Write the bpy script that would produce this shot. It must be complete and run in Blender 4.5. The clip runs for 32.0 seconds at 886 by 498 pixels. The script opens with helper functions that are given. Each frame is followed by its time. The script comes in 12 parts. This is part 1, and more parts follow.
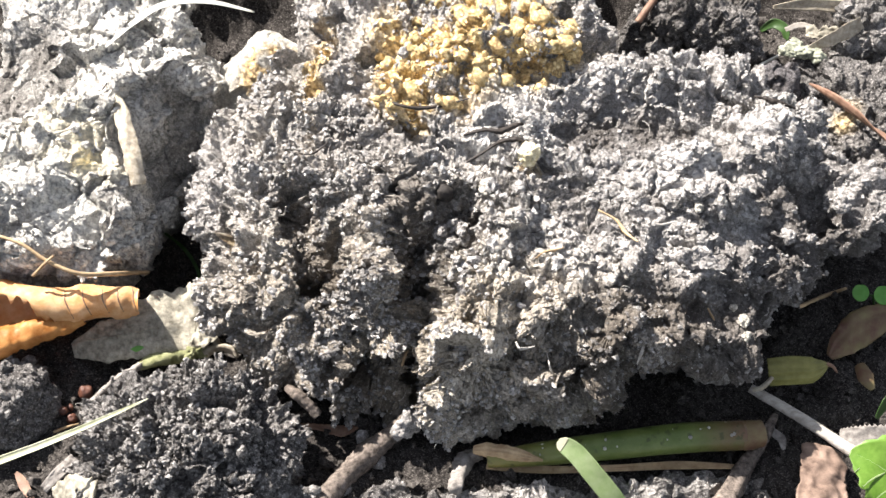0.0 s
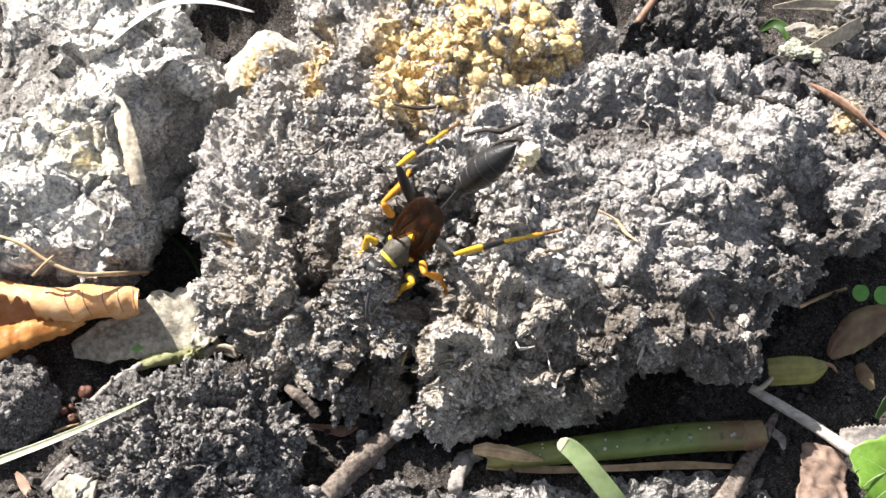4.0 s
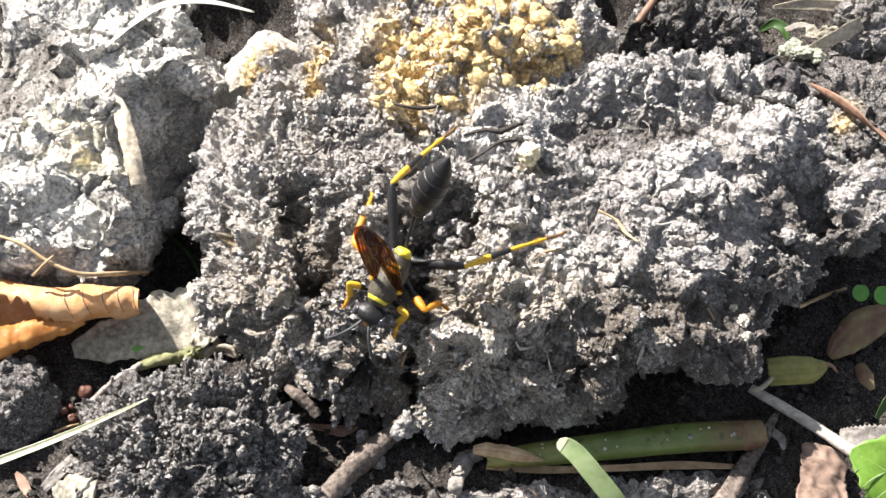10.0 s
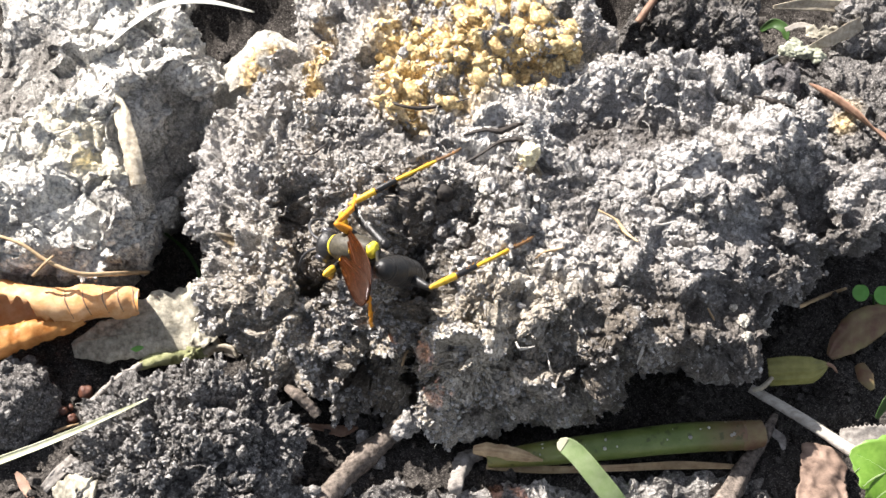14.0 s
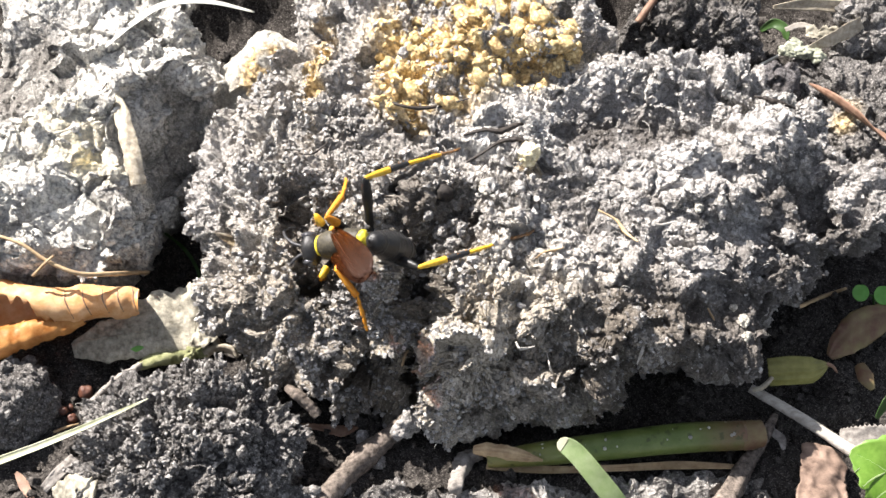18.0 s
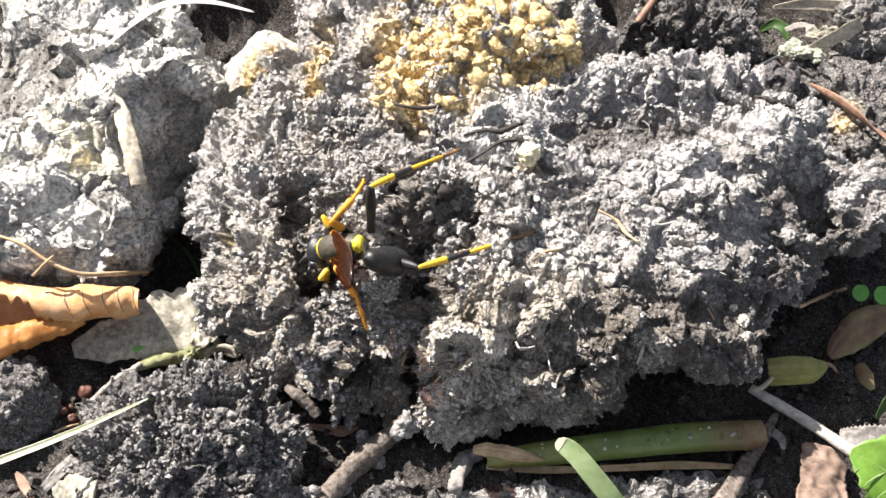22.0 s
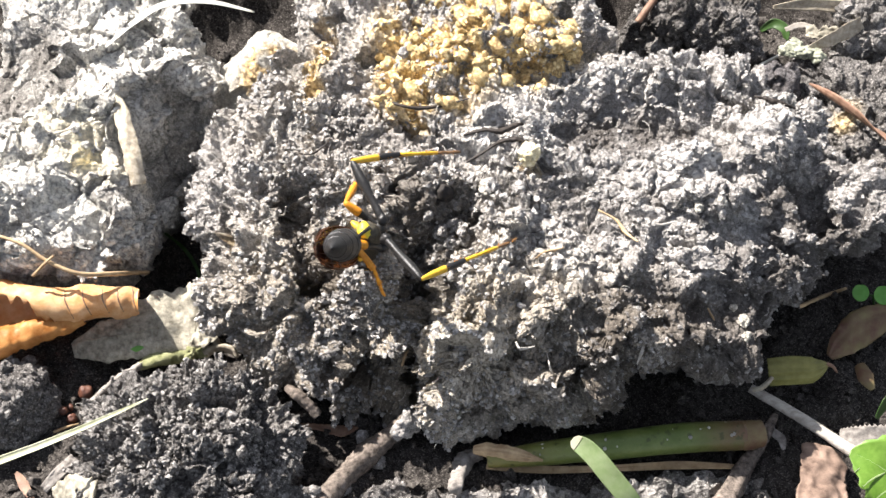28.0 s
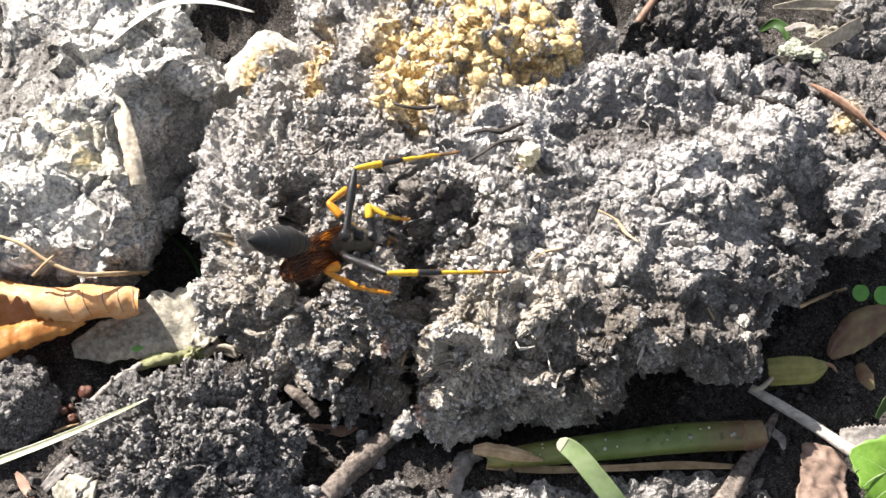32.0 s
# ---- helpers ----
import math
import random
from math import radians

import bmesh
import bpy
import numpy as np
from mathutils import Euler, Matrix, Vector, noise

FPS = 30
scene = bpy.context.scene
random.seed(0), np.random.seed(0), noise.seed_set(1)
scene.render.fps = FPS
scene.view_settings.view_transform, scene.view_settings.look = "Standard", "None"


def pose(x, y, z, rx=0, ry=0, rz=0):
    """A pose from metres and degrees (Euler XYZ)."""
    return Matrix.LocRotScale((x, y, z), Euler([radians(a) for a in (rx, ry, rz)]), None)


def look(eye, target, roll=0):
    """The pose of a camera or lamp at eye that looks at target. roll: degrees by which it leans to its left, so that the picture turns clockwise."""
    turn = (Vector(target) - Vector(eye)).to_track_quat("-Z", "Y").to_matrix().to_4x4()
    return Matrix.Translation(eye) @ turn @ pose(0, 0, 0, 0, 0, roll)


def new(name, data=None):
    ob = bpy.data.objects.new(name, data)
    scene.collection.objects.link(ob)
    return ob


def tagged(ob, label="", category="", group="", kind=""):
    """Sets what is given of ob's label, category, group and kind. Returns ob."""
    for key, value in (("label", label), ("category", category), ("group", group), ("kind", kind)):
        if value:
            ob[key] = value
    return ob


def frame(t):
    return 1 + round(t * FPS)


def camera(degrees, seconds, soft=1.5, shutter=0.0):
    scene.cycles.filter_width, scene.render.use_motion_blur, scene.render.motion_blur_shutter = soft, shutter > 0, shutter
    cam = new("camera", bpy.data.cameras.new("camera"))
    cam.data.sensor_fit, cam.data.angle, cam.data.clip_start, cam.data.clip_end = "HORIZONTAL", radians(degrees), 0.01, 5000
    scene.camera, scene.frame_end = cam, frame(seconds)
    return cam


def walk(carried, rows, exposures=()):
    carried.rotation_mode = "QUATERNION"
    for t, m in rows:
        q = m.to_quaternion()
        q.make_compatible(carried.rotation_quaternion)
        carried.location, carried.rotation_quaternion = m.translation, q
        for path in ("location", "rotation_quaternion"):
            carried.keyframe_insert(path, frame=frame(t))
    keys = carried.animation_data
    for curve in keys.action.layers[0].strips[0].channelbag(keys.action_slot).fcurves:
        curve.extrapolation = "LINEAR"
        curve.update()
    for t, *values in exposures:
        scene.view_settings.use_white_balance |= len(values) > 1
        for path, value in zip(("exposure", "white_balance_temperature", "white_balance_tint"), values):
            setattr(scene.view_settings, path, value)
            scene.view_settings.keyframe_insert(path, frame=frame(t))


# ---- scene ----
# A still camera close over a sunlit clod of soil; the view is about 12 cm wide.
cam = camera(32.0, 32.0, soft=1.5, shutter=0.4)
EYE, AIM = (0.0, -0.1170, 0.1791), (0.0, 0.0, 0.012)
walk(cam, [(0.0, look(EYE, AIM)), (32.0, look(EYE, AIM))], exposures=[(0.0, 1.66, 6550, 12), (32.0, 1.66, 6550, 12)])

# Daylight: blue sky and one low sun.
SUN_DIR = Vector((-0.52, 0.46, 0.72)).normalized()
world = bpy.data.worlds.new("sky")
scene.world = world
world.use_nodes = True
sky = world.node_tree.nodes.new("ShaderNodeTexSky")
sky.sky_type = "NISHITA"
sky.sun_disc = False
sky.sun_elevation = math.asin(SUN_DIR.z)
sky.sun_rotation = math.atan2(SUN_DIR.x, SUN_DIR.y)
haze = world.node_tree.nodes.new("ShaderNodeHueSaturation")
haze.inputs["Saturation"].default_value = 0.5
world.node_tree.links.new(sky.outputs["Color"], haze.inputs["Color"])
world.node_tree.links.new(haze.outputs["Color"], world.node_tree.nodes["Background"].inputs["Color"])
world.node_tree.nodes["Background"].inputs["Strength"].default_value = 0.064
sun = new("sun", bpy.data.lights.new("sun", "SUN"))
sun.data.energy, sun.data.angle, sun.data.color = 5.0, radians(0.5), (1.0, 0.955, 0.895)
sun.matrix_world = look(SUN_DIR, (0, 0, 0))


# ---- materials ----
def material(name, rough=0.9, metal=0.0, spec=0.3):
    m = bpy.data.materials.new(name)
    m.use_nodes = True
    b = m.node_tree.nodes["Principled BSDF"]
    b.inputs["Roughness"].default_value = rough
    b.inputs["Metallic"].default_value = metal
    b.inputs["Specular IOR Level"].default_value = spec
    return m, m.node_tree, b


def node(tree, kind, **inputs):
    n = tree.nodes.new(kind)
    for key, value in inputs.items():
        n.inputs[key.replace("_", " ")].default_value = value
    return n


def noise_fac(tree, scale, detail=6, rough=0.6, lo=0.35, hi=0.65):
    """Noise in object space at a scale per metre, stretched between lo and hi."""
    co = tree.nodes.new("ShaderNodeTexCoord")
    n = node(tree, "ShaderNodeTexNoise", Scale=scale, Detail=detail, Roughness=rough)
    tree.links.new(co.outputs["Object"], n.inputs["Vector"])
    r = node(tree, "ShaderNodeMapRange", From_Min=lo, From_Max=hi)
    tree.links.new(n.outputs["Fac"], r.inputs["Value"])
    return r.outputs["Result"]


def mix(tree, fac, a, b, mode="MIX"):
    n = tree.nodes.new("ShaderNodeMix")
    n.data_type, n.blend_type = "RGBA", mode
    for slot, value in ((0, fac), (6, a), (7, b)):
        if hasattr(value, "links"):
            tree.links.new(value, n.inputs[slot])
        else:
            n.inputs[slot].default_value = value if slot == 0 else (*value, 1)
    return n.outputs[2]


def maths(tree, op, a, b):
    n = tree.nodes.new("ShaderNodeMath")
    n.operation = op
    n.use_clamp = True
    for i, value in enumerate((a, b)):
        if hasattr(value, "links"):
            tree.links.new(value, n.inputs[i])
        else:
            n.inputs[i].default_value = value
    return n.outputs[0]


def bump(tree, b, height, strength, distance):
    n = node(tree, "ShaderNodeBump", Strength=strength, Distance=distance)
    tree.links.new(height, n.inputs["Height"])
    tree.links.new(n.outputs["Normal"], b.inputs["Normal"])


def attribute(tree, name):
    n = tree.nodes.new("ShaderNodeAttribute")
    n.attribute_name = name
    return n.outputs["Fac"]


def soil(name, dark, mid, pale, ochre=(0.62, 0.37, 0.10), dry=0.45, grains=False):
    """Crumbly soil: moist dark, grey and dry pale tones in patches, painted shade and sunlight among them, with an
    ochre crust where the mesh says so.
    """
    m, t, b = material(name, 0.95, 0, 0.15)
    broad = noise_fac(t, 150, 5, 0.6, 0.35, 0.68)
    fine = noise_fac(t, 1700, 4, 0.7, 0.36, 0.66)
    grain = noise_fac(t, 6000, 3, 0.7, 0.35, 0.7)
    col = mix(t, fine, dark, mid)
    patch = maths(t, "MULTIPLY", maths(t, "ADD", attribute(t, "dry"), maths(t, "MULTIPLY", broad, dry)), maths(t, "ADD", fine, 0.3))
    col = mix(t, patch, col, pale)
    # This mask darkens damp soil and also paints in shade on undersides and hollows.
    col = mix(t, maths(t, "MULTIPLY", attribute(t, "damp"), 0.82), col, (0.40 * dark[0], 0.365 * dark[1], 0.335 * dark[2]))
    col = mix(t, maths(t, "MULTIPLY", grain, 0.38), col, tuple(0.5 * v for v in dark))
    specks = maths(t, "MULTIPLY", noise_fac(t, 4200, 2, 0.5, 0.55, 0.68), maths(t, "SUBTRACT", 0.6, maths(t, "MULTIPLY", attribute(t, "damp"), 0.42)))
    col = mix(t, specks, col, pale)
    rusty = mix(t, fine, mix(t, broad, tuple(0.72 * v for v in ochre), ochre), (0.85, 0.70, 0.41))
    col = mix(t, maths(t, "MULTIPLY", attribute(t, "ochre"), maths(t, "ADD", fine, 0.55)), col, rusty)
    if grains:
        island = t.nodes.new("ShaderNodeNewGeometry").outputs["Random Per Island"]
        col = mix(t, maths(t, "MULTIPLY", maths(t, "POWER", island, 4.0), 0.6), col, pale)
        col = mix(t, maths(t, "MULTIPLY", maths(t, "POWER", maths(t, "SUBTRACT", 1.0, island), 2.5), 0.6), col, tuple(0.5 * v for v in dark))
    col = mix(t, attribute(t, "warm"), col, mix(t, 1.0, col, (1.0, 0.90, 0.72), "MULTIPLY"))
    t.links.new(col, b.inputs["Base Color"])
    bump(t, b, maths(t, "ADD", grain, fine), 0.85, 0.0003)
    return m


def plain(name, a, b_col, scale=900, rough=0.7, spec=0.3, bump_by=0.3, stretch=None, thin=0.0):
    """Two tones mottled together with a fine relief; stretch draws the grain out along an axis."""
    m, t, b = material(name, rough, 0, spec)
    co = t.nodes.new("ShaderNodeTexCoord")
    mp = t.nodes.new("ShaderNodeMapping")
    if stretch:
        mp.inputs["Scale"].default_value = stretch
    t.links.new(co.outputs["Object"], mp.inputs["Vector"])
    n = node(t, "ShaderNodeTexNoise", Scale=scale, Detail=5, Roughness=0.65)
    n2 = node(t, "ShaderNodeTexNoise", Scale=scale * 0.16, Detail=3, Roughness=0.5)
    t.links.new(mp.outputs["Vector"], n.inputs["Vector"])
    t.links.new(mp.outputs["Vector"], n2.inputs["Vector"])
    r = node(t, "ShaderNodeMapRange", From_Min=0.32, From_Max=0.68)
    t.links.new(n.outputs["Fac"], r.inputs["Value"])
    r2 = node(t, "ShaderNodeMapRange", From_Min=0.35, From_Max=0.65, To_Min=0.75, To_Max=1.1)
    t.links.new(n2.outputs["Fac"], r2.inputs["Value"])
    col = mix(t, r.outputs["Result"], a, b_col)
    hsv = node(t, "ShaderNodeHueSaturation")
    t.links.new(col, hsv.inputs["Color"])
    t.links.new(r2.outputs["Result"], hsv.inputs["Value"])
    t.links.new(hsv.outputs["Color"], b.inputs["Base Color"])
    bump(t, b, n.outputs["Fac"], bump_by, 0.0002)
    if thin:
        tr = node(t, "ShaderNodeBsdfTranslucent")
        t.links.new(hsv.outputs["Color"], tr.inputs["Color"])
        ms = node(t, "ShaderNodeMixShader", Fac=thin)
        out = t.nodes["Material Output"]
        t.links.new(b.outputs["BSDF"], ms.inputs[1])
        t.links.new(tr.outputs["BSDF"], ms.inputs[2])
        t.links.new(ms.outputs["Shader"], out.inputs["Surface"])
    return m


SOIL = soil("soil_grey", (0.22, 0.207, 0.196), (0.42, 0.398, 0.377), (0.68, 0.655, 0.625), dry=0.6)
SOIL_PALE = soil("soil_pale", (0.26, 0.249, 0.235), (0.49, 0.47, 0.44), (0.85, 0.82, 0.75), ochre=(0.80, 0.72, 0.46), dry=0.7)
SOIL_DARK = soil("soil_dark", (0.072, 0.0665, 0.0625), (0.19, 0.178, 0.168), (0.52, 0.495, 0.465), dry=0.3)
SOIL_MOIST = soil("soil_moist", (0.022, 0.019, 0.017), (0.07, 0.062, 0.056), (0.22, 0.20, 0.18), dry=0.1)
STONE_PALE = soil("stone_pale", (0.42, 0.39, 0.34), (0.64, 0.60, 0.52), (0.90, 0.87, 0.78), ochre=(0.58, 0.32, 0.11), dry=0.4)
SOIL_GRAIN = soil("soil_grain", (0.23, 0.216, 0.204), (0.42, 0.398, 0.377), (0.72, 0.695, 0.66), dry=0.5, grains=True)
DARK_GRAIN = soil("dark_grain", (0.07, 0.065, 0.061), (0.185, 0.174, 0.165), (0.56, 0.535, 0.505), dry=0.3, grains=True)
PALE_GRAIN = soil("pale_grain", (0.24, 0.23, 0.215), (0.46, 0.44, 0.41), (0.82, 0.79, 0.72), dry=0.5, grains=True)
STONE_GREY = soil("stone_grey", (0.085, 0.078, 0.078), (0.16, 0.148, 0.15), (0.30, 0.285, 0.28), dry=0.1)
LEAF_ORANGE = plain("leaf_orange", (0.70, 0.32, 0.09), (0.93, 0.64, 0.36), 420, 0.5, 0.4, 0.9, thin=0.3)
LEAF_BEIGE = plain("leaf_beige", (0.17, 0.155, 0.12), (0.50, 0.465, 0.375), 1100, 0.85, 0.15, 1.0)
CHALK = plain("chalk_yellow", (0.52, 0.44, 0.26), (0.84, 0.77, 0.56), 1500, 0.95, 0.1, 1.0)
LEAF_DEEP = plain("leaf_deep_orange", (0.46, 0.17, 0.035), (0.80, 0.42, 0.14), 420, 0.5, 0.35, 0.9, thin=0.35)
LEAF_STRAW = plain("leaf_straw", (0.36, 0.30, 0.22), (0.66, 0.59, 0.47), 1300, 0.7, 0.2, 0.9, thin=0.1)
LEAF_BROWN = plain("leaf_brown", (0.20, 0.11, 0.075), (0.36, 0.23, 0.16), 900, 0.6, 0.3, 0.5, thin=0.15)
STRAW = plain("straw", (0.66, 0.63, 0.54), (0.82, 0.80, 0.72), 1000, 0.5, 0.4, 0.2)
STRAW_BROWN = plain("straw_brown", (0.30, 0.20, 0.11), (0.50, 0.37, 0.22), 900, 0.6, 0.3, 0.3)
TWIG_GREY = plain("twig_grey", (0.16, 0.145, 0.13), (0.38, 0.35, 0.32), 1300, 0.85, 0.2, 0.8)
BARK_PINK = plain("bark_chip", (0.09, 0.06, 0.046), (0.31, 0.22, 0.17), 420, 0.85, 0.2, 1.0)


def stem_skin():
    """A green stalk, olive at its old end and reddish brown where it withers, with dark freckles."""
    m, t, b = material("green_stem", 0.38, 0, 0.5)
    co = t.nodes.new("ShaderNodeTexCoord")
    xyz = t.nodes.new("ShaderNodeSeparateXYZ")
    t.links.new(co.outputs["Object"], xyz.inputs[0])
    soft = noise_fac(t, 350, 4, 0.6, 0.3, 0.7)
    col = mix(t, soft, (0.085, 0.125, 0.026), (0.15, 0.19, 0.055))
    for x0, x1, tone in ((-0.004, -0.016, (0.20, 0.18, 0.05)), (0.009, 0.0165, (0.15, 0.075, 0.045))):
        ramp = node(t, "ShaderNodeMapRange", From_Min=x0, From_Max=x1)
        t.links.new(xyz.outputs["X"], ramp.inputs["Value"])
        col = mix(t, maths(t, "MULTIPLY", ramp.outputs["Result"], maths(t, "ADD", soft, 0.55)), col, tone)
    col = mix(t, maths(t, "MULTIPLY", noise_fac(t, 900, 2, 0.5, 0.62, 0.70), 0.7), col, (0.04, 0.05, 0.015))
    t.links.new(col, b.inputs["Base Color"])
    bump(t, b, noise_fac(t, 1500, 4), 0.25, 0.0002)
    return m


GREEN_STEM = stem_skin()
GREEN_BLADE = plain("green_blade", (0.34, 0.46, 0.20), (0.48, 0.58, 0.32), 700, 0.45, 0.4, 0.15, thin=0.6)
BLADE_TIP = plain("blade_tip", (0.40, 0.40, 0.27), (0.56, 0.52, 0.40), 800, 0.5, 0.3, 0.3, thin=0.4)
GREEN_LEAF = plain("green_leaf", (0.10, 0.21, 0.022), (0.19, 0.33, 0.055), 600, 0.45, 0.4, 0.3, thin=0.35)
GREEN_DARK = plain("green_dark", (0.03, 0.075, 0.016), (0.06, 0.12, 0.03), 600, 0.5, 0.3, 0.2, thin=0.1)
LICHEN = plain("lichen", (0.13, 0.14, 0.10), (0.46, 0.47, 0.37), 1100, 0.9, 0.15, 1.0)
TWIG_DARK = plain("twig_dark", (0.055, 0.045, 0.038), (0.24, 0.20, 0.17), 1600, 0.9, 0.15, 1.0)
BLADE_PALE = plain("blade_pale", (0.48, 0.50, 0.27), (0.78, 0.77, 0.63), 500, 0.5, 0.3, 0.3, thin=0.2)
TWIG_PALE = plain("twig_pale", (0.30, 0.27, 0.235), (0.56, 0.52, 0.46), 1500, 0.8, 0.2, 0.7, stretch=(0.4, 1, 1))
CLOVER = plain("clover", (0.12, 0.32, 0.06), (0.18, 0.42, 0.10), 600, 0.5, 0.3, 0.15, thin=0.2)
OLIVE = plain("olive_leaf", (0.20, 0.19, 0.05), (0.32, 0.30, 0.10), 500, 0.5, 0.4, 0.2, thin=0.15)
LEAF_RED = plain("leaf_red", (0.13, 0.05, 0.04), (0.24, 0.20, 0.09), 260, 0.5, 0.4, 0.3, thin=0.1)
MOSS = plain("moss", (0.12, 0.13, 0.05), (0.36, 0.36, 0.20), 900, 0.9, 0.2, 1.0)
SEED_RED = plain("seed_red", (0.06, 0.022, 0.014), (0.15, 0.06, 0.035), 1500, 0.5, 0.5, 0.8)
BLACK_SEED = plain("black_seed", (0.014, 0.012, 0.011), (0.04, 0.034, 0.03), 1800, 0.75, 0.3, 0.9)
FIBRE_DARK = plain("fibre_dark", (0.016, 0.013, 0.011), (0.055, 0.043, 0.036), 1500, 0.6, 0.3, 0.6)
FIBRE_PALE = plain("fibre_pale", (0.34, 0.32, 0.29), (0.62, 0.59, 0.54), 2200, 0.6, 0.3, 0.3)


# ---- shapes; lengths below are in millimetres ----
def lattice(ix, iy, iz, seed):
    h = (ix * 374761393 + iy * 668265263 + iz * 1274126177 + seed * 974711) & 0xFFFFFFFF
    h = ((h ^ (h >> 13)) * 1103515245) & 0xFFFFFFFF
    h = ((h ^ (h >> 16)) * 2246822519) & 0xFFFFFFFF
    return ((h ^ (h >> 15)) & 0xFFFFFF) / float(0x1000000)


def value_noise(p, size, seed):
    q = p / size
    i = np.floor(q).astype(np.int64)
    f = q - i
    f = f * f * f * (f * (f * 6 - 15) + 10)
    out = np.zeros(len(p))
    for dx in (0, 1):
        for dy in (0, 1):
            for dz in (0, 1):
                w = (f[:, 0] if dx else 1 - f[:, 0]) * (f[:, 1] if dy else 1 - f[:, 1]) * (f[:, 2] if dz else 1 - f[:, 2])
                out += w * lattice(i[:, 0] + dx, i[:, 1] + dy, i[:, 2] + dz, seed)
    return out * 2 - 1


def fbm(p, size, octaves, seed, gain=0.55):
    out, amp = np.zeros(len(p)), 1.0
    for k in range(octaves):
        out += amp * value_noise(p, size, seed + 17 * k)
        size, amp = size / 2.03, amp * gain
    return out


def crumbs(p, size, seed):
    """Rounded crumbs: 1 at the middle of each cell, falling to 0 and below between them."""
    q = p / size
    i = np.floor(q).astype(np.int64)
    best = np.full(len(p), 9.0)
    for dx in (-1, 0, 1):
        for dy in (-1, 0, 1):
            for dz in (-1, 0, 1):
                a, b, c = i[:, 0] + dx, i[:, 1] + dy, i[:, 2] + dz
                d = ((a + lattice(a, b, c, seed) - q[:, 0]) ** 2 + (b + lattice(a, b, c, seed + 1) - q[:, 1]) ** 2
                     + (c + lattice(a, b, c, seed + 2) - q[:, 2]) ** 2)
                best = np.minimum(best, d / (0.45 + 0.75 * lattice(a, b, c, seed + 3)))
    return 1.0 - 1.5 * best ** 0.75


def fracture(p, size, seed):
    """Broken facets: each cell is a plane with a tilt and a step of its own."""
    q = p / size
    i = np.floor(q).astype(np.int64)
    best, out = np.full(len(p), 99.0), np.zeros(len(p))
    for dx in (-1, 0, 1):
        for dy in (-1, 0, 1):
            for dz in (-1, 0, 1):
                a, b, c = i[:, 0] + dx, i[:, 1] + dy, i[:, 2] + dz
                off = [a + lattice(a, b, c, seed) - q[:, 0], b + lattice(a, b, c, seed + 1) - q[:, 1], c + lattice(a, b, c, seed + 2) - q[:, 2]]
                d = off[0] ** 2 + off[1] ** 2 + off[2] ** 2
                tilt = sum((lattice(a, b, c, seed + 4 + k) - 0.5) * off[k] for k in range(3)) * 2.6 + lattice(a, b, c, seed + 9) - 0.5
                out = np.where(d < best, tilt, out)
                best = np.minimum(best, d)
    return out


def spline(points, n, closed=False):
    """Points along a smooth curve through the given ones."""
    p = np.array(points, float)
    k = len(p)
    t = np.linspace(0, k if closed else k - 1, n, endpoint=not closed)
    i = np.minimum(t.astype(int), k - 1 if closed else k - 2)
    f = (t - i)[:, None]
    if closed:
        a, b, c, d = p[(i - 1) % k], p[i % k], p[(i + 1) % k], p[(i + 2) % k]
    else:
        a, b, c, d = p[np.maximum(i - 1, 0)], p[i], p[i + 1], p[np.minimum(i + 2, k - 1)]
    return 0.5 * (2 * b + (c - a) * f + (2 * a - 5 * b + 4 * c - d) * f ** 2 + (3 * b - a - 3 * c + d) * f ** 3)


def mesh_of(name, verts, faces, mats, smooth=True, fields=None):
    me = bpy.data.meshes.new(name)
    verts = np.asarray(verts, float)
    if isinstance(faces, np.ndarray):
        n = len(faces)
        me.vertices.add(len(verts))
        me.vertices.foreach_set("co", (verts * 0.001).ravel())
        me.loops.add(n * 4)
        me.loops.foreach_set("vertex_index", faces.ravel().astype(np.int32))
        me.polygons.add(n)
        me.polygons.foreach_set("loop_start", np.arange(0, n * 4, 4, dtype=np.int32))
        me.update(calc_edges=True)
    else:
        me.from_pydata([tuple(v) for v in verts * 0.001], [], faces)
    for key, values in (fields or {}).items():
        me.attributes.new(key, "FLOAT", "POINT").data.foreach_set("value", np.asarray(values, np.float32))
    for m in mats if isinstance(mats, (list, tuple)) else [mats]:
        me.materials.append(m)
    me.polygons.foreach_set("use_smooth", [smooth] * len(me.polygons))
    me.update()
    return me


def thing(name, verts, faces, mats, label="", category="", group="", kind="", smooth=True, fields=None):
    """One mesh object whose origin lies under its middle."""
    verts = np.asarray(verts, float)
    base = np.array([*verts[:, :2].mean(0), verts[:, 2].min()])
    ob = new(name, mesh_of(name, verts - base, faces, mats, smooth, fields))
    ob.location = base * 0.001
    return tagged(ob, label, category, group, kind)


def holder(name, base, label="", category="", group=""):
    ob = new(name)
    ob.empty_display_size = 0.003
    ob.location = Vector(base) * 0.001
    return tagged(ob, label, category, group)


def part(name, shape, mat, parent, label="", smooth=True):
    """A mesh part in its thing's place."""
    verts, faces = shape
    base = np.array(parent.location) * 1000 if parent.parent is None else np.array(parent.parent.location) * 1000
    ob = new(name, mesh_of(name, np.asarray(verts, float) - base, faces, mat, smooth))
    ob.parent = parent
    return tagged(ob, label)


def grid_faces(rows, cols, wrap):
    a = np.arange(rows * cols).reshape(rows, cols)
    b = np.roll(a, -1, 1) if wrap else a[:, 1:]
    a0, a1 = (a[:-1], a[1:]) if wrap else (a[:-1, :-1], a[1:, :-1])
    b0, b1 = b[:-1], b[1:]
    return np.stack([a0, a1, b1, b0], -1).reshape(-1, 4)


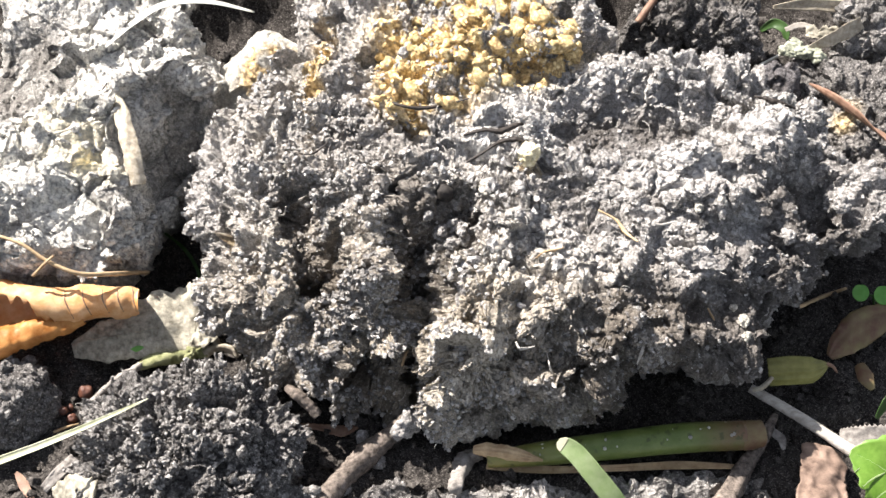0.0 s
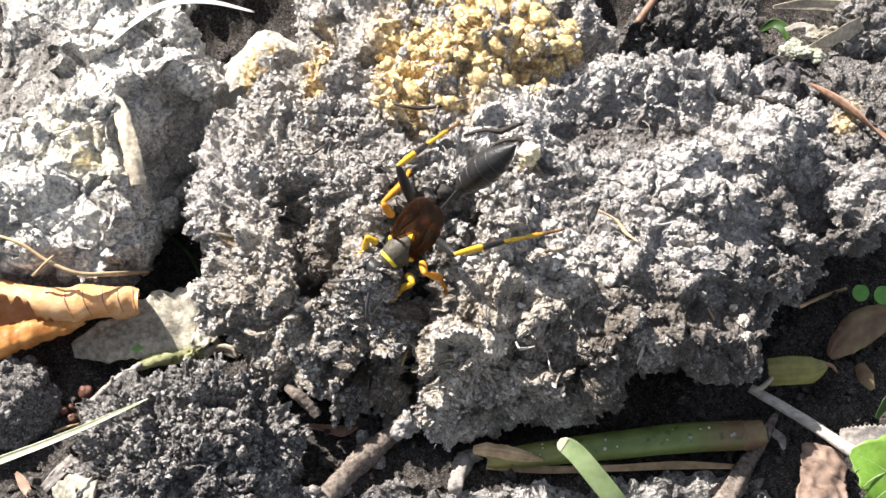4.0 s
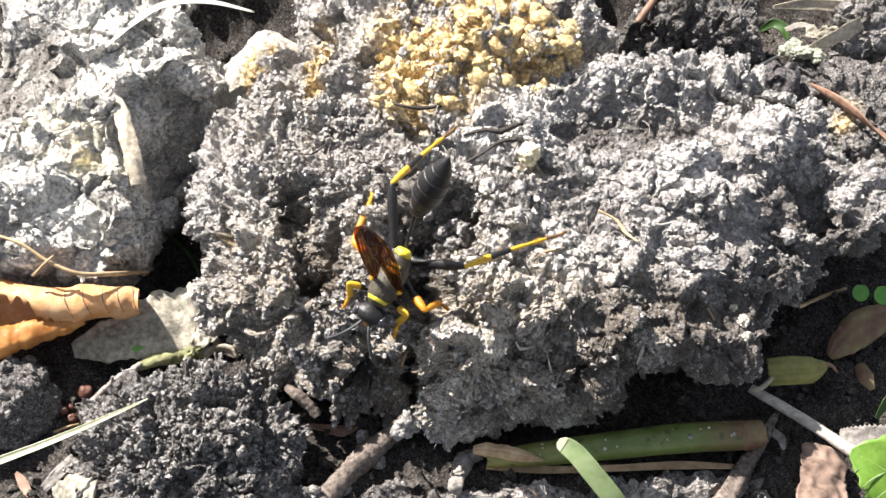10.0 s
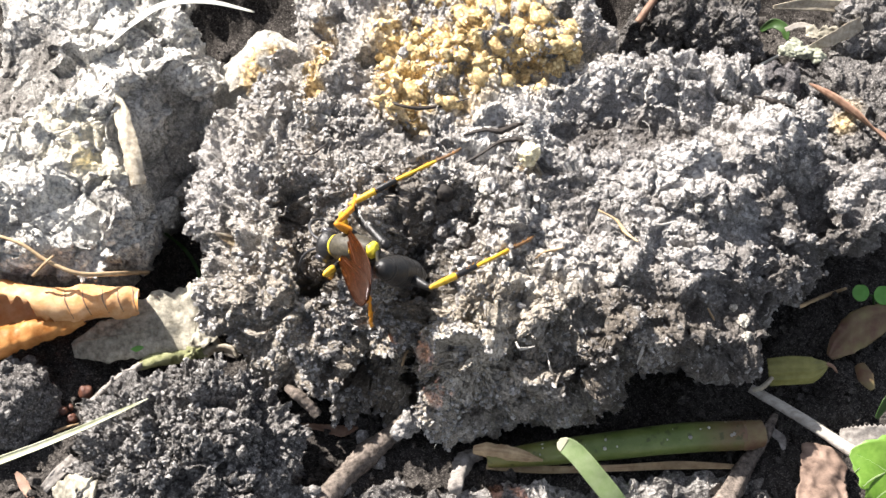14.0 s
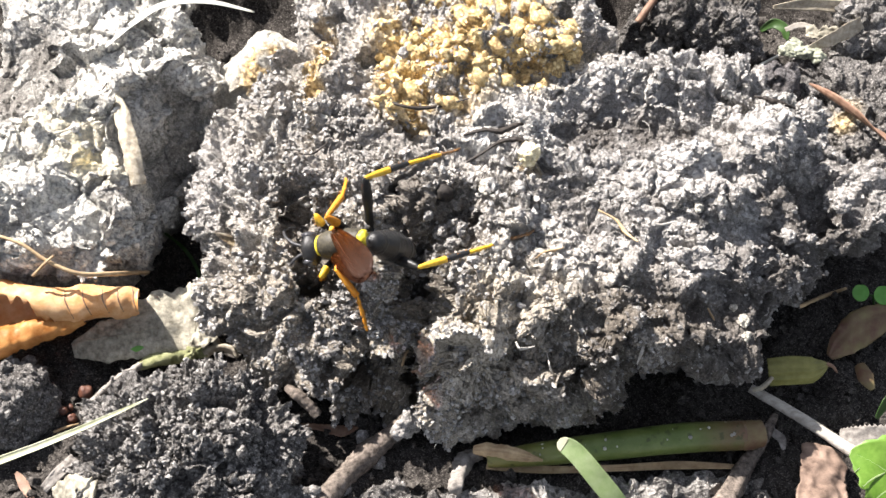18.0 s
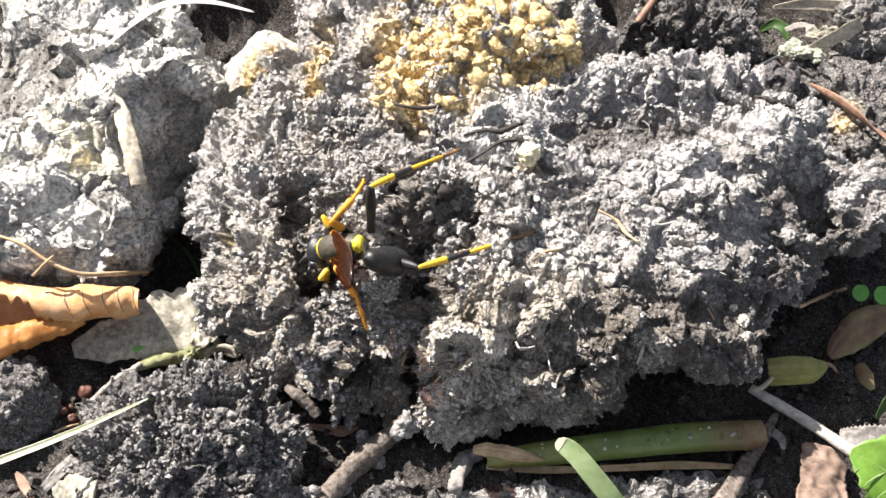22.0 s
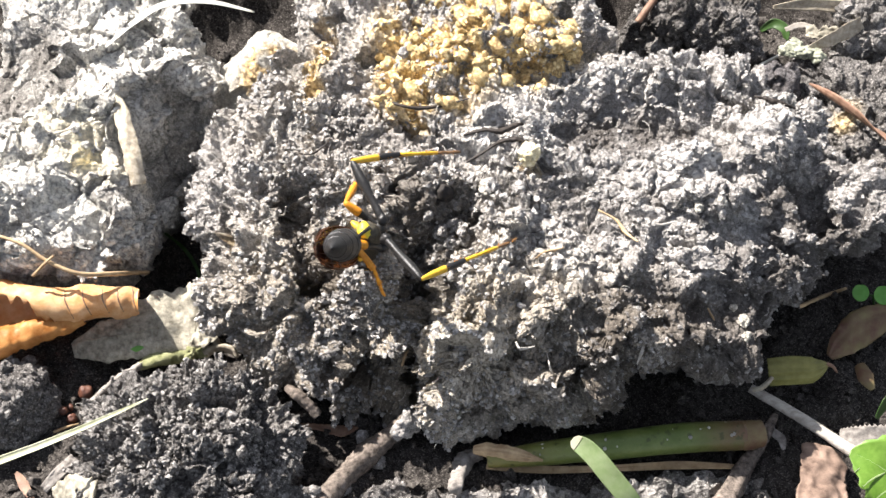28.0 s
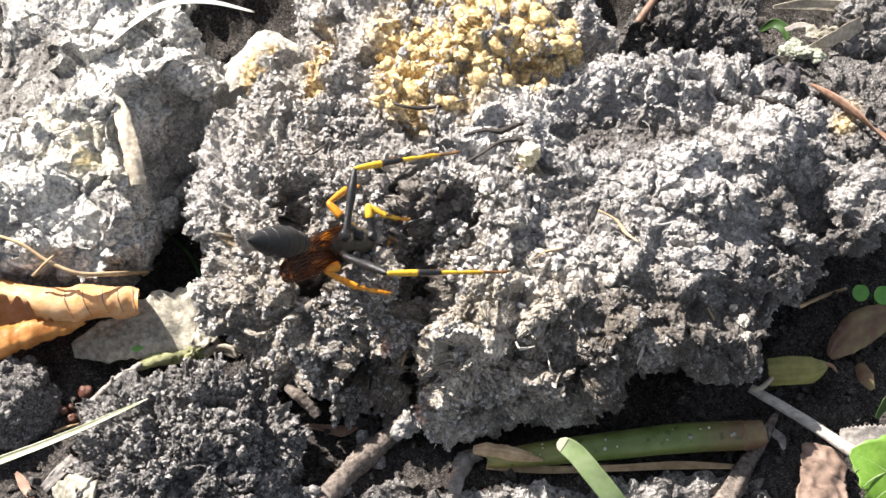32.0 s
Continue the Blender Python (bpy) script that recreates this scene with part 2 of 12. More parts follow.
def normals_of(g, wrap):
    du = (np.roll(g, -1, 1) - np.roll(g, 1, 1)) if wrap else np.gradient(g, axis=1)
    dv = np.gradient(g, axis=0)
    n = np.cross(dv, du)
    n /= np.linalg.norm(n, axis=2, keepdims=True) + 1e-9
    return n


def falloff(x, y, blob):
    """A soft elliptical patch: middle (x, y), half axes, turn in degrees; a seventh number hardens its edge."""
    cx, cy, ra, rb, turn = blob[:5]
    c, s = math.cos(radians(turn)), math.sin(radians(turn))
    u, v = ((x - cx) * c + (y - cy) * s) / ra, ((y - cy) * c - (x - cx) * s) / rb
    return np.exp(-(u * u + v * v) ** (blob[6] if len(blob) > 6 else 2.0))


SURFACES, FIELDS = {}, {}


def clod(name, rim, middle, top, slope, mat, around, rings, seed, blobs=(), dry=(), ochre=(), damp=(), smooth=(), warm=(), under_cut=(), rough=(1.2, 0.55, 0.42, 0.22),
         steep=2.3, deep=1.5, foot=0.82, facets=(0.0, 8.0), hollow=0.0, label="", category="soil clod", group=""):
    """A lump of crumbly soil over a closed rim; blobs raise or sink its top. rough: relief at 9, 3, 1.3 and 0.6 mm."""
    ring = spline(rim, around, True)
    under = max(6, rings // 7)
    s = np.concatenate([1 - (1 - np.linspace(0.004, 1, rings)) ** 1.45, np.ones(under)])
    low = np.concatenate([np.zeros(rings), np.linspace(0, 1, under + 1)[1:]])
    mid = np.array(middle, float)
    shrink = np.where(low > 0, 1 - (1 - foot) * np.sin(low * math.pi / 2) ** 1.3, s)
    xy = mid[None, None, :2] + (ring[None, :, :2] - mid[None, None, :2]) * shrink[:, None, None]
    plane = top + slope[0] * (xy[..., 0] - mid[0]) + slope[1] * (xy[..., 1] - mid[1])
    edge = np.full(around, float(steep)) if np.isscalar(steep) else spline([(v, 0, 0) for v in steep], around, True)[:, 0]
    dome = np.clip(1 - s[:, None] ** edge[None, :], 0, 1) ** (1 / (deep + 0.22 * (edge[None, :] - 2.3).clip(0, 3) + 0.8 * (edge[None, :] - 2.3).clip(-0.6, 0)))
    z = ring[None, :, 2] + (plane - ring[None, :, 2]) * dome
    z = z * (1 - low[:, None]) + (-6.0) * low[:, None]
    weight = np.clip(1 - low, 0, 1)[:, None] * np.clip((1.02 - s) * 6, 0.35, 1)[:, None]
    flat = xy.reshape(-1, 2)
    flat = np.column_stack([flat, np.zeros(len(flat))])
    drift = [(1.1 * value_noise(flat, 4.0, seed + 301 + k) + 0.45 * value_noise(flat, 1.7, seed + 311 + k)).reshape(z.shape) for k in (0, 1)]
    for b in blobs:
        z += b[5] * falloff(xy[..., 0] + drift[0], xy[..., 1] + drift[1], b) * weight
    for b in under_cut:
        sink = np.clip(b[7] - z, 0, 12) * falloff(xy[..., 0], xy[..., 1], b)
        xy = xy + sink[..., None] * np.array((b[5], b[6]))
    g = np.dstack([xy, z])
    nrm = normals_of(g, True)
    if nrm[rings // 2, :, 2].mean() < 0:
        nrm = -nrm
    p = g.reshape(-1, 3)
    warp = np.stack([value_noise(p, 2.6, seed + 70 + k) for k in range(3)], 1) * 0.7
    patchy = np.clip(0.65 + 0.7 * value_noise(p, 7.0, seed + 5), 0.1, 1.3)
    for b in smooth:
        patchy *= 1 - b[5] * falloff(p[:, 0], p[:, 1], b)
    huge, big, small = crumbs(p + warp * 2, 2.6, seed + 23), crumbs(p + warp, 1.05, seed + 31), crumbs(p + warp * 0.5, 0.55, seed + 47)
    fine = crumbs(p + warp * 0.3, 0.34, seed + 53)
    rng = np.random.default_rng(seed)
    broken = np.clip(1 - 3.0 * np.abs(value_noise(p + warp, 4.2, seed + 61)), 0, 1)
    keep = np.ones(len(p))
    for b in smooth:
        keep *= 1 - 0.8 * b[5] * falloff(p[:, 0], p[:, 1], b)
    loose = np.clip(0.55 + 0.9 * value_noise(p, 5.0, seed + 6), 0.15, 1.2)
    d = (rough[0] * fbm(p, 9.0, 2, seed) + keep * rough[1] * fbm(p, 3.0, 3, seed + 11) + keep * loose * 0.55 * rough[2] * np.clip(huge, -1.2, 0.8)
         + patchy * (0.8 * loose * rough[2] * np.clip(big, -1.1, 0.8) + 1.25 * rough[3] * np.clip(small, -0.9, 0.9) + 0.55 * rough[3] * np.clip(fine, -0.9, 0.9))
         + 0.30 * rough[3] * value_noise(p, 0.2, seed + 57) + 0.08 * rough[3] * rng.normal(size=len(p)) - 1.1 * rough[1] * broken)
    if facets[0]:
        d += keep * facets[0] * fracture(p + warp * 1.2, facets[1], seed + 131) + keep * facets[0] * (facets[2] if len(facets) > 2 else 0.35) * fracture(p + warp, facets[1] * 0.42, seed + 151)
    if hollow:
        cave = np.clip((value_noise(p + warp, 3.4, seed + 171) - 0.22) / 0.3, 0, 1) * np.clip(0.5 + value_noise(p, 11.0, seed + 172), 0, 1)
        d -= keep * hollow * cave * cave * (3 - 2 * cave)
    lean = np.stack([value_noise(p, 0.7, seed + 91 + k) for k in range(3)], 1).reshape(g.shape) * 0.16 * rough[2] / 0.42
    lean += 0.05 * np.stack([value_noise(p, 0.26, seed + 95 + k) for k in range(3)], 1).reshape(g.shape)
    g = g + nrm * d.reshape(z.shape)[..., None] + lean
    x, y = p[:, 0], p[:, 1]
    spot = 0.6 + 0.8 * fbm(p, 4.0, 3, seed + 3)
    fields = {"dry": np.clip(sum([b[5] * falloff(x, y, b) for b in dry], np.zeros(len(p))) * spot, 0, 1),
              "ochre": np.clip(sum([b[5] * falloff(x, y, b) for b in ochre], np.zeros(len(p))) * spot * 1.5, 0, 1)}
    # Besides damp soil, this field darkens faces and hollows where shade falls.
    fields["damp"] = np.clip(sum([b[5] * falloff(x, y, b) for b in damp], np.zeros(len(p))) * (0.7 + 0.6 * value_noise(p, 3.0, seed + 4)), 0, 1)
    fields["warm"] = np.clip(sum([b[5] * falloff(x, y, b) for b in warm], np.zeros(len(p))), 0, 1)
    faces = grid_faces(g.shape[0], g.shape[1], True)
    ob = thing(name, g.reshape(-1, 3), faces, mat, label, category, group, smooth=category == "stone", fields=fields)
    rows = rings + under // 2
    cell = np.cross(np.gradient(g, axis=0), np.gradient(g, axis=1))
    fields["loose"] = (loose * keep) ** 2 + 0.2
    fields["area"] = np.linalg.norm(cell, axis=2).ravel()
    SURFACES[ob] = (g[:rows].reshape(-1, 3), nrm[:rows].reshape(-1, 3))
    FIELDS[ob] = {key: value[:rows * around] for key, value in fields.items()}
    return ob


# The ground: one sheet, fine in the middle, out to the horizon.
def ground_sheet():
    inner = np.linspace(-95, 95, 320)
    outer = 95 * 1.28 ** np.arange(1, 34)
    a = np.concatenate([-outer[::-1], inner, outer])
    x, y = np.meshgrid(a, a)
    p = np.stack([x.ravel(), y.ravel(), np.zeros(x.size)], 1)
    near = np.clip(1 - (np.hypot(p[:, 0], p[:, 1]) - 130) / 300, 0.0, 1)
    q = np.clip(p, -4000, 4000)
    z = 1.6 * fbm(q, 14.0, 3, 900) + 0.7 * fbm(q, 3.5, 3, 901) + 0.5 * np.clip(crumbs(q, 1.5, 902), -1, 1) + 0.25 * np.clip(crumbs(q, 0.7, 903), -1, 1)
    p[:, 2] = z * near - 0.5
    for b in ((*(-31.5, 52, 0)[:2], 12.0, 10.0, 0, -9.0), (*(-36.5, 19.6, 0)[:2], 6.0, 20.0, 0, -6.0), (*(27.3, 52, 0)[:2], 6.0, 8.0, 0, -6.0), (*(54.6, 49.6, 0)[:2], 10.0, 10.0, 0, -4.0)):
        p[:, 2] += b[5] * falloff(p[:, 0], p[:, 1], b)
    zero = np.zeros(len(p))
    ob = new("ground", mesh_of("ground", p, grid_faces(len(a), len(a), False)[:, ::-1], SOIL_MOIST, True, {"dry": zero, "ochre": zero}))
    SURFACES[ob] = (p, np.tile([0, 0, 1.0], (len(p), 1)))
    return tagged(ob, "dark moist crumbly garden soil in the gaps between clods", "ground", kind="structure")


ground = ground_sheet()

MAIN_RIM = [(-34.8, 10.5, 8), (-31.8, 20.9, 10), (-30.7, 25, 12), (-24.3, 28, 14), (-19.2, 33.8, 17), (-19.8, 47.4, 18), (-7.1, 55.9, 19), (12.2, 52.3, 19),
            (19.2, 40.6, 18), (23.3, 33.8, 17), (26.7, 29.4, 16), (34.8, 29.4, 15), (43, 29.5, 14), (49.4, 23.3, 14), (51.7, 15.9, 15), (58.2, 7.4, 16),
            (58.6, 2.1, 15), (51.4, -1.5, 13), (48.2, -6.6, 11), (42.9, -11.8, 10), (40.1, -19.6, 9), (33.2, -20.3, 9), (24.8, -19.4, 8), (19.9, -22.7, 5),
            (8.3, -24.6, 4), (1.2, -23.4, 4), (-2.9, -19.9, 3), (-6.9, -18.6, 2), (-15.8, -17, 3), (-21.5, -14.9, 6), (-28.4, -10.8, 7), (-30.5, -6.2, 8), (-31, 0.1, 8)]
DIG_PITS = [
    (-5.6, 2.0, 1.4, 3.4, 6, -2.0), (-7.5, 7.5, 1.4, 3.0, 20, -1.8),
    (-15.6, -3.4, 10.0, 3.8, -57, -5.6, 2.5), (-3.2, -6.4, 2.7, 7.0, 2, -4.4, 2.5), (1.6, -2.0, 3.3, 4.4, 0, -4.6), (-9.5, 10.5, 1.6, 4.0, 10, -2.6), (-4.5, 11.0, 1.4, 2.4, 0, -2.0), (-4.5, -4.0, 3.0, 2.6, 30, -2.5), (*(-10.6, 8.8, 22)[:2], 2.6, 5.0, 25, -1.9), (*(-7, 12.1, 22)[:2], 2.2, 2.6, 0, -1.3),
    (*(-2.5, -8.7, 19)[:2], 2.5, 6.0, 2, -6.0), (*(-3.2, -13.9, 16)[:2], 2.2, 6.0, 0, -6.0), (*(-2.6, -19.1, 11)[:2], 1.9, 8.0, 0, -6.0), (*(-2.4, -22.4, 6)[:2], 2.2, 5.0, 0, -4.0),
    (*(-12, -11.8, 16)[:2], 1.8, 4.6, 0, -3.0), (*(-6.7, -16.6, 11)[:2], 4.2, 2.2, 0, -1.4), (*(-14.6, -16.6, 11)[:2], 5.0, 1.6, -10, -1.6), (*(-16.2, -17.5, 8)[:2], 5.0, 2.0, -6, -2.5)]
FAR_PITS = [
    (*(18.6, -12.4, 15)[:2], 3.0, 1.6, -10, -0.7), (*(13, -16.5, 10)[:2], 6.0, 1.8, -5, -1.5), (*(16.6, 11.3, 22)[:2], 1.6, 2.4, 0, -2.4),
    (28.4, 14.0, 11.0, 5.0, -8, -4.4), (20.0, 10.5, 4.0, 4.0, 0, -1.8), (22.0, 1.0, 8.0, 5.0, 0, -1.4), (54.0, 3.0, 8.0, 8.0, 0, -3.6), (34.7, 2.8, 4.0, 2.2, -10, -1.6), (39.9, 4.3, 3.0, 2.4, 0, -1.6), (*(26.5, 0.8, 20)[:2], 2.2, 2.0, 0, -1.8), (*(11, 21.5, 25)[:2], 5.0, 2.0, -4, -2.4),
    (*(34.8, -13.2, 8)[:2], 11.0, 6.0, 0, -2.4), (50.5, 6.5, 7.0, 6.5, -30, -4.2), (48.1, 3.0, 8.0, 6.0, 0, -1.2), (*(17, -18.5, 7)[:2], 4.0, 2.4, 0, -2.6), (*(13.9, 6.4, 22)[:2], 2.2, 1.8, 0, -1.4)]
KNOLLS = [
    (22.0, -16.4, 14.0, 2.6, -2, 3.6), (18.0, -10.5, 13.0, 2.6, -3, -1.2), (12.5, -12.0, 5.5, 3.6, 0, 0.8), (10.0, -19.0, 6.0, 3.0, -4, -1.6), (1.8, -20.0, 3.2, 2.6, 0, 2.8), (4.0, -21.0, 4.0, 2.4, 0, 1.6), (9.5, -16.8, 6.0, 1.6, -4, -0.8), (20.0, 20.5, 7.0, 2.6, -6, 1.8), (8.0, 12.5, 5.0, 4.0, 0, 1.6), (38.0, 0.5, 5.0, 3.0, -10, 1.6), (9.0, 1.0, 4.0, 4.0, 0, 1.0),
    (*(-8.2, -9, 20)[:2], 2.4, 9.0, 0, 2.4), (*(28.4, -11.4, 14)[:2], 5.2, 2.0, -8, 3.0), (*(32.1, 5.6, 24)[:2], 3.6, 3.0, 0, 3.4), (*(43, 9.9, 21)[:2], 6.0, 3.6, -15, 1.8),
    (*(28.2, 22.7, 20)[:2], 13.0, 2.8, -5, 2.0), (*(11.6, 7, 23)[:2], 1.9, 1.7, 0, 2.0), (*(0.5, 22.4, 26)[:2], 9.0, 8.0, -4, 2.8), (*(9.9, 26.5, 27)[:2], 6.5, 5.0, 0, 3.6),
    (*(33.9, -0.1, 18)[:2], 5.0, 3.6, 20, 2.0), (3.6, -13.0, 8.0, 4.0, 0, 0.6), (*(-26.2, -3.5, 12)[:2], 4.6, 8.0, 0, 1.6), (*(-16, 21.7, 20)[:2], 3.4, 8.0, 0, 1.8),
    (*(21.4, 2.8, 22)[:2], 6.0, 4.0, 0, 1.6), (*(1.2, 9.4, 23)[:2], 6.0, 3.4, 8, 1.4), (*(8.7, -20.4, 6)[:2], 7.0, 3.2, 0, 0.4), (*(0.1, -19.3, 7)[:2], 2.2, 5.0, 0, 2.0)]
# Pale dry crust, and sunlight painted as paler soil on the ridge and foot.
MAIN_DRY_LIT = [
    (6.5, 12.0, 9.0, 7.0, 0, 0.9), (36.5, -1.5, 9.0, 6.0, 0, 1.0), (16.0, -5.0, 11.0, 6.0, 0, 0.55), (12.5, -12.0, 6.0, 4.0, 0, 1.2), (9.0, 2.0, 6.0, 5.0, 0, 0.9), (24.0, 3.0, 9.0, 4.0, 0, 0.6), (4.0, -9.0, 7.0, 4.0, 0, 0.4), (22.0, -9.0, 8.0, 4.0, 0, 0.4), (2.0, -20.0, 4.0, 3.0, 0, 0.9),
    (32.6, 5.8, 6.0, 5.0, 0, 0.8), (43.9, 13.5, 5.0, 4.0, -20, 0.6), (16.4, 19.9, 20.0, 6.0, -5, 0.4),
    (*(8.7, 16, 22)[:2], 12.0, 8.0, 0, 0.45), (*(36.6, 4.4, 18)[:2], 6.0, 4.0, 0, 0.4), (*(0.4, 8.4, 23)[:2], 7.0, 5.0, 0, 0.5),
    (*(27.5, -11.2, 15)[:2], 6.0, 2.6, 0, 0.7), (*(6, -13.5, 18)[:2], 9.0, 6.0, 0, 0.7), (*(-9.6, 26, 22)[:2], 6.0, 12.0, 0, 0.35), (*(22.8, 2.8, 22)[:2], 10.0, 8.0, 0, 0.3)]
MAIN_OCHRE = [(*(-1, 21.1, 28)[:2], 8.0, 9.0, 0, 1.1), (*(9, 24.2, 29)[:2], 8.0, 6.5, 0, 1.2), (*(-4.4, 17.4, 26)[:2], 4.0, 4.0, 0, 0.8), (*(5, 28.8, 29)[:2], 14.0, 7.0, 0, 1.0),
              (*(-17.2, 22.8, 21)[:2], 1.6, 10.0, -8, 0.5), (*(11.2, 5.5, 25)[:2], 2.0, 1.6, 0, 0.8), (*(-28.3, 0.8, 12)[:2], 1.2, 1.6, 0, 0.7), (*(23.1, -19.3, 11)[:2], 1.0, 0.8, 0, 0.3), (*(7.2, 19.9, 26)[:2], 1.6, 3.4, 0, 1.0)]
main_clod = clod("soil_clod", MAIN_RIM, (5.5, -0.2, 20), 23.0, (-0.02, 0.05), SOIL, 1340, 430, 21, DIG_PITS + FAR_PITS + KNOLLS, MAIN_DRY_LIT, MAIN_OCHRE,
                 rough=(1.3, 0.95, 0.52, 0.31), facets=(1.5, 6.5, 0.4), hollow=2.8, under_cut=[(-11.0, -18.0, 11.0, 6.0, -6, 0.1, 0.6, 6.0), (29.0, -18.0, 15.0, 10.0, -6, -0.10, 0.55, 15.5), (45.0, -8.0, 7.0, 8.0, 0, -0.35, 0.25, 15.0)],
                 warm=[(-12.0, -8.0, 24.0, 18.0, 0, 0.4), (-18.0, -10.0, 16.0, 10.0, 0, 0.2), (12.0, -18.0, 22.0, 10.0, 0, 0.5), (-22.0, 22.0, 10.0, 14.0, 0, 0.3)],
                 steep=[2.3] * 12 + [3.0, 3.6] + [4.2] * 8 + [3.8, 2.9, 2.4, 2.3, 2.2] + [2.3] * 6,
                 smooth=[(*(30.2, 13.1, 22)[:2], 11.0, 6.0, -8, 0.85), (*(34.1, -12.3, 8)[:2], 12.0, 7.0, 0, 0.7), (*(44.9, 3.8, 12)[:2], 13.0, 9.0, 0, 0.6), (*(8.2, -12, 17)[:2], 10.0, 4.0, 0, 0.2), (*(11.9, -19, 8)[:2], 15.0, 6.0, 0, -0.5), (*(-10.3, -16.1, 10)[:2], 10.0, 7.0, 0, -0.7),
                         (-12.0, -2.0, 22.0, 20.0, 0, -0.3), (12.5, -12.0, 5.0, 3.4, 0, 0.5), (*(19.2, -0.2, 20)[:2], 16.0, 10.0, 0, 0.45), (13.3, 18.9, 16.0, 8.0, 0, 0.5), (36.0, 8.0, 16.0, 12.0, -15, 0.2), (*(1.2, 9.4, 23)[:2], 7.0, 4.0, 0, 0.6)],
                 # Wet digging pits, plus shade painted on the underside, hollow and right flank.
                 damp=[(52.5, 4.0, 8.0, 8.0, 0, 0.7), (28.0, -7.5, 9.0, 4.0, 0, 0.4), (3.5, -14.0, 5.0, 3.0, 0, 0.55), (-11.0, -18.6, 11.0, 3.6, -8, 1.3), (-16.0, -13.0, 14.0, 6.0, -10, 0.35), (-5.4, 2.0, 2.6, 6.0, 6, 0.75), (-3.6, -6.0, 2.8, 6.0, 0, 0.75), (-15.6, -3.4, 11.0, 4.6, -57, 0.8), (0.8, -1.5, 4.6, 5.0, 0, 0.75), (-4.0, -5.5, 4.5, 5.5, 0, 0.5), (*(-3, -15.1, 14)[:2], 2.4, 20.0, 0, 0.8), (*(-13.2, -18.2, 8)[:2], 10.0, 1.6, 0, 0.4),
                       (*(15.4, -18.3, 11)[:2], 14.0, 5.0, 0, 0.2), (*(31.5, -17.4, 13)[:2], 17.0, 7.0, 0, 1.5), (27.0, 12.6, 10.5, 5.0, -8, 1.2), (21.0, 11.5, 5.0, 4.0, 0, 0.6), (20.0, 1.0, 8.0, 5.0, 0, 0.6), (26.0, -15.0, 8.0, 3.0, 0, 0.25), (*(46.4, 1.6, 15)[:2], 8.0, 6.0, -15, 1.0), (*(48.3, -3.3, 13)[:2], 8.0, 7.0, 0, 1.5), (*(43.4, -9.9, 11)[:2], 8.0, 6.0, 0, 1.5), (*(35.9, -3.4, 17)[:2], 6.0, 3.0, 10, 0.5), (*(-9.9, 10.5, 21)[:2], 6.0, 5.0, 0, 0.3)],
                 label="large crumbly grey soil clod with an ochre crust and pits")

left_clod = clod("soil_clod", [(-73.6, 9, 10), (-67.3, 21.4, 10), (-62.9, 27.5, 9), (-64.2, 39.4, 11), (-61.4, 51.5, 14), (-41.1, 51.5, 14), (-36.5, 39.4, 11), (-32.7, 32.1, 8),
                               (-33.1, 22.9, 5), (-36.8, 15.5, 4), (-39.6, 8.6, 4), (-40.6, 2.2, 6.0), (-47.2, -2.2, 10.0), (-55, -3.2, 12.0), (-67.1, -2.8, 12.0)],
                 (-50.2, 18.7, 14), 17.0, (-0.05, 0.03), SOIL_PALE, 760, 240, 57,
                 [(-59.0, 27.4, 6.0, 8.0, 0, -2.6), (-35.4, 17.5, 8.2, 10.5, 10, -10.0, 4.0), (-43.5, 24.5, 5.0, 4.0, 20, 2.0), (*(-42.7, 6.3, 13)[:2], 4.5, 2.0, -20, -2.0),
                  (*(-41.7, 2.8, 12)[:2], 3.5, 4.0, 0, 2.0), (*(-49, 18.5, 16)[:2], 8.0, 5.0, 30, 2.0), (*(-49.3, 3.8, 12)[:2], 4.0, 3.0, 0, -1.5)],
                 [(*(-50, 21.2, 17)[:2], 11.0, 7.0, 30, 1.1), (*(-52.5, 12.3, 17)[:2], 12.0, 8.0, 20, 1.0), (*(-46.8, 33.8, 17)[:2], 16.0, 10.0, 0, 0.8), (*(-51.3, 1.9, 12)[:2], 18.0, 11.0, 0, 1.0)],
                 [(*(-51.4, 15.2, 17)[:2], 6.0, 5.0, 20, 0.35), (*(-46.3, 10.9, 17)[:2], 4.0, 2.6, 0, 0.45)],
                 # Dark slate facet, and shade of the right face and dip put into colour.
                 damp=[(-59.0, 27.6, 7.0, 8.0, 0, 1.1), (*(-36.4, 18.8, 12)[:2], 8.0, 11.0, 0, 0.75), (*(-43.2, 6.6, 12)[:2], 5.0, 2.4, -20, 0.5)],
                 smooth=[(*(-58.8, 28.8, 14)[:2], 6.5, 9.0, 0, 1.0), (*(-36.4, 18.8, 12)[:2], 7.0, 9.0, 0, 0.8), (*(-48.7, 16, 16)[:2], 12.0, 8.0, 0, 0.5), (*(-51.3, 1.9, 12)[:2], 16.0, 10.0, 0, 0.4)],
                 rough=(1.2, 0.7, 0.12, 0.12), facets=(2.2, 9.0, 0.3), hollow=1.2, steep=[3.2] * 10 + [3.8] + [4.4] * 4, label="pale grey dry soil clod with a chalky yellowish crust")

